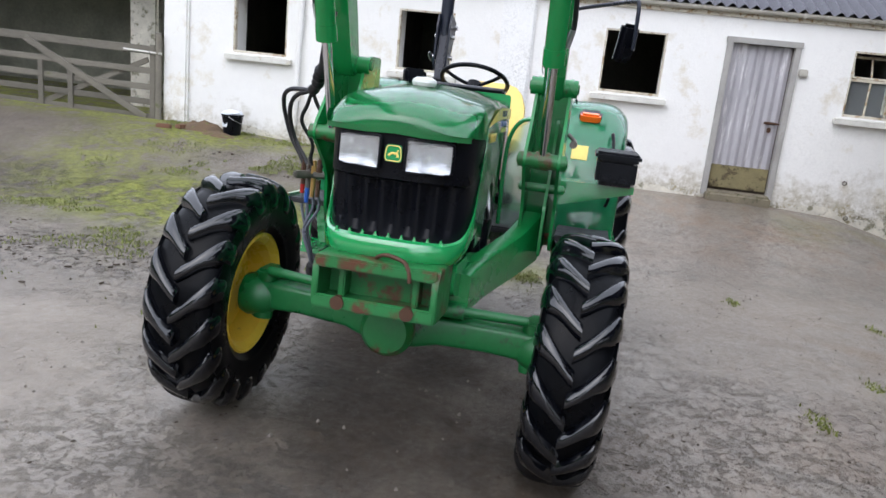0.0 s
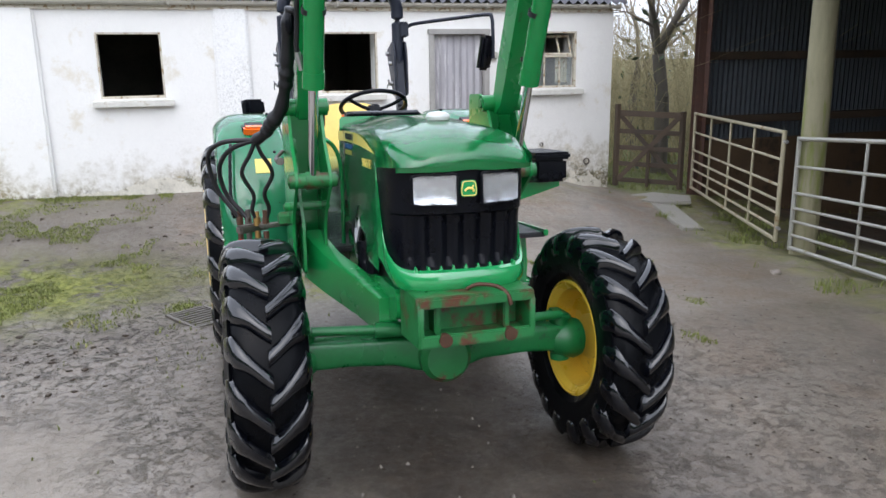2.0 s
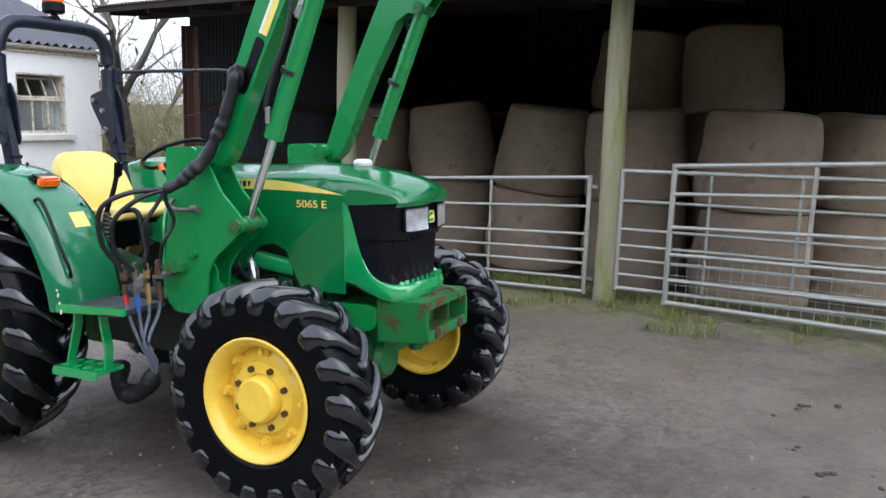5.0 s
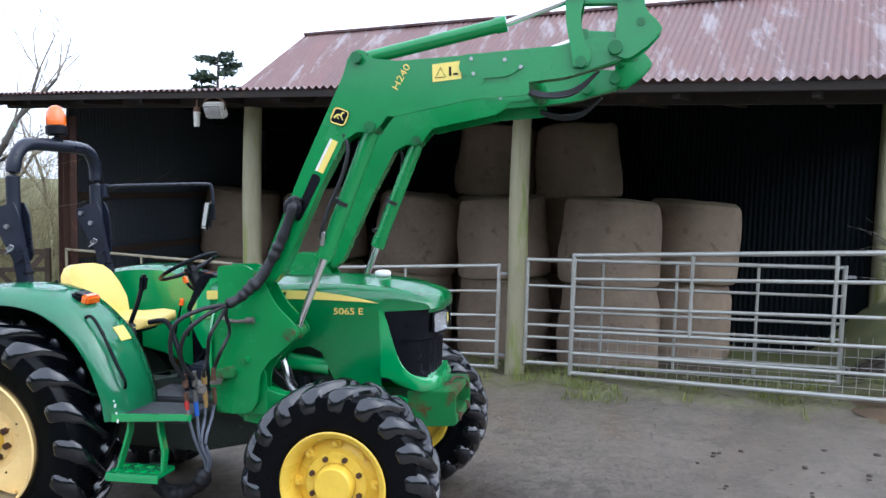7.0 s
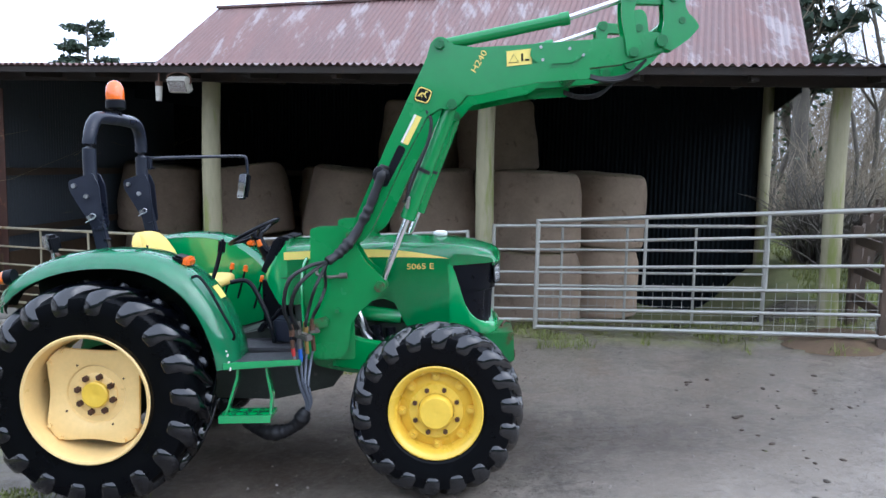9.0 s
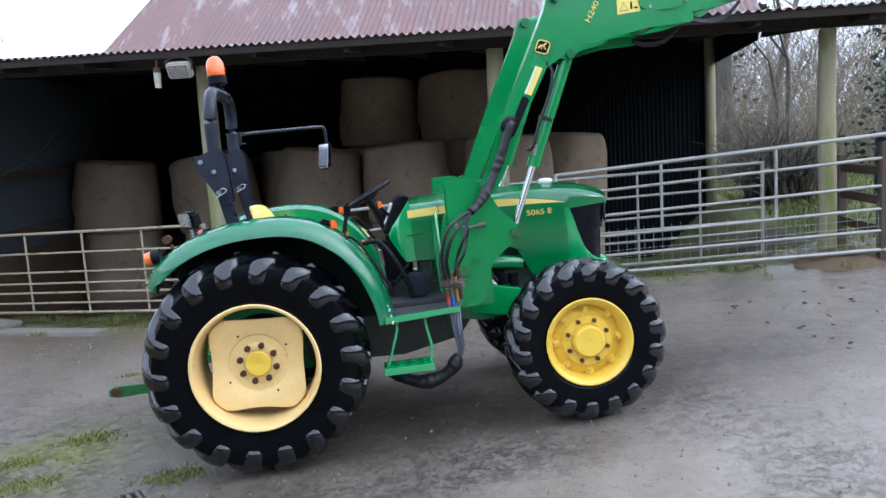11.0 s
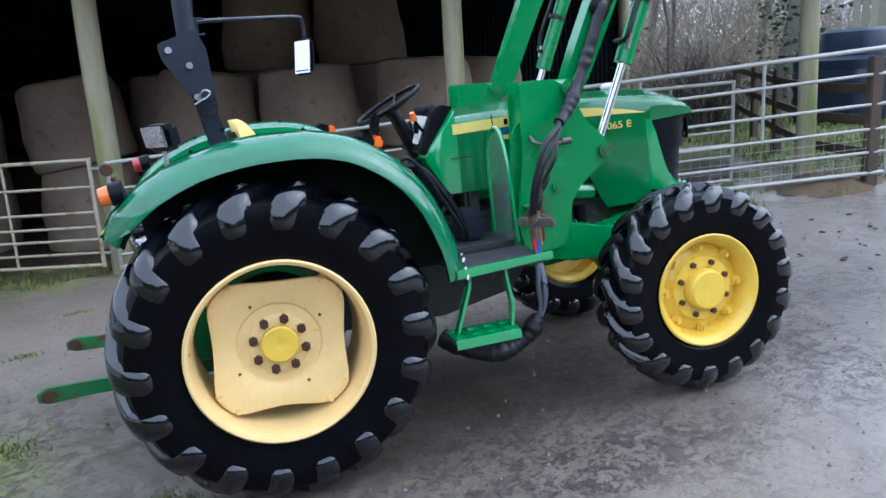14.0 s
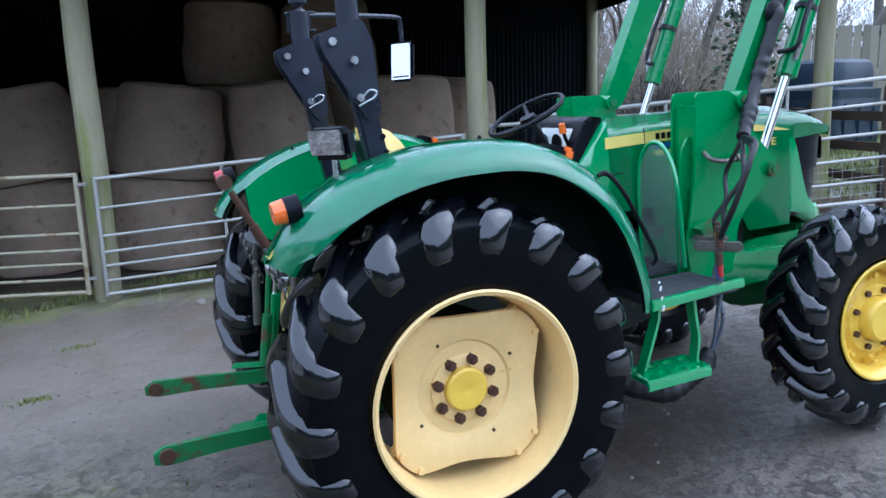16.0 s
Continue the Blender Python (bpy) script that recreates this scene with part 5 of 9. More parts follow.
    secs = [(1.095, 0.250, 1.556, 1.13), (1.32, 0.258, 1.556, 1.13), (1.345, 0.258, 1.556, 1.04), (1.53, 0.264, 1.556, 1.02), (1.57, 0.265, 1.553, 1.09), (1.64, 0.268, 1.557, 1.145), (1.73, 0.271, 1.560, 1.160), (1.80, 0.274, 1.562, 1.130), (1.86, 0.276, 1.562, 1.00), (1.90, 0.278, 1.560, 0.935), (2.05, 0.283, 1.552, 0.935), (2.16, 0.286, 1.543, 0.935), (2.19, 0.287, 1.540, 1.37), (2.30, 0.287, 1.523, 1.375), (2.39, 0.286, 1.500, 1.378), (2.45, 0.282, 1.478, 1.38), (2.480, 0.277, 1.460, 1.382), (2.498, 0.272, 1.438, 1.384), (2.506, 0.268, 1.414, 1.385), (2.503, 0.267, 1.392, 1.384), (2.496, 0.266, 1.370, 1.364)]
    rings = []
    for x, hw, zt, zb in secs:
        h = half_section(hw, zt, min(zb, zt - 0.03), 0.22)
        if zb > 1.3:
            h = [(a, max(z, zb)) if z < zb else (a, z) for a, z in h]
        front = 0.055 * (1 if x > 2.3 else 0)
        ring = [(x - front * (abs(a) / hw) ** 3, -a, z) for a, z in h] + [(x - front * (abs(a) / hw) ** 3, a, z) for a, z in h[-2::-1]]
        rings.append(ring)
    loft(bm, rings, closed=False)
    bmesh.ops.solidify(bm, geom=list(bm.faces), thickness=0.012)
    hood = P("bonnet", bm, M_green, label="glossy green bonnet with a rounded nose", sharp=42)
    bm = bmesh.new()
    lathe(bm, [(0, 0.001), (0.0, 0.045), (0.014, 0.050), (0.026, 0.046), (0.034, 0.03), (0.036, 0.001)], 24)
    P("bonnet_cap", moved(bm, pose(2.10, 0, 1.545, 90, 0, 0)), M_white, hood, "small white round cap on the bonnet")
    for s in (-1, 1):
        bm = bmesh.new()
        lo, hi = [], []
        for k in range(15):
            x = 1.075 + 1.085 * k / 14
            hw = np.interp(x, [q[0] for q in secs], [q[1] for q in secs]) + 0.0022
            zc = 1.462 - 0.045 * max(0, (x - 1.6) / 0.56) ** 2 - 0.008 * max(0, (1.35 - x) / 0.27)
            t = 0.026 * (1 if x < 1.6 else max(0.0, 1 - ((x - 1.6) / 0.56) ** 2))
            lo.append(bm.verts.new((x, s * hw, zc - t)))
            hi.append(bm.verts.new((x, s * (hw - 0.001), zc + t)))
        for k in range(14):
            bm.faces.new((lo[k], lo[k + 1], hi[k + 1], hi[k]))
        P("yellow_stripe", bm, M_decal, hood, "long tapering yellow side stripe")
        bm = bmesh.new()
        for j in range(8):
            box(bm, (1.36 + 0.032 * j, s * (0.2615 + 0.0006 * j), 1.462), (0.020, 0.004, 0.028))
        P("dark_lettering_bar", bm, M_black, hood, "row of dark letter-sized bars on the stripe")
        bm = bmesh.new()
        box(bm, (1.44, s * 0.262, 1.385), (0.20, 0.004, 0.022))
        P("small_decal", bm, M_decal, hood)
        bm = bmesh.new()
        box(bm, (1.44, s * 0.262, 1.415), (0.20, 0.004, 0.022))
        P("small_decal", bm, M_blue, hood, "small blue-green sticker")
        bm = bmesh.new()
        box(bm, (1.17, s * 0.2535, 1.31), (0.24, 0.003, 0.005))
        P("panel_line", bm, M_black, hood)
        bm = bmesh.new()
        box(bm, (1.295, s * 0.2575, 1.32), (0.005, 0.003, 0.37), rot=(0, -3, 0))
        P("panel_joint", bm, M_black, hood)
        lettering("5065 E", 0.052, M_decal, hood, pose(1.885 if s < 0 else 2.06, s * 0.2865, 1.352, 90, 0, 0 if s < 0 else 180), "yellow model number 5065 E")

    # grille: wraps the nose, ribbed below the lamps
    def nose_plan(t, inset=0.0):
        """Plan curve of the nose from one side to the other, t from -1 to 1."""
        a = abs(t)
        g = min(math.pi / 2, max(0.0, a * math.pi / 2))
        y = 0.286 * math.sin(g) ** 0.60
        x = 2.158 + 0.319 * max(0.0, math.cos(g)) ** 0.60
        return x - inset, (y - inset * 0.3) * (1 if t >= 0 else -1)

    def spread(i, count):
        """Even steps along the nose: the plan curve runs fast about its middle and its ends."""
        e = -1 + 2 * i / (count - 1)
        f = abs(e)
        return math.copysign(f ** 1.67 * (1 - f) + (1 - (1 - f) ** 1.67) * f, e)

    bm = bmesh.new()
    cols = 121
    zs = [0.975, 0.995, 1.03, 1.10, 1.17, 1.195, 1.205, 1.22, 1.30, 1.375, 1.39]
    grid = []
    for z in zs:
        row = []
        for i in range(cols):
            t = spread(i, cols)
            x, y = nose_plan(t)
            back = 0.03 * (1.38 - z) / 0.4
            dep = 0.0
            if z < 1.20:
                dep = 0.018
                if abs(y) < 0.235 and 1.0 < z:
                    dep += 0.022 * (0.5 + 0.5 * math.cos(y / 0.235 * math.pi * 7))
            row.append(bm.verts.new((x - back - dep, y * (1 - (0.06 if z < 1.2 else 0) * (1.2 - z)), z)))
        grid.append(row)
    for p, q in zip(grid, grid[1:]):
        for i in range(cols - 1):
            bm.faces.new((p[i], p[i + 1], q[i + 1], q[i]))
    grille = P("grille", bm, M_black, label="black ribbed plastic grille around the nose", sharp=30)
    for s in (-1, 1):
        def swept(bm_):
            """The lamp follows the bow of the nose."""
            for v in bm_.verts:
                v.co.x += 0.027 - 0.9 * v.co.y ** 2
            return bm_

        bm = bmesh.new()
        prof = round_poly([(0.048, 1.236), (0.213, 1.243), (0.213, 1.351), (0.048, 1.357)], 0.014)
        prism(bm, [(s * a, z) for a, z in prof], 2.410, 2.432, 0.003, axis="x")
        pipe(bm, [(2.468, s * a, z) for a, z in prof], 0.006, 6, closed=True, straight=True)
        prism(bm, [(s * a, z) for a, z in prof[::-1]], 2.432, 2.440, axis="x")
        P("headlight", swept(bm), M_black, grille, "rectangular headlight in a black surround")
        # reflector: two shallow bowls pressed into one silvered tray
        bm = bmesh.new()
        lines = []
        for i in range(15):
            yy = 0.054 + 0.154 * i / 14
            lines.append([bm.verts.new((2.473 - 0.013 * (1 - ((yy - 0.131) / 0.082) ** 4) * (1 - abs((zz - 1.297) / 0.056) ** 3) - 0.004 * math.exp(-(((yy - 0.131) / 0.02) ** 2)), s * yy, zz)) for zz in [1.243 + 0.108 * j / 10 for j in range(11)]])
        for p, q in zip(lines, lines[1:]):
            for j in range(10):
                bm.faces.new((p[j], p[j + 1], q[j + 1], q[j]))
        P("headlight_reflector", swept(bm), M_lens, grille, "silvered reflector bowl")
        bm = bmesh.new()
        rod(bm, (2.452, s * 0.131, 1.297), (2.466, s * 0.131, 1.297), 0.009, 0.007)
        rod(bm, (2.452, s * 0.165, 1.322), (2.466, s * 0.165, 1.322), 0.007, 0.006)
        P("headlight_bulb", swept(bm), M_chrome, grille)
        bm = bmesh.new()
        prism(bm, [(s * a, z) for a, z in round_poly([(0.052, 1.240), (0.209, 1.247), (0.209, 1.347), (0.052, 1.353)], 0.012)], 2.470, 2.474, axis="x")
        P("headlight_glass", swept(bm), M_lamp_glass, grille, "clear ribbed headlight glass").visible_shadow = False
    bm = bmesh.new()
    prism(bm, round_poly([(-0.030, 1.268), (0.030, 1.268), (0.034, 1.288), (0.028, 1.330), (-0.028, 1.330), (-0.034, 1.288)], 0.012), 2.44, 2.487, 0.003, axis="x")
    P("nose_badge", bm, M_green, grille, "small green badge with a yellow outline")
    bm = bmesh.new()
    out = round_poly([(-0.026, 1.272), (0.026, 1.272), (0.030, 1.289), (0.024, 1.326), (-0.024, 1.326), (-0.030, 1.289)], 0.012)
    pipe(bm, [(2.488, a, z) for a, z in out], 0.0022, 6, closed=True, straight=True)
    pipe(bm, [(2.488, -0.017, 1.290), (2.488, -0.004, 1.300), (2.488, 0.014, 1.297), (2.488, 0.018, 1.286)], 0.0045, 6)
    pipe(bm, [(2.488, 0.012, 1.300), (2.488, 0.018, 1.312)], 0.0030, 6, straight=True)
    P("badge_outline", bm, M_decal, grille, "yellow badge outline")
    # chin below the grille
    bm = bmesh.new()
    rings = []
    for i in range(81):
        t = spread(i, 81)
        x, y = nose_plan(t)
        x0_ = x
        x, y = x + 0.002, y * 1.006
        # the lip turns up in a rounded corner and leans back along the side
        rise = float(np.interp(-x0_, [-2.43, -2.40, -2.36, -2.32, -2.285, -2.262, -2.24, -2.215, -2.19, -2.158], [0, 0.005, 0.020, 0.046, 0.088, 0.135, 0.20, 0.29, 0.385, 0.40]))
        foot = 0.905 + 0.09 * smooth01((2.43 - x0_) / 0.26)
        rings.append([(x - 0.008, y * 0.99, foot), (x + 0.004, y * 1.008, foot + 0.018), (x + 0.006, y * 1.012, max(foot + 0.03, 0.958 + rise)), (x - 0.002, y * 1.004, max(foot + 0.04, 0.980 + rise)), (x - 0.016, y * 0.985, max(foot + 0.045, 0.988 + rise)), (x - 0.05, y * 0.93, max(foot + 0.04, 0.980 + rise * 0.9)), (x - 0.05, y * 0.93, foot)])
    loft(bm, rings)
    P("chin_panel", bm, M_green, label="green lower nose panel")
    for k in range(9):
        y = -0.20 + 0.05 * k
        bm = bmesh.new()
        prism(bm, [(y - 0.008, 0.980), (y + 0.008, 0.980), (y + 0.002, 1.000), (y - 0.002, 1.000)], 2.415, 2.440, axis="x")
        P("chin_tooth", bm, M_green)

    # ---------- front weight bracket ----------
    bm = bmesh.new()
    box(bm, (2.36, 0, 0.815), (0.14, 0.44, 0.19), bev=0.008)
    brk = P("weight_bracket", bm, M_green_worn, label="chipped green weight bracket with rust patches")
    for c, s_ in (((2.47, 0, 0.895), (0.20, 0.46, 0.032)), ((2.47, 0, 0.730), (0.20, 0.46, 0.034)), ((2.565, 0, 0.742), (0.022, 0.46, 0.050)), ((2.565, 0, 0.888), (0.018, 0.46, 0.040))):
        bm = bmesh.new()
        box(bm, c, s_, bev=0.006)
        P("bracket_plate", bm, M_green_worn, brk)
    for s in (-1, 1):
        bm = bmesh.new()
        prism(bm, [(2.30, 0.70), (2.56, 0.715), (2.575, 0.76), (2.575, 0.87), (2.55, 0.91), (2.30, 0.91)], s * 0.222 - 0.012, s * 0.222 + 0.012, 0.004)
        P("bracket_cheek", bm, M_green_worn, brk)
        bm = bmesh.new()
        rod(bm, (2.44, s * 0.10, 0.70), (2.44, s * 0.10, 0.735), 0.035)
        P("bracket_bolt", bm, M_rusty, brk)
        bm = bmesh.new()
        rod(bm, (2.555, s * 0.13, 0.745), (2.585, s * 0.13, 0.745), 0.026)
        P("bracket_bolt", bm, M_rusty, brk)
        bm = bmesh.new()
        box(bm, (2.46, s * 0.14, 0.815), (0.10, 0.025, 0.13), bev=0.005)
        P("bracket_web", bm, M_green_worn, brk)
    bm = bmesh.new()
    pipe(bm, [(2.50, -0.02, 0.915), (2.52, 0.02, 0.935), (2.54, 0.09, 0.925), (2.57, 0.12, 0.90), (2.58, 0.13, 0.86)], 0.008, 6)
    P("bracket_wire", bm, M_rusty, brk, "bent rusty wire")

    # ---------- front axle ----------
    bm = bmesh.new()
    secx = [(-0.62, 0.055, 0.060, 0.590), (-0.52, 0.056, 0.062, 0.592), (-0.40, 0.056, 0.058, 0.592), (-0.20, 0.062, 0.064, 0.588), (-0.11, 0.085, 0.080, 0.580), (0.0, 0.10, 0.092, 0.575), (0.11, 0.085, 0.080, 0.580), (0.20, 0.062, 0.064, 0.588), (0.40, 0.056, 0.058, 0.592), (0.52, 0.056, 0.062, 0.592), (0.62, 0.055, 0.060, 0.590)]
    squared = [(math.copysign(abs(math.cos(a)) ** 0.42, math.cos(a)), math.copysign(abs(math.sin(a)) ** 0.42, math.sin(a))) for a in [math.tau * k / 24 for k in range(24)]]
    loft(bm, [[(FRONT_X + dx * c, y, z + dz * d) for c, d in squared] for y, dx, dz, z in secx])
    axle = P("front_axle", bm, M_axle, label="green cast front drive axle")
    axle.matrix_basis = AXLE_TILT
    bm = bmesh.new()
    lathe(bm, [(-0.12, 0.001), (-0.12, 0.08), (-0.10, 0.108), (0.03, 0.112), (0.06, 0.09), (0.07, 0.001)], 28)
    P("axle_differential", moved(bm, pose(FRONT_X + 0.10, 0, 0.575, 0, 0, -90)), M_green_worn, axle, "round green differential casting stained with rust")
    for s in (-1, 1):
        bm = bmesh.new()
        lathe(bm, [(s * 0.54, 0.001), (s * 0.54, 0.060), (s * 0.575, 0.080), (s * 0.65, 0.095), (s * 0.68, 0.085), (s * 0.68, 0.001)], 26)
        P("axle_knuckle", moved(bm, pose(FRONT_X, 0, FRONT_Z)), M_axle, axle)
        bm = bmesh.new()
        rod(bm, (FRONT_X, s * 0.595, 0.48), (FRONT_X, s * 0.580, 0.69), 0.045)
        box(bm, (FRONT_X - 0.02, s * 0.590, 0.685), (0.14, 0.07, 0.035), bev=0.012)
        P("king_pin", bm, M_axle, axle)
        bm = bmesh.new()
        rod(bm, (2.17, s * 0.20, 0.70), (2.14, s * 0.56, 0.705), 0.021)
        rod(bm, (2.17, s * 0.16, 0.70), (2.165, s * 0.30, 0.70), 0.033)
        P("steering_rod", bm, M_axle, axle)
        bm = bmesh.new()
        rod(bm, (2.17, s * 0.10, 0.70), (2.17, s * 0.22, 0.70), 0.018)
        P("steering_piston", bm, M_chrome, axle)
    bm = bmesh.new()
    rod(bm, (2.17, -0.14, 0.70), (2.17, 0.14, 0.70), 0.045)
    P("steering_cylinder", bm, M_green_worn, axle)
    bm = bmesh.new()
    box(bm, (2.05, 0, 0.74), (0.50, 0.30, 0.20), bev=0.03)
    P("axle_support", bm, M_green_worn)

    # ---------- chassis, engine, gearbox ----------
    bm = bmesh.new()
    box(bm, (1.62, 0, 0.84), (0.72, 0.36, 0.34), bev=0.03)
    engine = P("engine_block", bm, M_engine, label="oily dark engine block")
    bm = bmesh.new()
    box(bm, (1.70, 0, 1.14), (0.52, 0.30, 0.28), bev=0.02)
    P("cylinder_head", bm, M_engine, engine)
    for s in (-1, 1):
        bm = bmesh.new()
        pipe(bm, [(1.50, s * 0.21, 1.18), (1.56, s * 0.25, 1.05), (1.60, s * 0.26, 0.92), (1.70, s * 0.24, 0.82)], 0.022, 8)
        P("engine_hose", bm, M_steel, engine)
        bm = bmesh.new()
        rod(bm, (1.58, s * 0.20, 1.06), (1.84, s * 0.22, 1.03), 0.055, 0.05)
        P("filter_canister", bm, M_green, engine, "green filter canister")
        bm = bmesh.new()
        rod(bm, (1.66, s * 0.24, 0.98), (1.68, s * 0.24, 0.84), 0.042)
        rod(bm, (1.76, s * 0.22, 0.96), (1.76, s * 0.23, 0.84), 0.035)
        P("filter_bowl", bm, M_black, engine)
        bm = bmesh.new()
        for k in range(3):
            pipe(bm, [(1.46 + 0.05 * k, s * 0.20, 1.14), (1.50 + 0.06 * k, s * 0.27, 1.02 - 0.03 * k), (1.62 + 0.05 * k, s * 0.25, 0.92 - 0.02 * k)], 0.009, 6)
        P("engine_cable", bm, M_hose, engine)
    bm = bmesh.new()
    prism(bm, [(0.25, 0.50), (0.95, 0.47), (1.35, 0.55), (1.45, 0.68), (1.45, 1.0), (0.95, 1.0), (0.55, 0.86), (0.25, 0.86)], -0.20, 0.20, 0.03)
    P("gearbox", bm, M_engine, label="dark gearbox housing under the platform")
    bm = bmesh.new()
    prism(bm, [(-0.36, 0.48), (0.30, 0.46), (0.40, 0.60), (0.40, 0.92), (-0.05, 1.05), (-0.34, 0.98), (-0.40, 0.80)], -0.19, 0.19, 0.03)
    P("rear_housing", bm, M_green_worn, label="green rear axle housing")
    bm = bmesh.new()
    for s in (-1, 1):
        lathe_part = [(s * 0.15, 0.001), (s * 0.15, 0.15), (s * 0.30, 0.13), (s * 0.56, 0.09), (s * 0.70, 0.085), (s * 0.70, 0.001)]
        sub = bmesh.new()
        lathe(sub, lathe_part, 24)
        P("rear_axle_tube", moved(sub, pose(0.062, 0, REAR_Z)), M_green_worn)
    bm.free()
    # frame rails that carry the loader masts
    for s in (-1, 1):
        bm = bmesh.new()
        prism(bm, round_poly([(1.24, 0.72), (1.50, 0.66), (2.0, 0.70), (2.30, 0.76), (2.30, 0.88), (2.0, 0.88), (1.80, 0.84), (1.55, 0.88), (1.40, 0.98), (1.24, 0.98)], 0.04), s * 0.235 - 0.012, s * 0.235 + 0.012, 0.004)
        P("loader_subframe", bm, M_green_loader, label="green loader subframe plate")
        bm = bmesh.new()
        ends = [(1.42, 0.46, 0.89, 0.12, 0.05), (1.60, 0.39, 0.82, 0.10, 0.045), (1.85, 0.29, 0.76, 0.09, 0.045), (2.15, 0.25, 0.74, 0.08, 0.04)]
        loft(bm, [[(x, s * (y + q * w), z + p * h) for p, q in round_poly([(-1, -1), (1, -1), (1, 1), (-1, 1)], 0.25, 2)] for x, y, z, h, w in ends])
        P("subframe_brace", bm, M_green_loader, label="tapered green brace from the mast foot to the nose")

    # ---------- platform, steps ----------
    bm = bmesh.new()
    box(bm, (1.06, 0, 0.885), (0.56, 1.02, 0.03), bev=0.008)
    P("platform", bm, M_mat, label="black rubber platform mat")
    for s in (-1, 1):
        bm = bmesh.new()
        box(bm, (1.06, s * 0.72, 0.872), (0.42, 0.30, 0.028), bev=0.006)
        P("platform_wing", bm, M_mat)
        bm = bmesh.new()
        prism(bm, [(0.84, 0.850), (1.30, 0.870), (1.30, 0.905), (0.84, 0.892)], s * 0.86 - 0.014, s * 0.86 + 0.014, 0.005)
        P("platform_edge", bm, M_green, label="green platform edge")
        # step with perforated tread
        step = None
        for line in ([(0.905, 0.875), (0.900, 0.79), (0.862, 0.69), (0.815, 0.56)], [(1.075, 0.875), (1.080, 0.80), (1.102, 0.68), (1.085, 0.56)]):
            bm = bmesh.new()
            prism(bm, line + [(x + 0.014, z) for x, z in line[::-1]], s * 0.80 - 0.024, s * 0.80 + 0.024, 0.003)
            step = P("step_bracket", bm, M_green, label="bent green step bracket")
        bm = bmesh.new()
        nx_, ny_ = 4, 2
        x0, x1, ya, yb = 0.80, 1.11, 0.72, 0.88
        # tread with round holes: a grid of squares, each with an octagon cut out
        for i in range(nx_):
            for j in range(ny_):
                cx, cy = x0 + (x1 - x0) * (i + 0.5) / nx_, ya + (yb - ya) * (j + 0.5) / ny_
                hx, hy = (x1 - x0) / nx_ / 2, (yb - ya) / ny_ / 2
                outer, inner = [], []
                for k in range(16):
                    a = math.tau * k / 16
                    m = max(abs(math.cos(a)), abs(math.sin(a)))
                    outer.append(bm.verts.new((cx + hx * math.cos(a) / m, s * (cy + hy * math.sin(a) / m), 0.556)))
                    inner.append(bm.verts.new((cx + 0.026 * math.cos(a), s * (cy + 0.022 * math.sin(a)), 0.556)))
                for k in range(16):
                    bm.faces.new((outer[k], outer[(k + 1) % 16], inner[(k + 1) % 16], inner[k]))
        bmesh.ops.remove_doubles(bm, verts=bm.verts, dist=0.001)
        bmesh.ops.solidify(bm, geom=list(bm.faces), thickness=0.022)
        P("step_tread", bm, M_green, step, "green step tread with punched holes")
        bm = bmesh.new()
        prism(bm, [(0.80, 0.535), (1.11, 0.535), (1.11, 0.568), (0.80, 0.568)], s * 0.885 - 0.005, s * 0.885 + 0.005, 0.002)
        P("step_lip", bm, M_green, step)

    # ---------- fenders ----------
    arc = [(-0.56, 1.235), (-0.50, 1.33), (-0.36, 1.435), (-0.18, 1.51), (0.0, 1.545), (0.15, 1.552), (0.30, 1.545), (0.45, 1.510), (0.58, 1.44), (0.70, 1.335), (0.79, 1.20), (0.845, 1.06), (0.875, 0.95), (0.885, 0.855)]
    arc = [tuple(p) for p in curve_points([(a, b, 0) for a, b in arc], 2)]
    for s in (-1, 1):
        bm = bmesh.new()
        rings, under = [], []
        for i, (x, z, _) in enumerate(arc):
            f = i / (len(arc) - 1)
            a, b = arc[max(0, i - 1)], arc[min(len(arc) - 1, i + 1)]
            nx_, nz_ = -(b[1] - a[1]), (b[0] - a[0])
            l = math.hypot(nx_, nz_)
            nx_, nz_ = nx_ / l, nz_ / l
            inner = 0.50 if f > 0.12 else 0.56 - 0.06 * f / 0.12
            outer = 0.875 + 0.012 * math.sin(math.pi * f)
            if f < 0.10:
                inner, outer = 0.60 + 0.0 * f, 0.80 + 0.75 * f
            drop = 0.082 if f > 0.06 else 0.05
            prof = [(inner, -0.01), (inner + 0.03, 0.012), (inner + 0.12, 0.020), (outer - 0.15, 0.020), (outer - 0.100, 0.013), (outer - 0.062, -0.002), (outer - 0.034, -0.022), (outer - 0.014, -0.046), (outer - 0.003, -0.066), (outer, -drop)]
            rings.append([(x + nx_ * h, s * y, z + nz_ * h) for y, h in prof])
            under.append([(x + nx_ * (h - 0.020), s * (y - 0.012 * (y > outer - 0.08)), z + nz_ * (h - 0.020)) for y, h in prof[:-1]])
        loft(bm, rings, closed=False)
        bmesh.ops.solidify(bm, geom=list(bm.faces), thickness=0.010)
        # dark liner under the green fender paints the arch's shade
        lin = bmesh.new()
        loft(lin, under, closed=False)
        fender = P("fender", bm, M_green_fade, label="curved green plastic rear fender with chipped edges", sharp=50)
        P("fender_underside", lin, M_arch, fender, "fender underside liner coloured near black for shade")
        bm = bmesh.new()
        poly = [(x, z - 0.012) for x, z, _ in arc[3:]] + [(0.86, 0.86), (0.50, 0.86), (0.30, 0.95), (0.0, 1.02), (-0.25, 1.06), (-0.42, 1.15)]
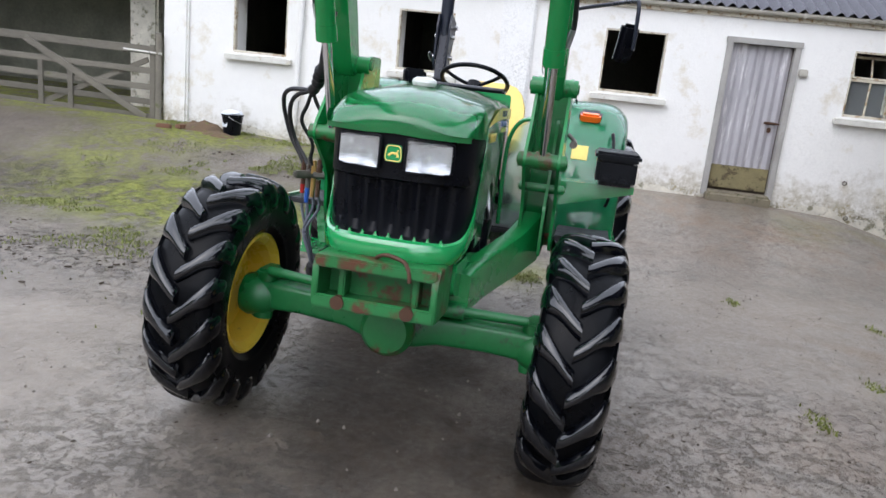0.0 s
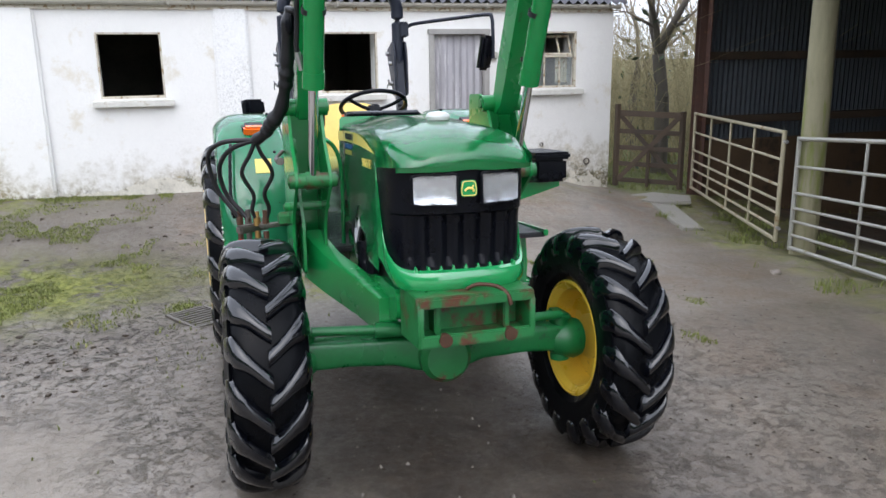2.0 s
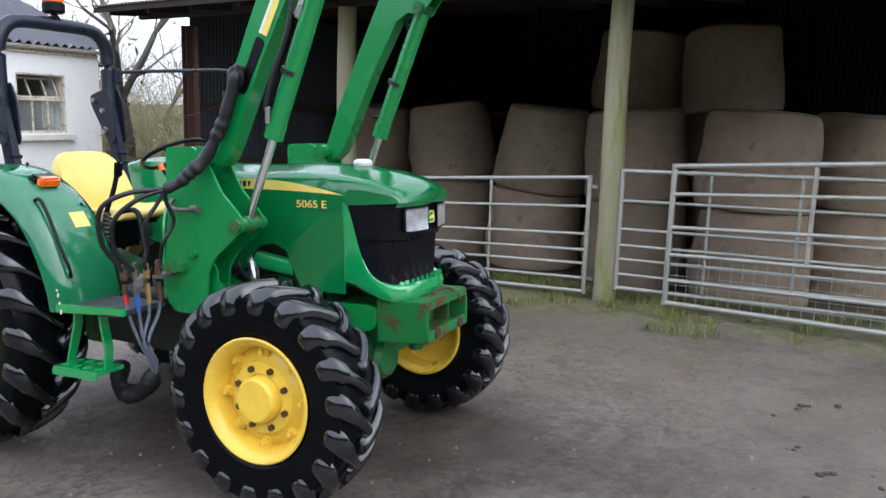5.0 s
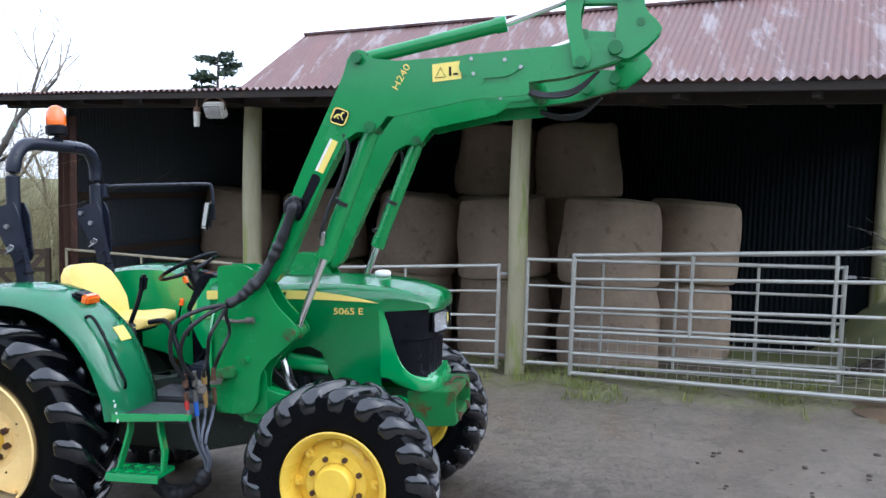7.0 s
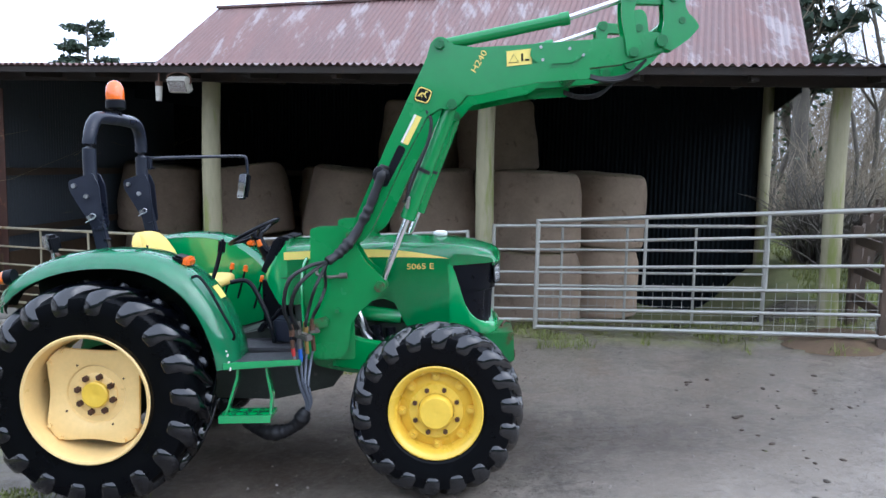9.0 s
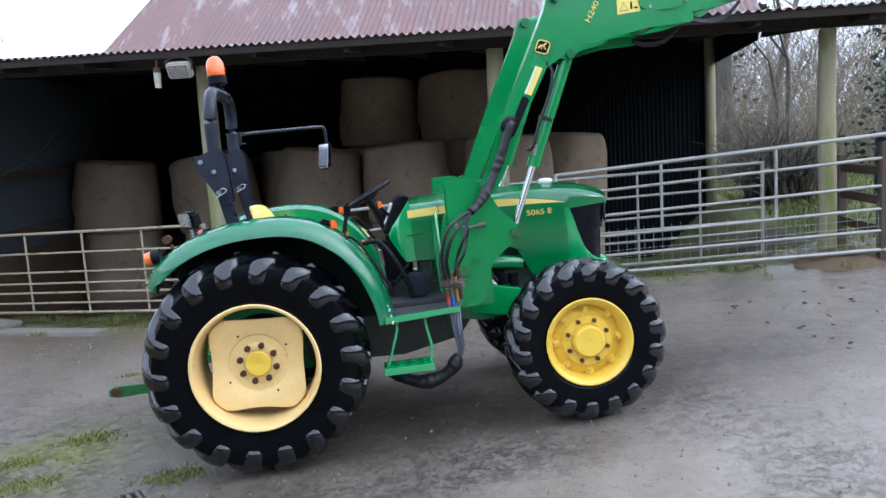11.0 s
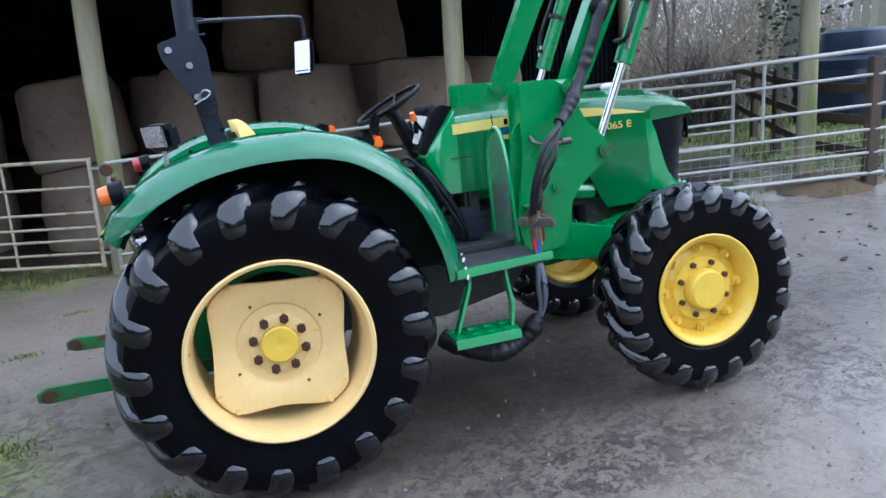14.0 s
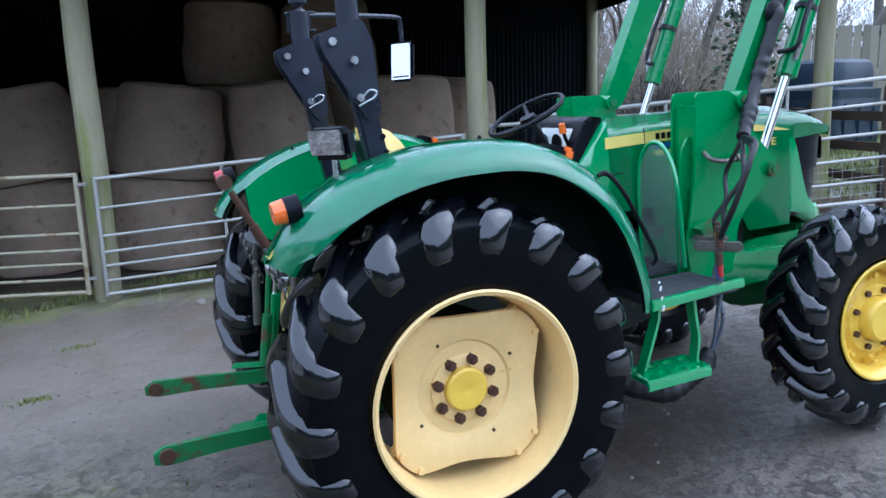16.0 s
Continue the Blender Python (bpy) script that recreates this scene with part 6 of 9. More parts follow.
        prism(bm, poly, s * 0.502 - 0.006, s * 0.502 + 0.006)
        P("fender_inner_panel", bm, M_green if s > 0 else M_arch, fender, "flat inner fender wall" if s > 0 else "inner fender wall coloured near black for shade")
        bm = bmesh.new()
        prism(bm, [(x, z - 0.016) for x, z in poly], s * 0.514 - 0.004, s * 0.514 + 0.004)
        P("fender_underside", bm, M_arch, fender, "wheel arch liner coloured near black for shade")
        # front indicator, grab handle, sticker, rear lamps
        bm = bmesh.new()
        box(bm, (0.545, s * 0.66, 1.485), (0.075, 0.13, 0.065), rot=(0, 20, 0), bev=0.014)
        P("indicator_body", bm, M_black, fender)
        bm = bmesh.new()
        box(bm, (0.592, s * 0.66, 1.478), (0.05, 0.118, 0.055), rot=(0, 20, 0), bev=0.012)
        P("indicator_lens", bm, M_orange, fender, "orange front indicator lens")
        bm = bmesh.new()
        pipe(bm, [(0.66, s * 0.80, 1.395), (0.70, s * 0.80, 1.40), (0.76, s * 0.81, 1.33), (0.845, s * 0.82, 1.17), (0.90, s * 0.82, 1.06), (0.89, s * 0.81, 1.02)], 0.009, 8)
        P("grab_handle", bm, M_black, fender, "black grab handle")
        bm = bmesh.new()
        box(bm, (0.762, s * 0.63, 1.285), (0.006, 0.09, 0.09), rot=(0, -33, 0))
        P("warning_sticker", bm, M_decal, fender, "small yellow sticker")
        for k, (yy, mm) in enumerate(((0.740, M_orange),)):
            bm = bmesh.new()
            rod(bm, (-0.45, s * yy, 1.42), (-0.500, s * yy, 1.413), 0.046, n=18)
            P("rear_lamp_body", bm, M_black, fender)
            bm = bmesh.new()
            rod(bm, (-0.500, s * yy, 1.413), (-0.54, s * yy, 1.408), 0.043, 0.037, n=18)
            P("rear_lamp_lens", bm, mm if s < 0 else M_red, fender, "round orange rear lamp lens" if s < 0 else "round red rear lamp lens")
        bm = bmesh.new()
        box(bm, (-0.555, s * 0.70, 1.275), (0.006, 0.05, 0.035), rot=(0, 40, 0))
        P("reflector_sticker", bm, M_decal, fender)
        for k in range(4):
            bm = bmesh.new()
            f = (6, 12, 18, 22)[k]
            x, z, _ = arc[f]
            bmesh.ops.create_icosphere(bm, subdivisions=1, radius=0.010, matrix=Matrix.Translation((x, s * 0.56, z + 0.022)))
            P("fender_rivet", bm, M_black, fender)
    # chip marks along the near fender's front edge
    for x, z, r0 in ((0.868, 0.965, 0.005), (0.874, 0.940, 0.009), (0.880, 0.900, 0.006), (0.886, 0.858, 0.010)):
        bm = bmesh.new()
        box(bm, (x, -0.877, z), (0.010, 0.008, r0 * 2.4), rot=(0, 14, 0), bev=0.003)
        P("paint_chip", bm, M_white, label="pale chip in the fender's edge")

    # ---------- seat ----------
    bm = bmesh.new()
    box(bm, (0.20, 0, 1.12), (0.34, 0.34, 0.18), bev=0.03)
    box(bm, (0.24, 0, 1.20), (0.44, 0.44, 0.05), bev=0.02)
    seat = P("seat_base", bm, M_black, label="black seat pan and suspension")
    bm = bmesh.new()
    rings = []
    for x, w, zt, zb in ((0.10, 0.20, 1.265, 1.22), (0.16, 0.235, 1.285, 1.215), (0.34, 0.245, 1.275, 1.21), (0.50, 0.24, 1.290, 1.215), (0.575, 0.215, 1.285, 1.225), (0.60, 0.18, 1.265, 1.24)):
        rings.append([(x, w * a, zb + (zt - zb) * b + (0.025 * abs(a) ** 3 if b > 0.5 else 0)) for a, b in ((-1, 0.1), (-1, 0.7), (-0.85, 1), (-0.4, 0.92), (0, 0.9), (0.4, 0.92), (0.85, 1), (1, 0.7), (1, 0.1), (0.6, 0), (-0.6, 0))])
    loft(bm, rings)
    P("seat_cushion", bm, M_seat, seat, "yellow vinyl seat cushion", 60)
    bm = bmesh.new()
    rings = []
    for z, w, x, th in ((1.22, 0.20, 0.125, 0.05), (1.28, 0.235, 0.10, 0.085), (1.38, 0.245, 0.07, 0.095), (1.48, 0.235, 0.035, 0.085), (1.56, 0.205, 0.010, 0.07), (1.605, 0.16, 0.0, 0.05), (1.622, 0.10, -0.005, 0.028)):
        rings.append([(x + (th if f else 0) + 0.03 * abs(a) ** 2.5, w * a, z) for a, f in ((-1, 0), (-1, 1), (-0.6, 1), (0, 1), (0.6, 1), (1, 1), (1, 0), (0.5, 0), (-0.5, 0))])
    loft(bm, rings)
    P("seat_back", bm, M_seat, seat, "yellow vinyl backrest", 60)
    bm = bmesh.new()
    rings = []
    for z, w, x in ((1.20, 0.17, 0.07), (1.36, 0.21, 0.035), (1.50, 0.19, -0.005), (1.57, 0.14, -0.02)):
        rings.append([(x + 0.03 * abs(a) ** 2, w * a, z) for a in (-1, -0.5, 0, 0.5, 1)] + [(x + 0.04 + 0.03 * abs(a) ** 2, w * a, z) for a in (1, 0.5, 0, -0.5, -1)])
    loft(bm, rings)
    P("seat_shell", bm, M_black, seat, "black plastic seat shell")

    # ---------- roll bar ----------
    HINGE = 1.87
    bm = bmesh.new()
    W = 0.385
    pts = [(-0.12, -W, HINGE - 0.05), (-0.115, -W, 2.15), (-0.105, -W + 0.01, 2.28), (-0.10, -W + 0.06, 2.36), (-0.10, -W + 0.15, 2.395), (-0.10, 0, 2.40), (-0.10, W - 0.15, 2.395), (-0.10, W - 0.06, 2.36), (-0.105, W - 0.01, 2.28), (-0.115, W, 2.15), (-0.12, W, HINGE - 0.05)]
    pipe(bm, pts, 0.042, 10, 5)
    rops = P("roll_bar_hoop", bm, M_navy, label="dark blue-black folding roll bar hoop", sharp=50)
    for s in (-1, 1):
        bm = bmesh.new()
        prism(bm, [(-0.165, 1.92), (-0.085, 1.92), (0.045, 1.18), (-0.04, 1.18)], s * W - 0.030, s * W + 0.030, 0.008)
        P("roll_bar_post", bm, M_navy, rops)
        for off in (-0.048, 0.036):
            bm = bmesh.new()
            prism(bm, round_poly([(-0.245, 1.985), (-0.08, 2.035), (-0.045, 1.95), (-0.035, 1.68), (-0.09, 1.66), (-0.235, 1.92)], 0.02), s * W + off, s * W + off + 0.012, 0.003)
            P("hinge_plate", bm, M_navy, rops, "dark folding hinge plate")
        for x, z in ((-0.20, 1.955), (-0.125, 1.885), (-0.115, 1.75)):
            bm = bmesh.new()
            rod(bm, (x, s * W - 0.068, z), (x, s * W + 0.068, z), 0.015, n=8)
            P("hinge_bolt", bm, M_steel, rops, "bright hinge bolt")
        bm = bmesh.new()
        pipe(bm, [(-0.11, s * W - 0.07, 1.75), (-0.085, s * W - 0.085, 1.775), (-0.06, s * W - 0.085, 1.765), (-0.075, s * W - 0.085, 1.745), (-0.10, s * W - 0.085, 1.735), (-0.13, s * W - 0.08, 1.72)], 0.004, 6)
        P("lynch_pin", bm, M_steel, rops)
        for z in (1.60, 1.54):
            bm = bmesh.new()
            rod(bm, (-0.035 + (1.6 - z) * 0.15, s * W - 0.034, z), (-0.035 + (1.6 - z) * 0.15, s * W + 0.034, z), 0.012, n=8)
            P("post_bolt", bm, M_black, rops)
        bm = bmesh.new()
        box(bm, (0.02, s * 0.44, 1.12), (0.14, 0.12, 0.16), bev=0.015)
        P("post_foot", bm, M_engine, rops)
    bm = bmesh.new()
    rod(bm, (-0.10, 0, 2.40), (-0.10, 0, 2.475), 0.018)
    box(bm, (-0.10, 0, 2.43), (0.07, 0.05, 0.05), bev=0.01)
    lathe_b = bmesh.new()
    lathe(lathe_b, [(0, 0.001), (0, 0.052), (0.012, 0.066), (0.06, 0.066), (0.068, 0.058), (0.068, 0.001)], 28)
    moved(lathe_b, pose(-0.10, 0, 2.465, 90, 0, 0))
    beacon = P("beacon_base", bm, M_black)
    P("beacon_foot", lathe_b, M_black, beacon)
    bm = bmesh.new()
    lathe(bm, [(0, 0.060), (0.04, 0.062), (0.085, 0.056), (0.115, 0.040), (0.128, 0.018), (0.131, 0.001)], 28)
    P("beacon_lens", moved(bm, pose(-0.10, 0, 2.533, 90, 0, 0)), M_orange, beacon, "orange warning beacon dome")
    # mirror on a long arm from the left post
    bm = bmesh.new()
    pipe(bm, [(-0.09, 0.42, 2.10), (-0.08, 0.46, 2.135), (0.0, 0.51, 2.145), (0.30, 0.69, 2.15), (0.50, 0.81, 2.15), (0.535, 0.83, 2.13), (0.54, 0.835, 2.05), (0.54, 0.835, 1.88)], 0.012, 8, 5)
    mir = P("mirror_arm", bm, M_navy, label="thin dark mirror arm")
    bm = bmesh.new()
    box(bm, (-0.11, 0.42, 2.11), (0.10, 0.06, 0.10), bev=0.008)
    for z in (2.07, 2.15):
        rod(bm, (-0.17, 0.42, z), (-0.03, 0.42, z), 0.006, n=6)
    P("mirror_clamp", bm, M_navy, mir)
    bm = bmesh.new()
    box(bm, (0.52, 0.795, 1.915), (0.045, 0.135, 0.215), rot=(0, 12, 44), bev=0.02)
    P("mirror_shell", bm, M_black, mir, "black rounded mirror housing")
    bm = bmesh.new()
    box(bm, (0.5045, 0.7800, 1.917), (0.006, 0.112, 0.190), rot=(0, 10.5, 44), bev=0.002)
    P("mirror_glass", bm, M_mirror, mir, "mirror glass")

    # ---------- steering, dash ----------
    c, tilt = Vector((0.815, 0.0, 1.605)), 26
    M = pose(*c, 0, -tilt, 0)
    bm = bmesh.new()
    pipe(bm, [(0.185 * math.cos(a), 0.185 * math.sin(a), 0) for a in [math.tau * k / 36 for k in range(36)]], 0.0125, 8, closed=True, straight=True)
    wheel = P("steering_wheel", moved(bm, M), M_black, label="black steering wheel", sharp=60)
    for k in range(3):
        bm = bmesh.new()
        a = radians(60 + 120 * k)
        pipe(bm, [(0.03 * math.cos(a), 0.03 * math.sin(a), -0.03), (0.10 * math.cos(a), 0.10 * math.sin(a), -0.022), (0.18 * math.cos(a), 0.18 * math.sin(a), 0)], 0.010, 8)
        P("wheel_spoke", moved(bm, M), M_black, wheel)
    bm = bmesh.new()
    rod(bm, (0, 0, -0.05), (0, 0, -0.008), 0.045, 0.038, n=20)
    P("wheel_hub", moved(bm, M), M_black, wheel)
    bm = bmesh.new()
    rod(bm, tuple(M @ Vector((0, 0, -0.04))), (0.95, 0, 1.33), 0.032, 0.045)
    P("steering_column", bm, M_black)
    bm = bmesh.new()
    loft(bm, [[(x, -w, zb), (x, -w * 1.02, (zb + zt) / 2), (x, -w * 0.985, zt - 0.012), (x, -w * 0.94, zt), (x, w * 0.94, zt), (x, w * 0.985, zt - 0.012), (x, w * 1.02, (zb + zt) / 2), (x, w, zb)] for x, w, zb, zt in ((0.935, 0.205, 1.305, 1.345), (0.960, 0.225, 1.255, 1.380), (1.00, 0.240, 1.18, 1.43), (1.035, 0.246, 1.13, 1.475), (1.094, 0.2485, 1.13, 1.552))])
    P("dash_cowl", bm, M_green, label="green cowl behind the bonnet", sharp=40)
    bm = bmesh.new()
    prism(bm, round_poly([(0.900, 1.355), (1.000, 1.560), (1.035, 1.582), (1.105, 1.568), (0.945, 1.330)], 0.015, 2), -0.205, 0.205, 0.012)
    dash = P("dash_panel", bm, M_black, label="black instrument panel behind the steering wheel")
    bm = bmesh.new()
    box(bm, (0.9475, 0, 1.4615), (0.010, 0.27, 0.15), rot=(0, 26, 0), bev=0.003)
    P("dash_face", bm, M_white, dash, "pale instrument face")
    for y in (-0.06, 0.06):
        bm = bmesh.new()
        lathe(bm, [(0, 0.001), (0, 0.042), (0.006, 0.044), (0.008, 0.036), (0.004, 0.001)], 20)
        P("dial", moved(bm, pose(0.940, y, 1.464, 0, 26, 90)), M_black, dash)
    bm = bmesh.new()
    pipe(bm, [(0.95, -0.14, 1.46), (0.915, -0.17, 1.50), (0.900, -0.18, 1.54)], 0.009, 8)
    P("hand_lever", bm, M_black, dash)
    bm = bmesh.new()
    rod(bm, (0.902, -0.178, 1.52), (0.892, -0.185, 1.56), 0.018, 0.014)
    P("lever_knob", bm, M_orange, dash, "orange lever knob")
    bm = bmesh.new()
    box(bm, (1.16, 0, 1.01), (0.08, 0.42, 0.26), bev=0.02)
    P("bulkhead", bm, M_engine, label="dark bulkhead below the cowl")
    bm = bmesh.new()
    box(bm, (1.08, -0.33, 0.985), (0.12, 0.14, 0.15), rot=(0, 6, 0), bev=0.012)
    P("valve_box", bm, M_navy, label="dark box on the platform")
    bm = bmesh.new()
    box(bm, (0.98, 0, 1.10), (0.20, 0.26, 0.42), bev=0.03)
    P("pedal_tower", bm, M_black)
    for s, x in ((-1, 0.94), (1, 0.94)):
        bm = bmesh.new()
        pipe(bm, [(1.05, s * 0.22, 1.12), (0.98, s * 0.24, 1.04), (0.93, s * 0.25, 0.98)], 0.012, 6)
        box(bm, (0.91, s * 0.25, 0.985), (0.03, 0.09, 0.07), rot=(0, 35, 0), bev=0.008)
        P("pedal", bm, M_black)
    # levers beside the seat
    bm = bmesh.new()
    pipe(bm, [(0.60, -0.34, 1.02), (0.60, -0.33, 1.25), (0.64, -0.30, 1.40), (0.665, -0.285, 1.50)], 0.014, 8)
    joy = P("loader_joystick", bm, M_black, label="black loader joystick with a rubber boot")
    bm = bmesh.new()
    box(bm, (0.675, -0.282, 1.53), (0.045, 0.045, 0.10), rot=(0, 10, 0), bev=0.014)
    P("joystick_grip", bm, M_black, joy)
    bm = bmesh.new()
    for k in range(7):
        rod(bm, (0.60 + 0.004 * k, -0.336, 1.13 + 0.024 * k), (0.602 + 0.004 * k, -0.335, 1.145 + 0.024 * k), 0.048 - 0.004 * k, 0.040 - 0.004 * k)
    P("joystick_boot", bm, M_hose, joy)
    for s, x, z, mm in ((1, 0.62, 1.30, M_orange), (1, 0.52, 1.32, M_orange), (-1, 0.48, 1.33, M_black), (1, 0.74, 1.22, M_orange)):
        bm = bmesh.new()
        pipe(bm, [(x - 0.08, s * 0.42, z - 0.22), (x - 0.03, s * 0.40, z - 0.08), (x, s * 0.385, z)], 0.008, 6)
        lever = P("side_lever", bm, M_black)
        bm = bmesh.new()
        rod(bm, (x - 0.004, s * 0.387, z - 0.014), (x + 0.006, s * 0.383, z + 0.028), 0.018, 0.014)
        P("lever_knob", bm, mm, lever)
    bm = bmesh.new()
    pipe(bm, [(0.74, -0.34, 1.30), (0.86, -0.34, 1.30), (0.96, -0.40, 1.16), (1.02, -0.44, 1.02), (1.04, -0.45, 0.92)], 0.015, 8)
    P("hand_rail", bm, M_black, label="black bent hand rail")
    # work lamp
    bm = bmesh.new()
    box(bm, (-0.28, -0.60, 1.605), (0.075, 0.165, 0.110), rot=(0, -8, 38), bev=0.02)
    wl_ = P("work_lamp", bm, M_black, label="black rectangular rear work lamp")
    bm = bmesh.new()
    box(bm, (-0.310, -0.6235, 1.6105), (0.010, 0.140, 0.086), rot=(0, -8, 38), bev=0.003)
    P("work_lamp_glass", bm, M_lens, wl_, "ribbed clear lamp glass")
    bm = bmesh.new()
    rod(bm, (-0.28, -0.60, 1.46), (-0.28, -0.60, 1.56), 0.010)
    P("work_lamp_stem", bm, M_steel, wl_)
    # clear side shields with green edges
    for s in (-1, 1):
        path = [(1.245, s * 0.275, 0.90), (1.240, s * 0.270, 1.22), (1.242, s * 0.285, 1.36), (1.25, s * 0.335, 1.435), (1.255, s * 0.41, 1.440), (1.25, s * 0.49, 1.37), (1.25, s * 0.535, 1.22), (1.262, s * 0.555, 0.90)]
        smooth_path = curve_points(path, 5)
        bm = bmesh.new()
        pipe(bm, path, 0.011, 8, 5)
        fr = P("shield_edge", bm, M_green, label="green bent edge of the side shield", sharp=60)
        bm = bmesh.new()
        vs = [bm.verts.new(p) for p in smooth_path]
        bm.faces.new(vs)
        bmesh.ops.solidify(bm, geom=list(bm.faces), thickness=0.004)
        pane = P("shield_pane", bm, M_perspex, fr, "scratched clear plastic shield")
        pane.visible_shadow = False
    # tool box on the left of the loader mast
    bm = bmesh.new()
    box(bm, (1.28, 0.82, 1.25), (0.34, 0.19, 0.13), bev=0.02)
    tb = P("tool_box", bm, M_black, label="black plastic tool box on a green bracket")
    bm = bmesh.new()
    box(bm, (1.28, 0.82, 1.325), (0.37, 0.215, 0.04), bev=0.012)
    P("tool_box_lid", bm, M_black, tb)
    bm = bmesh.new()
    prism(bm, [(0.50, 1.10), (0.56, 1.05), (0.92, 1.15), (0.92, 1.185), (0.55, 1.17)], 1.16, 1.34, 0.006, axis="x")
    P("tool_box_bracket", bm, M_green, tb)

    # ---------- rear linkage ----------
    for s in (-1, 1):
        bm = bmesh.new()
        prism(bm, [(-0.10, 0.46), (-0.10, 0.53), (-0.55, 0.535), (-0.80, 0.555), (-0.98, 0.565), (-1.02, 0.545), (-1.02, 0.505), (-0.97, 0.49), (-0.78, 0.49), (-0.55, 0.475)], -0.013, 0.013, 0.004)
        m = pose(0, s * 0.27, 0, 0, 0, -s * 6.5)
        arm = P("lower_link", moved(bm, m), M_green_worn, label="green lower link arm with a worn ball end")
        bm = bmesh.new()
        rod(bm, (-0.975, -0.028, 0.53), (-0.975, 0.028, 0.53), 0.030, n=16)
        P("link_ball", moved(bm, m), M_rusty, arm)
        bm = bmesh.new()
        prism(bm, [(-0.30, 0.55), (-0.62, 0.58), (-0.64, 0.555), (-0.32, 0.52)], 0.014, 0.026, 0.003)
        P("link_strap", moved(bm, m), M_green, arm)
        bm = bmesh.new()
        rod(bm, (-0.48, s * 0.32, 0.56), (-0.44, s * 0.30, 0.80), 0.024)
        rod(bm, (-0.44, s * 0.30, 0.80), (-0.40, s * 0.28, 1.08), 0.014)
        P("lift_rod", bm, M_green_worn, arm, "green lift rod")
        bm = bmesh.new()
        prism(bm, [(-0.20, 1.06), (-0.42, 1.10), (-0.44, 1.06), (-0.22, 1.00)], s * 0.26, s * 0.29, 0.006)
        P("lift_arm", bm, M_green_worn, arm)
    bm = bmesh.new()
    rod(bm, (-0.38, -0.02, 1.02), (-0.57, -0.02, 1.42), 0.014)
    rod(bm, (-0.41, -0.02, 1.08), (-0.50, -0.02, 1.27), 0.021)
    rod(bm, (-0.59, -0.045, 1.46), (-0.59, 0.005, 1.46), 0.030)
    P("top_link", bm, M_rusty, label="rusty top link folded upright")
    bm = bmesh.new()
    box(bm, (-0.45, 0, 0.40), (0.50, 0.07, 0.035), bev=0.006)
    box(bm, (-0.36, 0, 0.50), (0.05, 0.22, 0.20), bev=0.01)
    P("drawbar", bm, M_green_worn)
    for k, (y, z, mm) in enumerate(((-0.12, 1.10, M_brass), (-0.06, 1.12, M_steel), (0.06, 1.12, M_brass), (-0.18, 1.05, M_steel))):
        bm = bmesh.new()
        rod(bm, (-0.34, y, z), (-0.43, y, z), 0.020, n=10)
        rod(bm, (-0.43, y, z), (-0.455, y, z), 0.026, n=10)
        P("rear_coupling", bm, mm)
    for s in (-1, 1):
        # lift ram, turnbuckle and check chain beside each wheel
        bm = bmesh.new()
        rod(bm, (-0.43, s * 0.40, 0.60), (-0.38, s * 0.37, 0.88), 0.030)
        ram = P("lift_ram", bm, M_green, label="green assist ram beside the lift rod")
        bm = bmesh.new()
        rod(bm, (-0.38, s * 0.37, 0.88), (-0.35, s * 0.35, 1.10), 0.014)
        P("ram_rod", bm, M_chrome, ram)
        bm = bmesh.new()
        rod(bm, (-0.47, s * 0.45, 0.72), (-0.45, s * 0.44, 0.96), 0.019)
        rod(bm, (-0.45, s * 0.44, 0.96), (-0.44, s * 0.43, 1.12), 0.011)
        P("levelling_screw", bm, M_dirty_steel, ram, "worn steel levelling screw")
        for k in range(7):
            bm = bmesh.new()
            c = Vector((-0.50 + 0.012 * k, s * (0.36 + 0.012 * k), 1.16 - 0.036 * k))
            pipe(bm, [c + Vector((0.010 * math.cos(q), 0.012 * math.cos(q) * (k % 2), 0.024 * math.sin(q))) + Vector((0, 0.010 * math.cos(q) * ((k + 1) % 2), 0)) for q in [math.tau * i / 10 for i in range(10)]], 0.0045, 5, closed=True, straight=True)
            P("chain_link", bm, M_dirty_steel, ram)
    bm = bmesh.new()
    box(bm, (-0.36, -0.26, 1.16), (0.10, 0.16, 0.12), bev=0.012)
    valve = P("remote_valve", bm, M_dirty_steel, label="oily remote valve block with hose couplers")
    for k in range(4):
        bm = bmesh.new()
        y, z = -0.21 - 0.055 * (k // 2) * 2, 1.13 + 0.06 * (k % 2)
        rod(bm, (-0.41, y, z), (-0.47, y - 0.01, z - 0.005), 0.019, n=10)
        rod(bm, (-0.47, y - 0.01, z - 0.005), (-0.50, y - 0.012, z - 0.008), 0.023, n=10)
        P("remote_coupler", bm, (M_steel, M_black, M_steel, M_black)[k], valve)
    bm = bmesh.new()
    pipe(bm, [(-0.40, -0.16, 1.02), (-0.45, -0.17, 0.9), (-0.42, -0.18, 0.74), (-0.36, -0.16, 0.66)], 0.010, 6)
    P("linkage_cable", bm, M_decal)

    # ---------- loader ----------
    mast = [(1.325, 1.655), (1.50, 1.655), (1.575, 1.60), (1.66, 1.44), (1.775, 1.325), (1.785, 1.265), (1.745, 1.235), (1.60, 1.12), (1.555, 1.05), (1.535, 0.90), (1.49, 0.84), (1.36, 0.83), (1.285, 0.87), (1.265, 1.0), (1.315, 1.30)]
    ARM_SHIFT = (0.028, 0, 0.022)
    lift_a, lift_b, barrel = (1.745, 1.285), (2.215, 2.378), (1.925, 1.705)
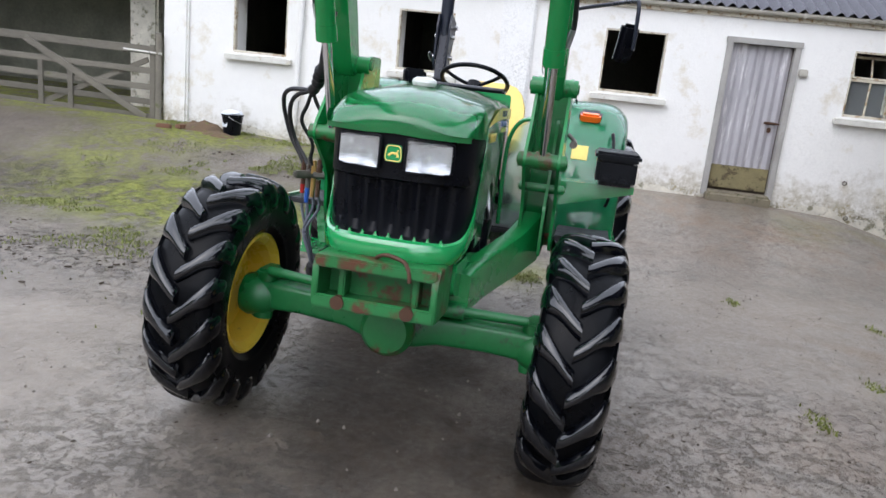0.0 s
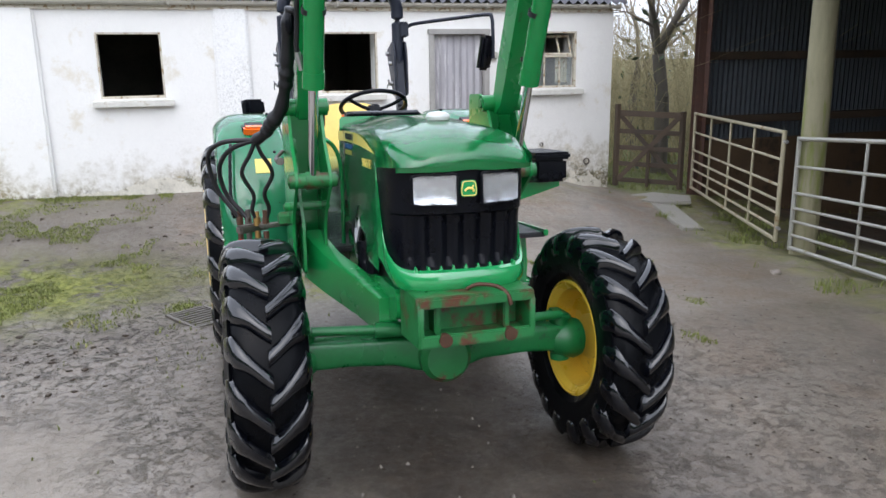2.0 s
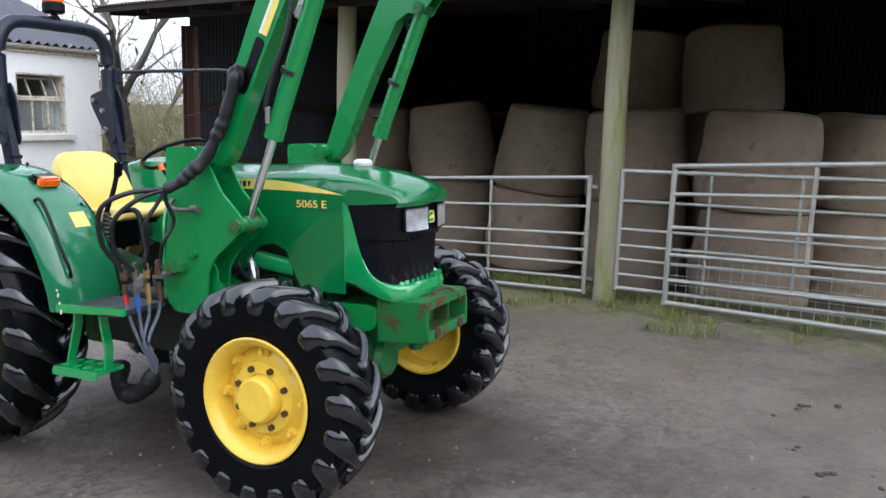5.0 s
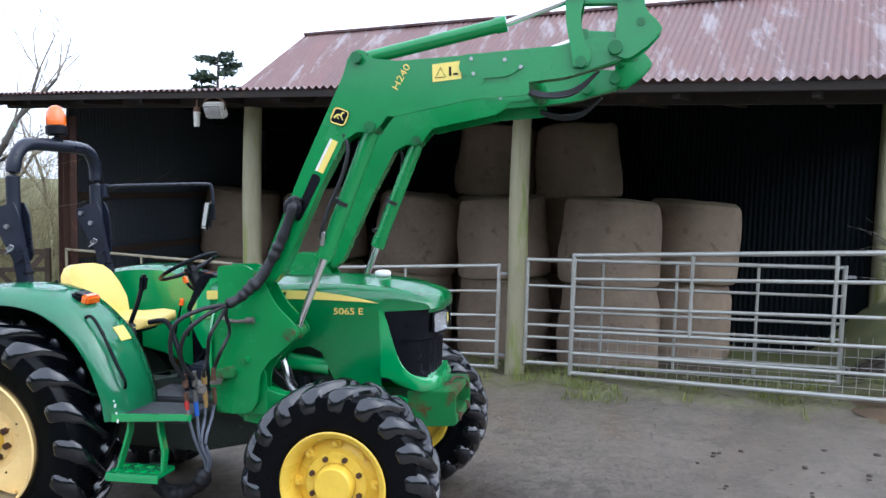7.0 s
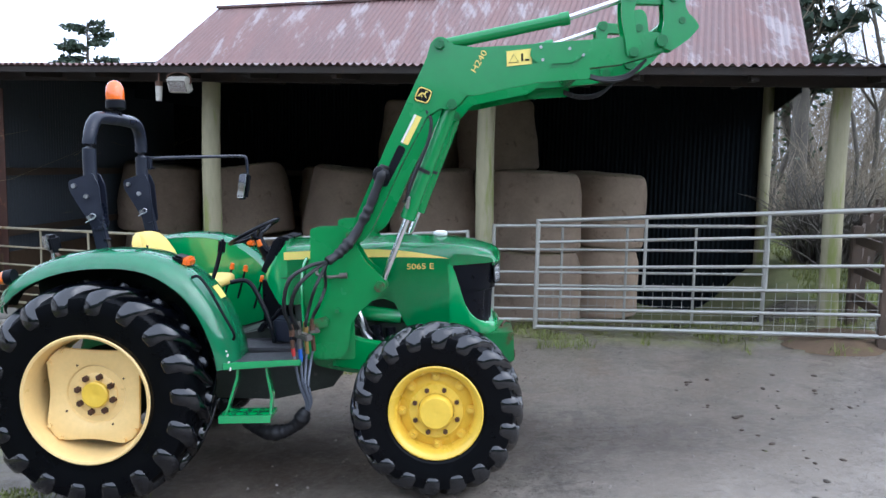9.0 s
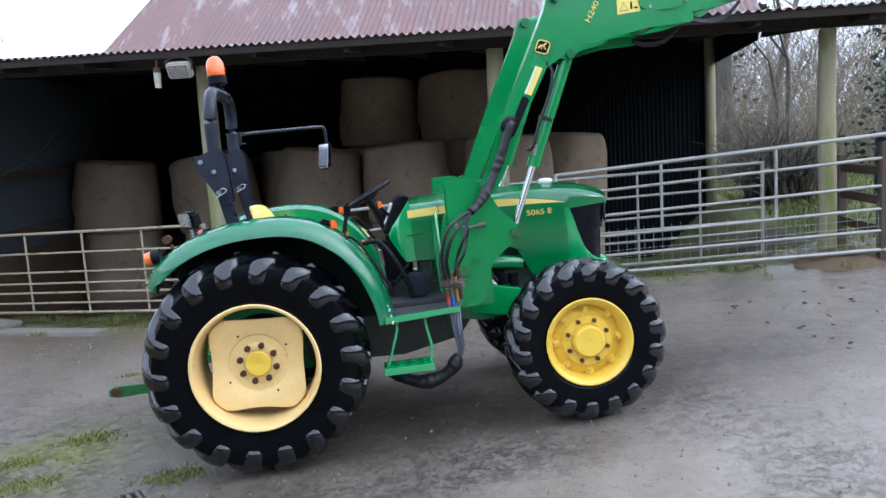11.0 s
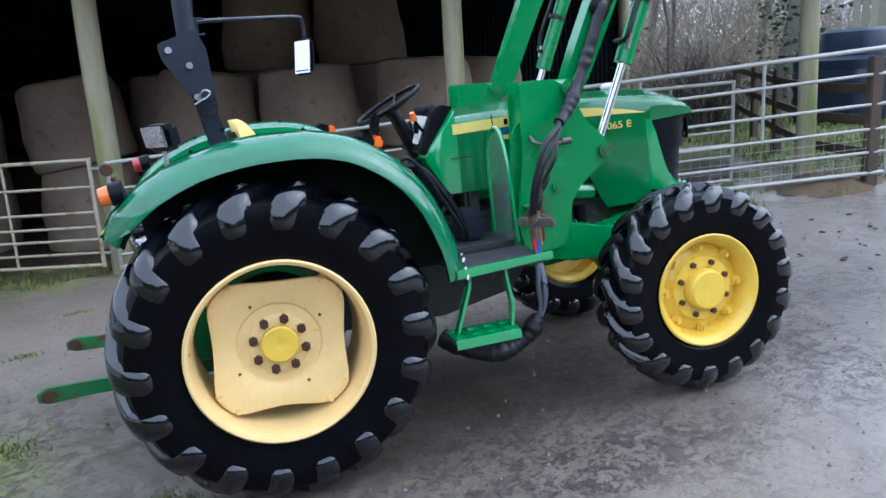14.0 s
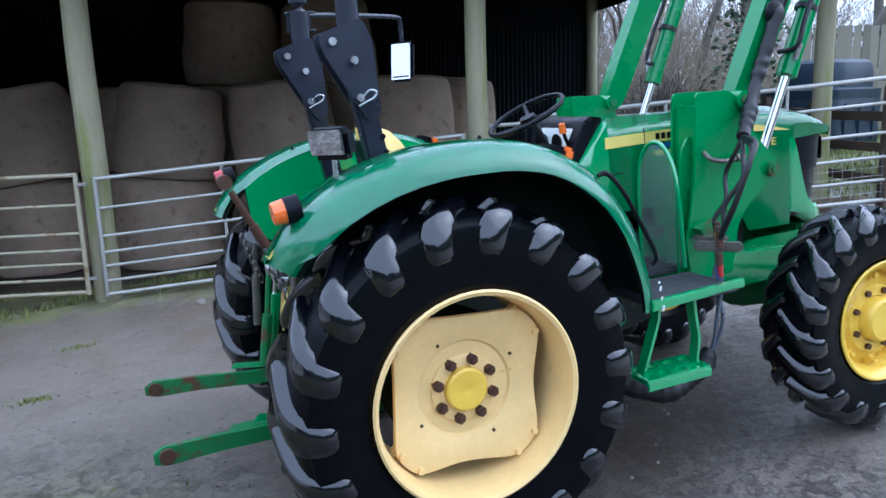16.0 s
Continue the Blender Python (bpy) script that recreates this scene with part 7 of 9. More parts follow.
    for s in (-1, 1):
        Y = s * 0.485
        ms = None
        inner_mast = [(1.285, 1.42), (1.32, 1.47), (1.36, 1.46), (1.47, 1.18), (1.57, 1.06), (1.57, 0.82), (1.26, 0.82), (1.25, 1.2)]
        for off, shape in ((s * 0.075, mast), (-s * 0.075, mast), (s * 0.03, inner_mast)):
            bm = bmesh.new()
            prism(bm, round_poly(shape, 0.025, 3), Y + off - 0.007, Y + off + 0.007, 0.002)
            if ms is None:
                ms = P("loader_mast", bm, M_green_loader, label="green loader mast plates with pins and hoses")
            else:
                P("mast_plate", bm, M_green_loader, ms)
        bm = bmesh.new()
        prism(bm, [(1.30, 0.90), (1.33, 1.30), (1.34, 1.60), (1.36, 1.60), (1.35, 1.30), (1.32, 0.90)], Y - 0.07, Y + 0.07)
        P("mast_web", bm, M_green_loader, ms)
        for x, z, r0 in ((1.572, 1.608, 0.040), (1.745, 1.285, 0.034), (1.475, 1.138, 0.022)):
            bm = bmesh.new()
            rod(bm, (x, Y - 0.105, z), (x, Y + 0.105, z), r0, n=18)
            pin = P("mast_pin", bm, M_green_loader if r0 != 0.034 else M_green_worn, ms)
            bm = bmesh.new()
            rod(bm, (x, Y - 0.112, z), (x, Y + 0.112, z), r0 * 0.55, n=12)
            P("pin_end", bm, M_green_worn, ms)
        bm = bmesh.new()
        pipe(bm, [(1.36, Y + s * 0.085, 1.40), (1.37, Y + s * 0.12, 1.37), (1.44, Y + s * 0.125, 1.355), (1.52, Y + s * 0.12, 1.36)], 0.010, 8)
        rod(bm, (1.505, Y + s * 0.12, 1.36), (1.55, Y + s * 0.12, 1.362), 0.018, n=10)
        P("lock_lever", bm, M_dirty_steel, ms, "bare steel locking lever")
        # boom
        lowb = [(1.515, 1.545), (1.60, 1.525), (1.655, 1.58), (1.70, 1.66), (1.88, 2.02), (2.06, 2.33), (2.125, 2.415), (2.20, 2.455), (2.32, 2.475), (2.70, 2.535), (3.02, 2.545), (3.20, 2.56), (3.46, 2.62), (3.49, 2.68), (3.46, 2.735), (3.36, 2.745), (3.16, 2.715), (2.85, 2.705), (2.62, 2.695), (2.35, 2.690), (2.20, 2.700), (2.165, 2.755), (2.115, 2.765), (2.075, 2.735), (2.045, 2.64), (2.0, 2.55), (1.80, 2.16), (1.62, 1.78)]
        bm = bmesh.new()
        prism(bm, round_poly(lowb, 0.02, 2), Y - 0.045, Y + 0.045, 0.010)
        boom = P("loader_arm", bm, M_green_loader, label="cranked green loader arm with decals")
        boom.location = ARM_SHIFT
        # welded gusset at the knee and side plate near the front
        for off in (-0.052, 0.052):
            bm = bmesh.new()
            prism(bm, round_poly([(2.03, 2.28), (2.14, 2.50), (2.32, 2.53), (2.60, 2.56), (2.78, 2.60), (2.80, 2.56), (2.72, 2.50), (2.30, 2.43), (2.24, 2.36), (2.19, 2.31), (2.12, 2.34)], 0.015, 2), Y + off - 0.005, Y + off + 0.005, 0.002)
            P("knee_gusset", bm, M_green_loader, boom)
            bm = bmesh.new()
            prism(bm, round_poly([(2.68, 2.70), (2.92, 2.70), (2.98, 2.66), (2.97, 2.60), (2.90, 2.575), (2.72, 2.575), (2.66, 2.62)], 0.03, 3), Y + off - 0.006, Y + off + 0.006, 0.002)
            P("arm_cover_plate", bm, M_green_loader, boom)
        bm = bmesh.new()
        prism(bm, round_poly([(2.22, 2.44), (2.30, 2.40), (2.72, 2.47), (3.02, 2.48), (3.02, 2.55), (2.70, 2.54)], 0.02, 2), Y + s * 0.055 - 0.006, Y + s * 0.055 + 0.006, 0.002)
        P("hose_guard", bm, M_green_loader, boom)
        for x, z in ((2.73, 2.675), (2.90, 2.66), (2.74, 2.60), (2.98, 2.62)):
            bm = bmesh.new()
            rod(bm, (x, Y - 0.064, z), (x, Y + 0.064, z), 0.010, n=6)
            P("cover_bolt", bm, M_steel, boom)
        for x, z, r0 in ((2.19, 2.355, 0.030), (2.125, 2.715, 0.030), (3.44, 2.685, 0.034), (3.275, 2.625, 0.028)):
            bm = bmesh.new()
            rod(bm, (x, Y - 0.085, z), (x, Y + 0.085, z), r0, n=16)
            P("arm_pin", bm, M_axle, boom)
        # slot where the hoses enter the arm
        bm = bmesh.new()
        prism(bm, round_poly([(1.735, 1.885), (1.775, 1.865), (1.905, 2.10), (1.86, 2.13)], 0.022, 4), Y + s * 0.0455, Y + s * 0.049, 0.001)
        P("hose_slot", bm, M_black, boom, "dark hose slot")
        if s < 0:
            f = Y - 0.0475
            bm = bmesh.new()
            prism(bm, round_poly([(1.955, 2.39), (2.045, 2.36), (2.080, 2.44), (1.995, 2.475)], 0.02, 3), f - 0.002, f, 0)
            P("arm_badge", bm, M_black, boom, "black and yellow rounded badge")
            bm = bmesh.new()
            out = round_poly([(1.962, 2.394), (2.041, 2.367), (2.073, 2.438), (1.998, 2.468)], 0.02, 3)
            pipe(bm, [(a, f - 0.004, z) for a, z in out], 0.004, 6, closed=True, straight=True)
            pipe(bm, [(1.988, f - 0.004, 2.412), (2.008, f - 0.004, 2.428), (2.030, f - 0.004, 2.420)], 0.0055, 6)
            pipe(bm, [(2.028, f - 0.004, 2.420), (2.034, f - 0.004, 2.436), (2.046, f - 0.004, 2.434)], 0.004, 6)
            pipe(bm, [(2.004, f - 0.004, 2.426), (2.012, f - 0.004, 2.404)], 0.003, 5, straight=True)
            pipe(bm, [(2.026, f - 0.004, 2.420), (2.036, f - 0.004, 2.398)], 0.003, 5, straight=True)
            P("badge_outline", bm, M_decal, boom, "yellow outline and leaping shape")
            bm = bmesh.new()
            prism(bm, [(1.885, 2.135), (1.915, 2.12), (2.005, 2.285), (1.975, 2.30)], f - 0.002, f)
            P("arm_sticker", bm, M_decal, boom, "long yellow sticker")
            bm = bmesh.new()
            prism(bm, [(1.872, 2.14), (1.884, 2.135), (1.974, 2.30), (1.962, 2.305)], f - 0.002, f)
            P("arm_sticker", bm, M_white, boom)
            bm = bmesh.new()
            prism(bm, [(2.525, 2.570), (2.675, 2.580), (2.675, 2.670), (2.525, 2.660)], f - 0.002, f)
            P("warning_decal", bm, M_decal, boom, "yellow warning decal with dark pictograms")
            bm = bmesh.new()
            for tri_ in ([(2.54, 2.590), (2.595, 2.593), (2.568, 2.640)],):
                pipe(bm, [(a, f - 0.003, z) for a, z in tri_], 0.003, 5, closed=True, straight=True)
            box(bm, (2.618, f - 0.003, 2.620), (0.012, 0.003, 0.045))
            box(bm, (2.647, f - 0.003, 2.605), (0.024, 0.003, 0.010))
            P("pictogram", bm, M_black, boom)
            lettering("H240", 0.052, M_decal, boom, pose(2.335, f - 0.002, 2.535, 90, -58, 0), "yellow loader number H240")
        # lift cylinder
        bm = bmesh.new()
        rod(bm, (barrel[0], Y, barrel[1]), (lift_b[0] - 0.01, Y, lift_b[1] - 0.02), 0.043, n=18)
        rod(bm, (barrel[0] - 0.006, Y, barrel[1] - 0.015), (barrel[0] + 0.02, Y, barrel[1] + 0.05), 0.047, n=18)
        lc = P("lift_cylinder", bm, M_green_loader, label="green lift cylinder")
        bm = bmesh.new()
        rod(bm, (lift_a[0], Y, lift_a[1]), (barrel[0], Y, barrel[1]), 0.021, n=14)
        P("lift_piston", bm, M_chrome, lc, "bright chrome piston rod")
        bm = bmesh.new()
        rod(bm, (lift_a[0] - 0.0, Y - 0.03, lift_a[1]), (lift_a[0], Y + 0.03, lift_a[1]), 0.040, n=16)
        P("piston_eye", bm, M_green_worn, lc)
        bm = bmesh.new()
        pipe(bm, [(1.90, Y - s * 0.03, 1.80), (1.925, Y + s * 0.055, 1.82), (1.97, Y + s * 0.06, 1.95), (2.06, Y + s * 0.06, 2.14), (2.09, Y + s * 0.055, 2.28), (2.05, Y + s * 0.03, 2.36)], 0.011, 7)
        P("cylinder_hose", bm, M_hose, lc, "black hydraulic hose")
        bm = bmesh.new()
        rod(bm, (1.925, Y + s * 0.045, 1.76), (1.94, Y + s * 0.06, 1.83), 0.012, n=8)
        P("hose_fitting", bm, M_steel, lc)
        bm = bmesh.new()
        rod(bm, (2.03, Y, 1.975), (2.04, Y, 1.995), 0.050, n=18)
        P("hose_clip", bm, M_hose, lc)
        # tilt cylinder
        ta, tb_, te = (2.125, 2.715), (2.90, 2.850), (3.255, 2.955)
        bm = bmesh.new()
        rod(bm, (ta[0], Y, ta[1]), (tb_[0], Y, tb_[1]), 0.036, n=18)
        rod(bm, (tb_[0] - 0.05, Y, tb_[1] - 0.009), (tb_[0] + 0.005, Y, tb_[1] + 0.001), 0.041, n=18)
        tc_ = P("tilt_cylinder", bm, M_green_loader, label="green tilt cylinder")
        tc_.location = ARM_SHIFT
        bm = bmesh.new()
        rod(bm, (tb_[0], Y, tb_[1]), (te[0], Y, te[1]), 0.018, n=14)
        P("tilt_piston", bm, M_chrome, tc_, "bright chrome piston rod")
        # carrier links and hook plates
        bm = bmesh.new()
        prism(bm, round_poly([(3.235, 2.60), (3.31, 2.60), (3.325, 2.66), (3.285, 2.76), (3.275, 2.85), (3.30, 2.95), (3.285, 2.99), (3.225, 2.99), (3.205, 2.94), (3.205, 2.82), (3.225, 2.70)], 0.02, 3), Y - 0.075, Y - 0.055, 0.004)
        link = P("carrier_link", bm, M_green_loader, label="curved green carrier link")
        link.location = ARM_SHIFT
        bm = bmesh.new()
        prism(bm, round_poly([(3.235, 2.60), (3.31, 2.60), (3.325, 2.66), (3.285, 2.76), (3.275, 2.85), (3.30, 2.95), (3.285, 2.99), (3.225, 2.99), (3.205, 2.94), (3.205, 2.82), (3.225, 2.70)], 0.02, 3), Y + 0.055, Y + 0.075, 0.004)
        P("link_plate", bm, M_green_loader, link)
        bm = bmesh.new()
        rod(bm, (3.255, Y - 0.09, 2.955), (3.255, Y + 0.09, 2.955), 0.030, n=14)
        P("link_pin", bm, M_axle, link)
        bm = bmesh.new()
        prism(bm, round_poly([(3.22, 2.915), (3.50, 2.90), (3.54, 2.93), (3.50, 2.965), (3.26, 2.99)], 0.015, 2), Y - 0.03, Y + 0.03, 0.006)
        P("top_bar", bm, M_green_loader, link)
        for off in (-0.055, 0.055):
            bm = bmesh.new()
            prism(bm, round_poly([(3.42, 2.655), (3.50, 2.625), (3.60, 2.69), (3.665, 2.76), (3.63, 2.81), (3.585, 2.85), (3.565, 3.03), (3.53, 3.07), (3.475, 3.06), (3.445, 3.02), (3.455, 2.80)], 0.02, 3), Y + off - 0.008, Y + off + 0.008, 0.003)
            P("hook_plate", bm, M_green_loader, link, "green implement hook plate")
        bm = bmesh.new()
        rod(bm, (3.51, Y - 0.08, 2.935), (3.51, Y + 0.08, 2.935), 0.028, n=14)
        P("hook_pin", bm, M_axle, link)
        bm = bmesh.new()
        rod(bm, (3.56, Y - 0.07, 2.80), (3.56, Y + 0.07, 2.80), 0.020, n=14)
        P("hook_pin", bm, M_axle, link)
        bm = bmesh.new()
        for k in range(3):
            pipe(bm, [(2.98, Y + s * 0.02, 2.52 - 0.008 * k), (3.10, Y + s * (0.03 + 0.01 * k), 2.485 - 0.01 * k), (3.24, Y + s * 0.03, 2.50 - 0.01 * k), (3.36, Y + s * 0.01, 2.585)], 0.009, 6)
        P("front_hose", bm, M_hose, link)
    bm = bmesh.new()
    rod(bm, (3.02, -0.46, 2.62), (3.02, 0.46, 2.62), 0.055, n=18)
    P("cross_tube", bm, M_green_loader, label="green cross tube between the loader arms")
    bm = bmesh.new()
    rod(bm, (3.50, -0.46, 2.80), (3.50, 0.46, 2.80), 0.035, n=18)
    P("carrier_tube", bm, M_green_loader)

    # ---------- hydraulic hoses on the right mast ----------
    Y = -0.485
    bm = bmesh.new()
    sleeve = [(1.80, Y - 0.055, 2.02), (1.765, Y - 0.075, 1.93), (1.71, Y - 0.080, 1.80), (1.66, Y - 0.09, 1.70), (1.60, Y - 0.11, 1.60), (1.55, Y - 0.15, 1.54), (1.50, Y - 0.18, 1.49), (1.45, Y - 0.22, 1.46)]
    pipe(bm, sleeve, lambda t: (0.029 - 0.006 * t) + 0.0035 * math.sin(t * 61 + 2 * math.sin(t * 17)) + 0.005 * abs(math.sin(t * 12.5)) + 0.006 * smooth01((t - 0.55) / 0.1) * smooth01((0.85 - t) / 0.1), 10, 10)
    slv = P("hose_sleeve", bm, M_hose, label="wrinkled black hose sleeve down the loader arm", sharp=60)
    bm = bmesh.new()
    bmesh.ops.create_uvsphere(bm, u_segments=14, v_segments=8, radius=0.045, matrix=pose(1.775, Y - 0.07, 1.965) @ Matrix.Diagonal((1.2, 0.6, 1.3, 1)))
    P("sleeve_knot", bm, M_black, slv)
    hub_ = (1.45, Y - 0.22, 1.46)
    # four hoses fan out of the wrap and bend down to the couplings
    loops = (
        (0.0115, [hub_, (1.37, Y - 0.37, 1.45), (1.27, Y - 0.44, 1.38), (1.225, Y - 0.41, 1.22), (1.235, Y - 0.34, 1.11), (1.24, Y - 0.31, 1.06)]),
        (0.0115, [hub_, (1.39, Y - 0.33, 1.42), (1.30, Y - 0.39, 1.33), (1.255, Y - 0.37, 1.20), (1.265, Y - 0.30, 1.10), (1.275, Y - 0.27, 1.06)]),
        (0.0100, [hub_, (1.42, Y - 0.25, 1.39), (1.38, Y - 0.29, 1.30), (1.335, Y - 0.24, 1.19), (1.315, Y - 0.25, 1.11), (1.305, Y - 0.23, 1.06)]),
        (0.0100, [hub_, (1.43, Y - 0.20, 1.40), (1.42, Y - 0.15, 1.30), (1.385, Y - 0.19, 1.20), (1.34, Y - 0.17, 1.12), (1.335, Y - 0.19, 1.06)]),
    )
    for rr, pts in loops:
        bm = bmesh.new()
        pipe(bm, pts, rr, 8, 8)
        P("hydraulic_hose", bm, M_hose, slv, "looped black hydraulic hose")
    # coupling block on a bent green bracket
    bm = bmesh.new()
    prism(bm, [(1.29, 1.075), (1.40, 1.105), (1.42, 1.085), (1.42, 1.050), (1.33, 1.030)], Y - 0.13, Y - 0.03, 0.004)
    P("coupling_bracket", bm, M_green_worn, slv, "bent green bracket under the couplings")
    bm = bmesh.new()
    box(bm, (1.288, Y - 0.25, 1.020), (0.045, 0.19, 0.040), rot=(0, 0, 38), bev=0.008)
    box(bm, (1.335, Y - 0.15, 1.035), (0.06, 0.14, 0.018), rot=(0, 0, 20), bev=0.004)
    blk = P("coupling_block", bm, M_dirty_steel, label="dirty hydraulic coupling block with brass fittings")
    spots = ((1.240, Y - 0.31), (1.272, Y - 0.27), (1.304, Y - 0.23), (1.336, Y - 0.19))
    for k, (x, y) in enumerate(spots):
        bm = bmesh.new()
        rod(bm, (x, y, 1.030), (x, y, 1.072), 0.0165, n=8)
        rod(bm, (x, y, 1.068), (x, y, 1.100 + 0.010 * (k % 2)), 0.0125, n=6)
        rod(bm, (x, y, 1.005), (x + 0.002, y, 0.955 - 0.012 * (k % 2)), 0.0135, n=8)
        P("coupling", bm, (M_rusty, M_dirty_steel, M_brass, M_rusty)[k], blk)
        bm = bmesh.new()
        low = 0.955 - 0.012 * (k % 2)
        rod(bm, (x + 0.002, y, low + 0.004), (x + 0.006, y, low - (0.045, 0.075, 0.050, 0.030)[k]), 0.0135, 0.011, n=10)
        P("coupling_cap", bm, (M_red, M_blue, M_brass, M_rusty)[k], blk)
        bm = bmesh.new()
        pipe(bm, [(x + 0.004, y, low), (x + 0.012 - 0.010 * k, y + 0.006, 0.85), (1.262 + 0.016 * k, Y - 0.265 + 0.014 * (k % 2), 0.72), (1.285 + 0.010 * k, Y - 0.222 + 0.010 * (k % 2), 0.60), (1.270, Y - 0.203, 0.51)], 0.0085, 8, 6)
        P("drop_hose", bm, M_greyhose, blk, "grey-blue hose hanging below the couplings")
    bm = bmesh.new()
    pipe(bm, [(1.275, Y - 0.205, 0.56), (1.235, Y - 0.195, 0.475), (1.14, Y - 0.185, 0.415), (1.03, Y - 0.17, 0.40), (0.92, Y - 0.11, 0.425), (0.84, Y - 0.02, 0.47)], lambda t: 0.044 + 0.003 * math.sin(t * 90 + 2 * math.sin(t * 19)) + 0.006 * math.sin(t * 15) - 0.022 * smooth01((0.14 - t) / 0.14), 12, 10)
    P("lower_sleeve", bm, M_hose, blk, "sagging black hose wrap under the step", 60)
    return T


def lettering(text, size, material, parent, m, label):
    """Text as a thin raised mesh."""
    cu = bpy.data.curves.new("lettering", "FONT")
    cu.body, cu.size, cu.extrude = text, size, 0.0015
    ob = bpy.data.objects.new("lettering_tmp", cu)
    scene.collection.objects.link(ob)
    me = bpy.data.meshes.new_from_object(ob.evaluated_get(bpy.context.evaluated_depsgraph_get()))
    bpy.data.objects.remove(ob)
    me.materials.clear()
    me.materials.append(material)
    out = new("lettering", me)
    out.parent = parent
    out.matrix_basis = m @ Matrix.Scale(1.25, 4, (1, 0, 0))
    out["label"] = label
    return out


build_tractor()

# ---- hay bales ----
def bale_meshes(seed):
    """A round bale stood on end: lumpy net-wrapped sides and two loose ends."""
    r = random.Random(seed)
    seg = 40
    off = r.random() * 50

    def ring(z, f):
        out = []
        for k in range(seg):
            a = math.tau * k / seg
            n = noise.noise((math.cos(a) * 1.6 + off, math.sin(a) * 1.6, z * 2.2)) * 0.045 + noise.noise((math.cos(a) * 6 + off, math.sin(a) * 6, z * 9)) * 0.010
            rad = 0.60 * f * (1.05 - 0.10 * z) + n * min(1, f * f)
            out.append((rad * math.cos(a), rad * math.sin(a), z + (0.03 * noise.noise((math.cos(a) + off, math.sin(a), 5)) if z > 1 else 0)))
        return out

    made = []
    for name, rows, mat in (("net_wrap", ((0.03, 0.95), (0.08, 0.985), (0.25, 1.0), (0.45, 1.015), (0.65, 1.01), (0.85, 1.0), (1.04, 0.985), (1.10, 0.95)), M_bale), ("bale_end", ((0.028, 0.952), (0.008, 0.90), (0.0, 0.5)), M_hay), ("bale_end", ((1.102, 0.952), (1.135, 0.88), (1.15, 0.4)), M_hay)):
        bm = bmesh.new()
        loft(bm, [ring(z, f) for z, f in rows], caps=False)
        if name == "bale_end":
            bm.verts.ensure_lookup_table()
            bm.faces.new(bm.verts[-seg:])
        made.append(to_mesh(bm, name, mat, 60))
    return made


BALES = [bale_meshes(k) for k in range(5)]


def place_bale(u, v, level, lean=0.0, tip=0.0, k=0):
    x, y, _ = uvz(u, v, 0)
    z = SHED_FLOOR - 0.02 + 1.385 * level
    ob = thing("hay_bale", "round net-wrapped hay bale stood on end in the shed", "hay bale", "stacked hay bales", at=pose(x, y, z, tip, lean, 0) @ pose(0, 0, 0, 0, 0, (k * 71) % 360) @ Matrix.Diagonal((1.36, 1.36, 1.24, 1)))
    for me in BALES[k % 5]:
        new(me.name.split(".")[0], me).parent = ob


kk = 0
for v, us, tiers in ((4.9, (-4.42, -2.17, -0.19, 1.72, 3.62), (2, 2, 2, 2, 2)), (6.62, (-1.15, 0.72, 2.50, 4.55), (2, 3, 3, 2))):
    for u, tier in zip(us, tiers):
        for level in range(tier):
            kk += 1
            slack = 4.0 if level else 1.2
            lean = {(-4.42, 1): 5.0, (-2.17, 1): -9.0, (-0.19, 1): 7.0, (1.72, 1): -4.0}.get((u, level), slack * math.sin(kk * 1.3))
            place_bale(u + 0.04 * math.sin(kk * 2.3), v + 0.05 * math.cos(kk * 1.7), level, lean, slack * 0.4 * math.cos(kk * 0.9), kk)


# ---- timber wicket beside the house and posts by the field gate ----
def plank(bm, a, b, wide, deep):
    a, b = Vector(a), Vector(b)
    m = Matrix.Translation((a + b) / 2) @ (b - a).to_track_quat("X", "Z").to_matrix().to_4x4() @ Matrix.Diagonal(((b - a).length, deep, wide, 1))
    made = bmesh.ops.create_cube(bm, size=1, matrix=m)["verts"]
    bevelled(bm, made, 0.006)
    return bm


def wicket():
    a, b = Vector((-5.93, 5.56, -0.12)), Vector((-5.30, 6.42, -0.16))
    d, up = b - a, Vector((0, 0, 1))
    g = thing("wicket_gate", "mossy dark timber wicket gate with crossed braces", "gate")
    for z, w in ((0.10, 0.07), (0.36, 0.07), (0.62, 0.07), (0.88, 0.07), (1.16, 0.09)):
        part("gate_bar", plank(bmesh.new(), a + up * z, b + up * z, w, 0.03), M_wood_dark, g)
    for f, h in ((0.03, 1.30), (0.97, 1.22)):
        part("gate_stile", plank(bmesh.new(), a + d * f, a + d * f + up * h, 0.09, 0.06), M_wood_dark, g)
    nrm = d.cross(up).normalized() * 0.03
    part("gate_brace", plank(bmesh.new(), a + d * 0.06 + up * 0.10 + nrm, a + d * 0.94 + up * 1.16 + nrm, 0.075, 0.025), M_wood_dark, g)
    part("gate_brace", plank(bmesh.new(), a + d * 0.06 + up * 1.14 - nrm, a + d * 0.94 + up * 0.12 - nrm, 0.07, 0.025), M_wood_dark, g)
    part("gate_upright", plank(bmesh.new(), a + d * 0.5 + nrm, a + d * 0.5 + up * 0.6 + nrm, 0.08, 0.025), M_wood_dark, g)


wicket()


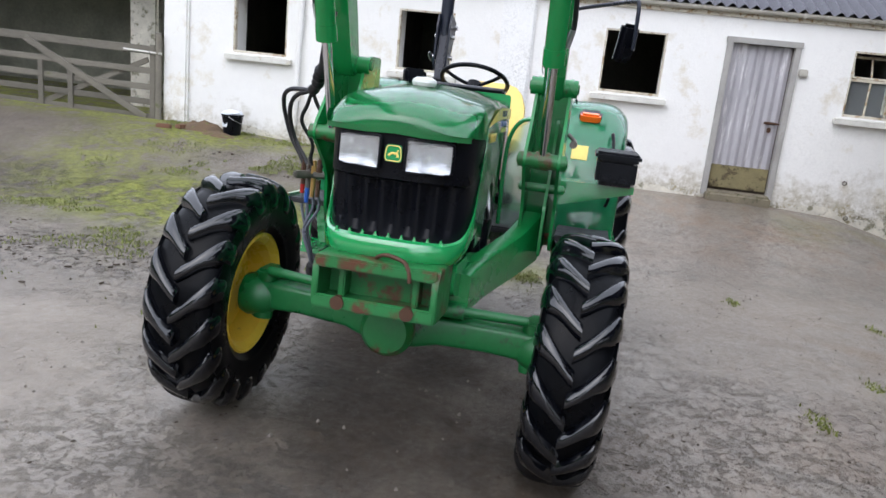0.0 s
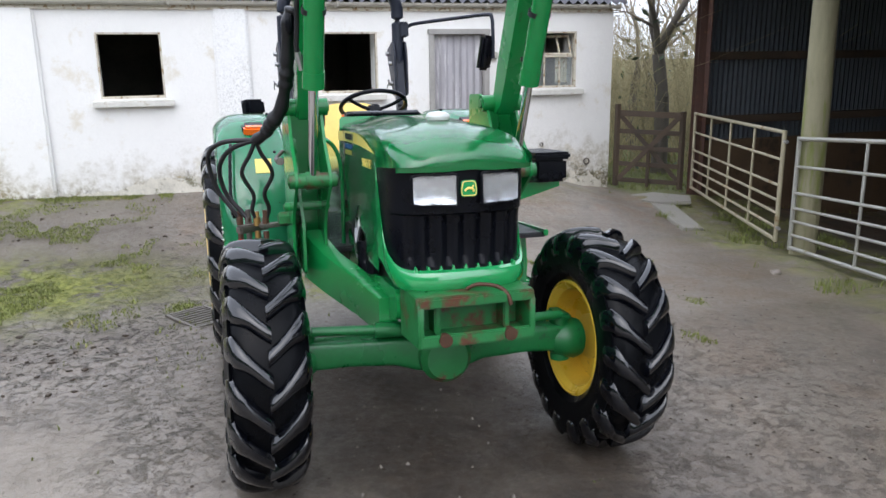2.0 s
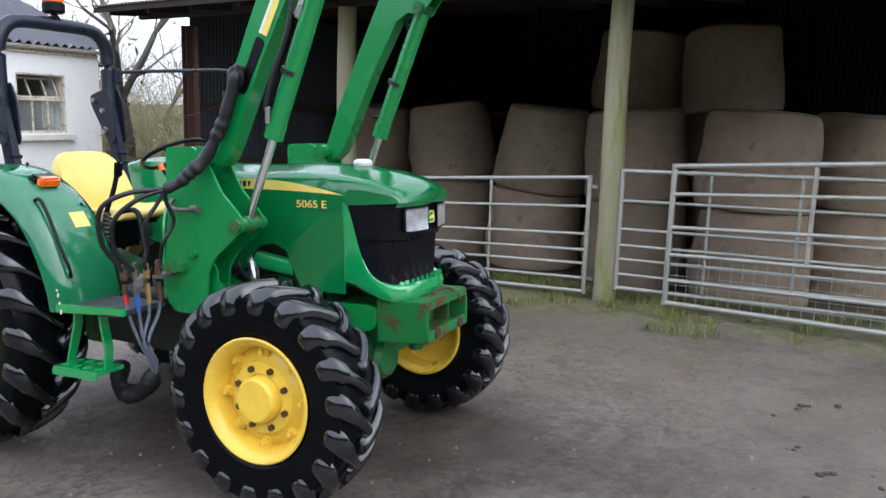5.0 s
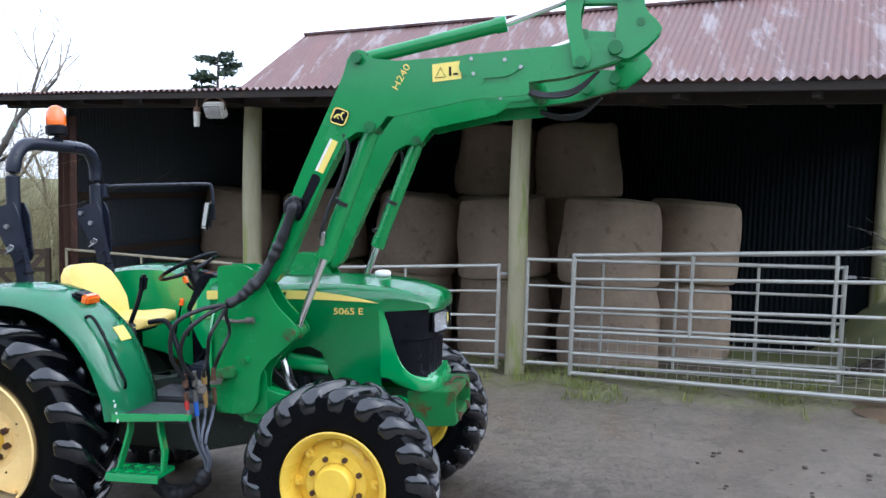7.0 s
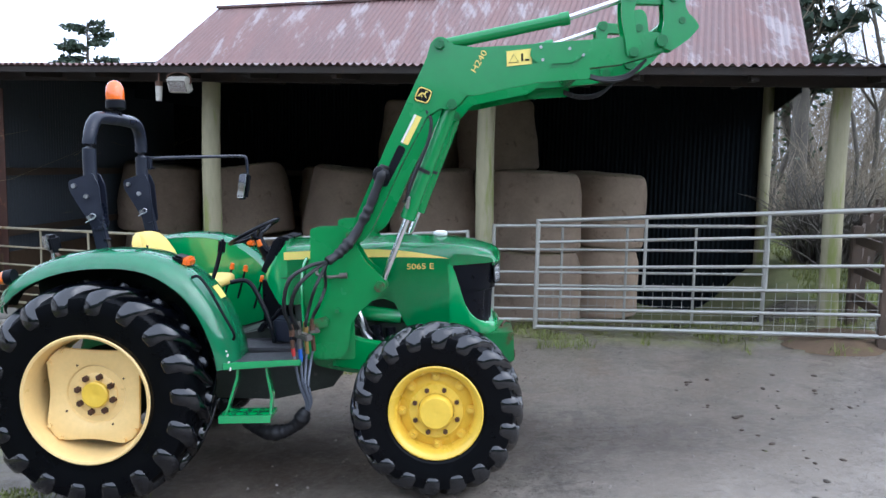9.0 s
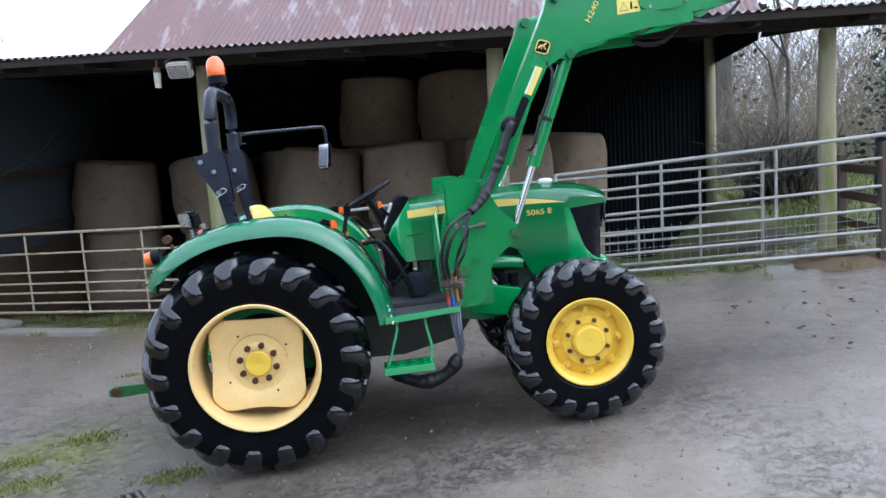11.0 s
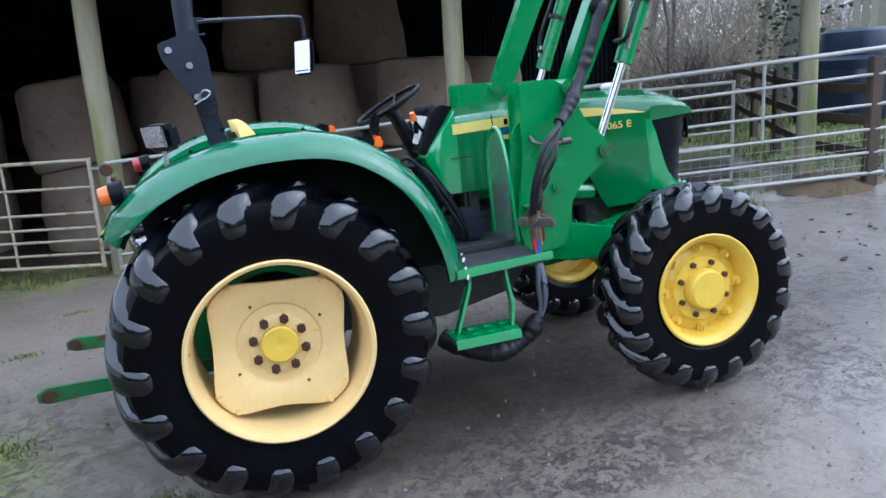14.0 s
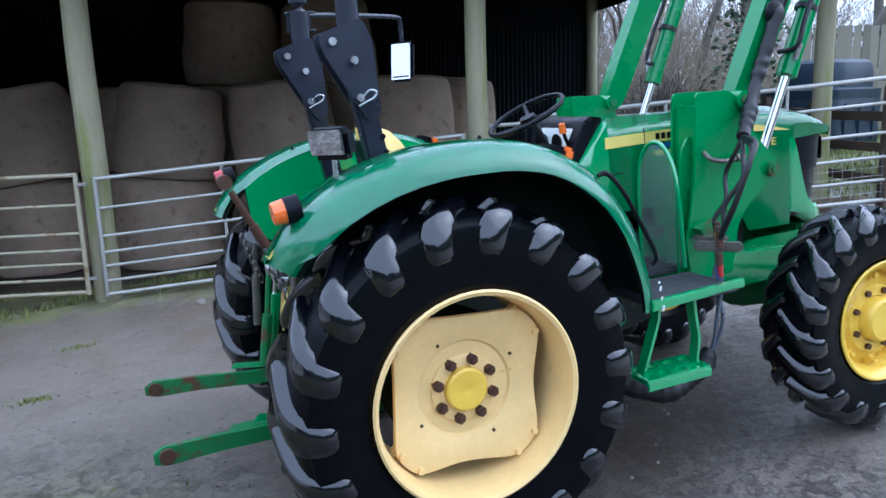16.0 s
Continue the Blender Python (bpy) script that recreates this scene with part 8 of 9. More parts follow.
def field_fence():
    """Dark posts and rails from the field gate's hanging post back towards the shed's last pole."""
    f = thing("post_and_rail_fence", "dark brown timber post and rail fence beside the field gate", "fence")
    spots = [(8.12, -0.50), (8.05, 0.7), (8.45, 2.4), (8.9, 4.2), (9.4, 6.2)]
    tops = []
    for i, (u, v) in enumerate(spots):
        x, y, _ = uvz(u, v, 0)
        z = ground_z(x, y)
        bm = bmesh.new()
        h = 1.32 if i == 0 else 1.15
        box(bm, (x, y, z + h / 2 - 0.2), (0.12 if i == 0 else 0.11, 0.12 if i == 0 else 0.10, h + 0.4), rot=(0, 0, SHED_TURN + 3 * i), bev=0.012)
        part("fence_post", bm, M_wood_dark, f)
        tops.append(Vector((x, y, z)))
    for p, q in zip(tops, tops[1:]):
        for z in (0.35, 0.68, 1.0):
            part("fence_rail", plank(bmesh.new(), p + Vector((0, 0, z)), q + Vector((0, 0, z)), 0.10, 0.035), M_wood_dark, f)
    x, y, _ = uvz(8.12, -0.50, 0)
    solo("fence_mound", moved(mound(0.75, 0.55, 0.16, 5), pose(x - 0.1, y + 0.35, ground_z(x, y) - 0.03)), M_heap, "low mound of trodden soil by the gate post", "soil", kind="structure")


def mound(rx, ry, h, seed):
    bm = bmesh.new()
    rows = []
    for i in range(8):
        f = 1 - i / 7
        rows.append([(rx * f * math.cos(a) * (1 + 0.2 * noise.noise((math.cos(a) * 2, math.sin(a) * 2, seed))), ry * f * math.sin(a), h * (1 - f * f) * (1 + 0.5 * noise.noise((f * 4 * math.cos(a), f * 4 * math.sin(a), seed + 3)))) for a in [math.tau * k / 28 for k in range(28)]])
    return loft(bm, rows, caps=False)


M_soil = surface("dark_wet_soil", (0.055, 0.040, 0.028), 0.8, vary=0.4, scale=8, second=(0.09, 0.10, 0.035), spots=0.35, spot_scale=6, bump=0.9, bump_scale=25)
field_fence()


# ---- tanks, feed bin and board fence beyond the field gate ----
def oil_tank(x, y, w, d, h, mat, label, turn, lid=True):
    z = ground_z(x, y)
    t = thing("oil_tank", label, "tank", "oil tanks", at=pose(x, y, z, 0, 0, turn))
    bm = bmesh.new()
    rows = []
    for zz, f in ((0.0, 0.93), (0.06, 0.99), (0.25, 1.0), (0.45, 0.97), (0.55, 1.0), (0.80, 1.0), (0.90, 0.965), (1.0, 1.0), (h * 0.80, 0.99), (h * 0.93, 0.92), (h, 0.72)):
        rows.append([(w / 2 * f * p, d / 2 * f * q, zz) for p, q in round_poly([(-1, -1), (1, -1), (1, 1), (-1, 1)], 0.32, 4)])
    loft(bm, rows)
    part("tank_body", bm, mat, t)
    for k in (-1, 0, 1):
        bm = bmesh.new()
        box(bm, (k * w * 0.26, -d / 2 * 0.985, h * 0.42), (0.10, 0.07, h * 0.66), bev=0.03)
        part("tank_rib", bm, mat, t)
    if lid:
        bm = bmesh.new()
        rows = [[(w * 0.12 + w * 0.37 * f * p, d * 0.40 * f * q, h - 0.04 + zz) for p, q in round_poly([(-1, -1), (1, -1), (1, 1), (-1, 1)], 0.4, 4)] for zz, f in ((0, 1.0), (0.30, 0.98), (0.44, 0.93), (0.50, 0.80))]
        loft(bm, rows)
        part("tank_lid", bm, mat, t)
    return t


oil_tank(10.8, 7.0, 1.9, 1.4, 1.06, M_tank, "dark blue ribbed plastic oil tank with a tall lid", 12)


def sack(name, x, y, z, sx, sy, sz, rot, mat, label):
    bm = bmesh.new()
    bmesh.ops.create_uvsphere(bm, u_segments=18, v_segments=10, radius=1.0)
    for v in bm.verts:
        c = v.co
        p = Vector((math.copysign(abs(c.x) ** 0.55, c.x), math.copysign(abs(c.y) ** 0.55, c.y), math.copysign(abs(c.z) ** 0.8, c.z)))
        n = noise.noise((p.x * 2.2 + x, p.y * 2.2, p.z * 2 + y)) * 0.16
        v.co = Vector((p.x * sx / 2, p.y * sy / 2, p.z * sz / 2 * (1 + n)))
    return solo(name, moved(bm, pose(x, y, z, *rot)), mat, label, "sack", "sacks on the feed bin", sharp=70)


def feed_bin():
    x, y, turn = 9.0, 3.40, 40
    z = ground_z(x, y)
    t = thing("feed_bin", "black plastic feed bin standing on the grass", "bin", at=pose(x, y, z, 0, 0, turn))
    bm = bmesh.new()
    rows = [[(0.95 * f * p, 0.55 * f * q, zz) for p, q in round_poly([(-1, -1), (1, -1), (1, 1), (-1, 1)], 0.15, 3)] for zz, f in ((0.0, 0.90), (0.34, 0.97), (0.36, 1.0), (0.70, 1.04), (0.80, 1.07), (0.82, 1.01), (0.34, 0.92))]
    loft(bm, rows)
    part("bin_body", bm, M_black, t)
    for k in (-0.5, 0.5):
        bm = bmesh.new()
        box(bm, (k, -0.54, 0.40), (0.08, 0.06, 0.5), bev=0.02)
        part("bin_rib", bm, M_black, t)
    m = pose(x, y, z, 0, 0, turn)
    for dx, dy, dz, sx, sy, sz, rot, mat, label in ((-0.98, -0.1, 0.84, 0.50, 0.52, 0.26, (0, -38, turn), M_bag_green, "dark green feed sack slumped on the bin"), (-0.30, -0.2, 0.98, 0.55, 0.7, 0.26, (5, -8, turn + 12), M_bag_white, "crumpled white feed sack on the bin"), (0.35, -0.1, 1.0, 0.62, 0.66, 0.24, (0, 6, turn - 8), M_bag_white, "crumpled white feed sack on the bin"), (0.05, -0.42, 1.0, 0.42, 0.34, 0.16, (8, 0, turn + 30), M_bag_blue, "bright blue plastic sack on the bin"), (-0.52, -0.45, 0.98, 0.34, 0.32, 0.18, (8, 10, turn + 10), M_bag_blue, "bright blue plastic sack on the bin")):
        p = m @ Vector((dx, dy, dz))
        sack("feed_sack", p.x, p.y, p.z, sx, sy, sz, rot, mat, label)


feed_bin()


def board_fence():
    f = thing("board_fence", "tall weathered vertical board fence behind the tanks", "fence")
    a, b = Vector((12.9, 9.3, 0)), Vector((17.9, 4.3, 0))
    n = int((b - a).length / 0.16)
    r = random.Random(5)
    m = math.degrees(math.atan2(b.y - a.y, b.x - a.x))
    mesh = None
    for i in range(n):
        p = a.lerp(b, (i + 0.5) / n)
        if mesh is None:
            bm = bmesh.new()
            box(bm, (0, 0, 1.0), (0.15, 0.025, 2.3), bev=0.004)
            mesh = to_mesh(bm, "fence_board", M_wood_board)
        ob = new("fence_board", mesh)
        ob.parent = f
        ob.matrix_basis = pose(p.x, p.y, ground_z(p.x, p.y) + r.uniform(-0.02, 0.02), 0, r.uniform(-0.6, 0.6), m)
    for z in (0.6, 2.1):
        part("fence_rail", plank(bmesh.new(), a + Vector((0.03, 0.03, z + 0.65)), b + Vector((0.03, 0.03, z + 0.7)), 0.10, 0.06), M_wood_dark, f)


M_wood_board = surface("silvered_board", (0.25, 0.23, 0.17), 0.85, vary=0.25, scale=3, second=(0.14, 0.15, 0.08), spots=0.3, spot_scale=4, bump=0.4, bump_scale=40, stretch=(1, 1, 0.2), random_tint=0.22)
board_fence()


# ---- yard clutter ----
def bucket():
    x, y = -5.52, -4.22
    t = thing("bucket", "black plastic bucket with a crumpled white sack in it", "bucket", at=pose(x, y, ground_z(x, y)))
    bm = bmesh.new()
    rows = [[(r * math.cos(a), r * math.sin(a), z) for a in [math.tau * k / 28 for k in range(28)]] for z, r in ((0.0, 0.105), (0.005, 0.118), (0.27, 0.150), (0.275, 0.160), (0.295, 0.162), (0.30, 0.154), (0.28, 0.146), (0.02, 0.112))]
    loft(bm, rows)
    part("bucket_body", bm, M_black, t)
    bm = bmesh.new()
    bmesh.ops.create_icosphere(bm, subdivisions=3, radius=0.145)
    for v in bm.verts:
        v.co *= 1 + 0.22 * noise.noise(v.co * 14)
        v.co.z *= 0.42
    part("bucket_filling", moved(bm, pose(0, 0, 0.30)), M_bag_white, t, "crumpled white sack")
    bm = bmesh.new()
    pipe(bm, [(0.156, 0, 0.28), (0.14, 0.10, 0.22), (0.0, 0.165, 0.17), (-0.14, 0.10, 0.22), (-0.156, 0, 0.28)], 0.004, 6)
    part("bucket_handle", bm, M_steel, t)
    bm = bmesh.new()
    box(bm, (0.118, -0.06, 0.17), (0.004, 0.10, 0.10), rot=(0, -6, -26))
    part("bucket_label", bm, M_bag_white, t, "pale worn label")


bucket()


def stone_mesh(seed, size, squash=0.6):
    bm = bmesh.new()
    bmesh.ops.create_icosphere(bm, subdivisions=2, radius=size)
    for v in bm.verts:
        v.co *= 1 + 0.35 * noise.noise(v.co * (1.4 / size) + Vector((seed, seed * 2, 0)))
        v.co.z *= squash
    return bm


def clutter():
    r = random.Random(11)
    for i, (x, y) in enumerate(((-5.38, -4.92), (-5.22, -5.12), (-5.5, -4.62))):
        bm = bmesh.new()
        box(bm, (0, 0, 0.015), (0.21, 0.11, 0.07), rot=(r.uniform(-24, 24), r.uniform(-20, 20), r.uniform(0, 180)), bev=0.016)
        solo("broken_brick", moved(bm, pose(x, y, ground_z(x, y))), M_brick, "broken mossy red brick lying by the wall", "brick", "bricks by the wall")
    for x, y, rx, ry, h, sd in ((-5.55, -4.72, 0.26, 0.42, 0.13, 8), (-5.30, -4.35, 0.16, 0.30, 0.07, 9)):
        solo("soil_heap", moved(mound(rx, ry, h, sd), pose(x, y, ground_z(x, y) - 0.02)), M_heap, "low heap of brown soil and turf by the wall", "soil")
    bm = bmesh.new()
    prism(bm, [(-0.55, -0.30), (0.30, -0.36), (0.62, -0.05), (0.35, 0.32), (-0.30, 0.30)], 0, 0.05, 0.01, axis="z")
    solo("broken_slab", moved(bm, pose(-4.75, 5.62, ground_z(-4.75, 5.62) + 0.012, 2, -2, 20)), M_concrete, "pale broken concrete slab lying by the shed", "slab")
    bm = bmesh.new()
    prism(bm, [(-0.85, -0.16), (0.9, -0.14), (0.92, 0.12), (-0.8, 0.16)], 0, 0.06, 0.012, axis="z")
    x, y, _ = uvz(-2.2, -0.55, 0)
    solo("concrete_kerb", moved(bm, pose(x, y, ground_z(x, y) + 0.0, 0, 0, SHED_TURN - 4)), M_concrete, "wet concrete kerb strip in front of the gate", "kerb", kind="structure")
    # drain grate
    x, y = -0.94, -0.98
    g = thing("drain_grate", "flat iron drain grate set in the yard", "drain grate", at=pose(x, y, ground_z(x, y) + 0.004, 0, 0, 28))
    bm = bmesh.new()
    for c, s_ in (((0, 0.16, 0.008), (0.46, 0.025, 0.022)), ((0, -0.16, 0.008), (0.46, 0.025, 0.022)), ((-0.218, 0, 0.008), (0.025, 0.295, 0.022)), ((0.218, 0, 0.008), (0.025, 0.295, 0.022))):
        box(bm, c, s_, bev=0.003)
    part("grate_rim", bm, M_iron, g)
    for i in range(8):
        bm = bmesh.new()
        box(bm, (-0.18 + 0.0515 * i, 0, 0.008), (0.022, 0.294, 0.018), bev=0.003)
        part("grate_bar", bm, M_iron, g)
    bm = bmesh.new()
    box(bm, (0, 0, 0.0), (0.43, 0.30, 0.006))
    part("grate_sump", bm, M_black, g)
    # scattered stones, mud clods and straw
    def scatter(name, count, sizes, flat, material, label, category, spot):
        verts, faces = [], []
        for i in range(count):
            x, y = spot()
            sz = r.choice(sizes)
            a, lo = r.uniform(0, math.tau), len(verts)
            z = ground_z(x, y) + sz * flat * 0.4
            for k in range(5):
                q = a + math.tau * k / 5
                rr = sz * r.uniform(0.55, 1.1)
                verts.append((x + rr * math.cos(q), y + 0.8 * rr * math.sin(q), z - sz * flat * 0.4))
            verts.append((x + r.uniform(-0.3, 0.3) * sz, y + r.uniform(-0.3, 0.3) * sz, z + sz * flat))
            faces += [(lo + k, lo + (k + 1) % 5, lo + 5) for k in range(5)]
        me = bpy.data.meshes.new(name)
        me.from_pydata(verts, [], faces)
        me.materials.append(material)
        tagged(new(name, me), label, category, kind="stuff")

    scatter("gravel", 2600, (0.005, 0.007, 0.010, 0.015), 0.7, M_stone, "loose small stones and grit scattered over the yard", "gravel", lambda: (r.uniform(-5.5, 6.5), r.uniform(-5.2, 4.2)))
    scatter("litter", 1700, (0.004, 0.006, 0.009, 0.014), 0.2, M_soil, "dark flakes of mud, straw and dead leaves trodden into the yard", "litter", lambda: (r.gauss(1.2, 2.6), r.gauss(1.9, 1.5)))
    bm = bmesh.new()
    for i in range(150):
        a, d = r.uniform(0, math.tau), r.uniform(0, 1) ** 0.5
        if i % 3 == 0:
            x, y = r.uniform(-0.6, 0.8) + 4.6, r.uniform(-1.5, 1.8)
        else:
            x, y = -3.2 + 2.4 * d * math.cos(a), -2.4 + 1.9 * d * math.sin(a)
        s = r.uniform(0.012, 0.034)
        m = pose(x, y, ground_z(x, y) + s * 0.1, 0, 0, r.uniform(0, 360)) @ Matrix.Diagonal((s, s * r.uniform(0.5, 1), s * 0.38, 1))
        bmesh.ops.create_icosphere(bm, subdivisions=1, radius=1.0, matrix=m)
    for i in range(260):
        x, y = r.gauss(-0.35, 0.5), r.uniform(-5.2, -1.5)
        s = r.uniform(0.010, 0.032)
        m = pose(x, y, ground_z(x, y) + s * 0.1, 0, 0, r.uniform(0, 360)) @ Matrix.Diagonal((s, s * r.uniform(0.3, 0.8), s * 0.24, 1))
        bmesh.ops.create_icosphere(bm, subdivisions=1, radius=1.0, matrix=m)
    solo("mud_clods", bm, M_soil, "trodden clods of wet mud on the yard", "mud", kind="stuff", sharp=80)
    bm = stone_mesh(3, 0.05)
    x, y = uvz(1.2, -0.75, 0)[:2]
    solo("white_stone", moved(bm, pose(x, y, ground_z(x, y) + 0.02)), M_stone, "pale stone lying in the grass", "stone")


clutter()


# ---- grass ----
def blades(name, spots, label, hmin, hmax, seed, wide=0.006):
    """Many bent blades in one mesh."""
    r = random.Random(seed)
    verts, faces = [], []
    for x, y, z in spots:
        h, a, lean = r.uniform(hmin, hmax), r.uniform(0, math.tau), r.uniform(0.1, 0.8)
        dx, dy, w = math.cos(a), math.sin(a), r.uniform(0.6, 1.4) * wide
        n = len(verts)
        for k, f in enumerate((0.0, 0.55, 1.0)):
            b = lean * h * f * f
            ww = w * (1 - f * 0.85)
            cx, cy, cz = x + dx * b, y + dy * b, z + h * f * (1 - 0.25 * lean * f)
            verts += [(cx - dy * ww, cy + dx * ww, cz), (cx + dy * ww, cy - dx * ww, cz)]
        faces += [(n, n + 1, n + 3, n + 2), (n + 2, n + 3, n + 5, n + 4)]
    me = bpy.data.meshes.new(name)
    me.from_pydata(verts, [], faces)
    me.materials.append(M_grass)
    return tagged(new(name, me), label, "grass", kind="stuff")


def grass_all():
    r = random.Random(21)
    spots = []
    for i in range(26000):
        u, v = r.uniform(-3.6, 8.2), r.uniform(-1.15, 1.1)
        n = noise.noise((u * 1.3, v * 2.0, 1.0)) + 0.35 * noise.noise((u * 5, v * 5, 2.0))
        if n > 0.06 + 0.7 * max(0, -0.25 - v):
            x, y, _ = uvz(u, v, 0)
            spots.append((x, y, ground_z(x, y) + 0.01))
    blades("verge_grass", spots, "rough tufted grass along the foot of the gates", 0.03, 0.11, 1)
    spots = []
    for i in range(60000):
        x, y = r.gauss(-2.9, 1.3), r.gauss(-2.8, 0.95)
        n = noise.noise((x * 1.5, y * 1.5, 3.0)) + 0.45 * noise.noise((x * 5, y * 5, 8.0))
        if n > 0.24 and x > -5.85:
            spots.append((x, y, ground_z(x, y) + 0.01 + 0.05 * (n - 0.24)))
    for i in range(7000):
        x, y = -5.87 + abs(r.gauss(0, 0.22)), r.uniform(-5.3, -1.2)
        if noise.noise((x * 2, y * 2.2, 5.0)) > 0.0:
            spots.append((x, y, ground_z(x, y)))
    for cx, cy in ((-1.5, 0.43), (-0.66, -0.60), (-1.33, -1.12), (-2.5, -1.0), (-2.0, -1.55), (-2.27, -2.3), (-1.7, -0.35), (-1.9, 0.1)):
        for i in range(420):
            x, y = r.gauss(cx, 0.11), r.gauss(cy, 0.065)
            spots.append((x, y, ground_z(x, y)))
    for cx, cy in ((-1.69, 2.2), (-1.45, 3.28), (1.0, 2.15), (0.2, 2.7)):
        for i in range(110):
            x, y = r.gauss(cx, 0.07), r.gauss(cy, 0.03)
            spots.append((x, y, ground_z(x, y) - 0.004))
    blades("yard_grass", spots, "thin mossy grass growing through the yard", 0.010, 0.034, 2, 0.006)
    spots = []
    for i in range(42000):
        x, y = r.uniform(6.4, 17), r.uniform(0.8, 16)
        if shed_uv(x, y)[0] > 7.9:
            spots.append((x, y, ground_z(x, y)))
    for i in range(9000):
        x, y = r.uniform(-10, -4.9), r.uniform(5.6, 10)
        if shed_uv(x, y)[0] < -4.0:
            spots.append((x, y, ground_z(x, y)))
    blades("field_grass", spots, "short winter grass in the paddock", 0.04, 0.12, 3, 0.009)


grass_all()


# ---- trees ----
def branch_mesh(name, segs, sides, material):
    """Tapered sticks, given as start, end and their two radii, in one mesh."""
    verts, faces = [], []
    for a, b, r0, r1 in segs:
        d = (b - a).normalized()
        s = d.cross(Vector((0.3, 0.2, 1)))
        s = s.normalized() if s.length > 1e-3 else Vector((1, 0, 0))
        t = s.cross(d)
        n = len(verts)
        for p, r in ((a, r0), (b, r1)):
            verts += [tuple(p + r * (math.cos(k * math.tau / sides) * s + math.sin(k * math.tau / sides) * t)) for k in range(sides)]
        faces += [(n + k, n + (k + 1) % sides, n + sides + (k + 1) % sides, n + sides + k) for k in range(sides)]
    me = bpy.data.meshes.new(name)
    me.from_pydata(verts, [], faces)
    me.polygons.foreach_set("use_smooth", [True] * len(faces))
    me.materials.append(material)
    return me


def leaf_cloud(name, spots, size, material, seed):
    """Small leaves turned every way."""
    r = random.Random(seed)
    verts, faces = [], []
    for p in spots:
        s = size * r.uniform(0.6, 1.3)
        a = Vector((r.gauss(0, 1), r.gauss(0, 1), r.gauss(0, 0.6))).normalized()
        b = a.cross(Vector((r.gauss(0, 1), r.gauss(0, 1), r.gauss(0, 1)))).normalized()
        n = len(verts)
        verts += [tuple(p + a * s), tuple(p + b * s * 0.55), tuple(p - a * s), tuple(p - b * s * 0.55)]
        faces.append((n, n + 1, n + 2, n + 3))
    me = bpy.data.meshes.new(name)
    me.from_pydata(verts, [], faces)
    me.materials.append(material)
    return me


def bare_tree(x, y, height, seed, spread=0.55, ivy=0.0, twigs=1.0, trunk_r=0.16, label="tall bare winter tree behind the shed"):
    r = random.Random(seed)
    z0 = ground_z(x, y) - 0.1
    thick, thin, ivy_spots = [], [], []

    def grow(p, d, length, rad, depth):
        n = 3 if depth < 2 else 2
        for i in range(n):
            q = p + d * (length / n)
            r1 = rad * (1 - 0.30 / n * 1.1)
            (thick if rad > 0.028 else thin).append((p, q, rad, r1))
            if ivy > 0 and rad > 0.03 and q.z - z0 < height * 0.75:
                for _ in range(int(60 * ivy * max(0.3, rad / trunk_r))):
                    ivy_spots.append(p.lerp(q, r.random()) + Vector((r.gauss(0, 1), r.gauss(0, 1), r.gauss(0, 0.6))) * (rad + 0.22))
            d = (d + Vector((r.gauss(0, 0.16), r.gauss(0, 0.16), r.gauss(0.05, 0.08)))).normalized()
            p, rad = q, r1
            if depth >= 1 and depth < 5 and r.random() < 0.75 * twigs:
                s = Vector((r.gauss(0, 1), r.gauss(0, 1), r.gauss(0.25, 0.4))).normalized()
                grow(p, (d * 0.5 + s * spread).normalized(), length * r.uniform(0.35, 0.6), rad * 0.5, depth + 1)
        if depth < 5 and rad > 0.004:
            for _ in range(2 if r.random() < 0.75 else 3):
                s = Vector((r.gauss(0, 1), r.gauss(0, 1), r.gauss(0.3, 0.4))).normalized()
                grow(p, (d * 0.75 + s * spread).normalized(), length * r.uniform(0.55, 0.8), rad * r.uniform(0.55, 0.72), depth + 1)

    grow(Vector((x, y, z0)), Vector((r.gauss(0, 0.04), r.gauss(0, 0.04), 1)).normalized(), height * 0.36, trunk_r, 0)
    t = thing("tree", label, "tree", "trees round the yard")
    for nm, segs, sides, mat in (("trunk", thick, 7, M_bark), ("crown", thin, 3, M_twig)):
        if segs:
            ob = new(nm, branch_mesh(nm, segs, sides, mat))
            ob.parent = t
    if ivy_spots:
        ob = new("ivy", leaf_cloud("ivy", ivy_spots, 0.085, M_leaf, seed))
        ob.parent = t
        ob["label"] = "dark green ivy climbing the trunk"


def conifer(x, y, height, width, seed, label="dark layered evergreen tree far behind the shed"):
    r = random.Random(seed)
    z0 = ground_z(x, y)
    segs, spots = [(Vector((x, y, z0)), Vector((x, y, z0 + height)), 0.28, 0.03)], []
    for i in range(46):
        f = 0.30 + 0.70 * (i / 46)
        a = r.uniform(0, math.tau)
        l = width * (1.15 - f) * r.uniform(0.6, 1.1) + 0.25
        p = Vector((x, y, z0 + height * f))
        q = p + Vector((math.cos(a) * l, math.sin(a) * l, r.uniform(-0.1, 0.35) * l))
        segs.append((p, q, 0.05, 0.012))
        for _ in range(int(95 * l)):
            g = r.uniform(0.35, 1.05)
            spots.append(p.lerp(q, g) + Vector((r.gauss(0, 0.22), r.gauss(0, 0.22), r.gauss(0.05, 0.09))) * (0.6 + 0.5 * l / width))
    t = thing("evergreen_tree", label, "tree")
    ob = new("trunk", branch_mesh("trunk", segs, 6, M_bark))
    ob.parent = t
    ob = new("crown", leaf_cloud("crown", spots, 0.15, M_conifer, seed))
    ob.parent = t


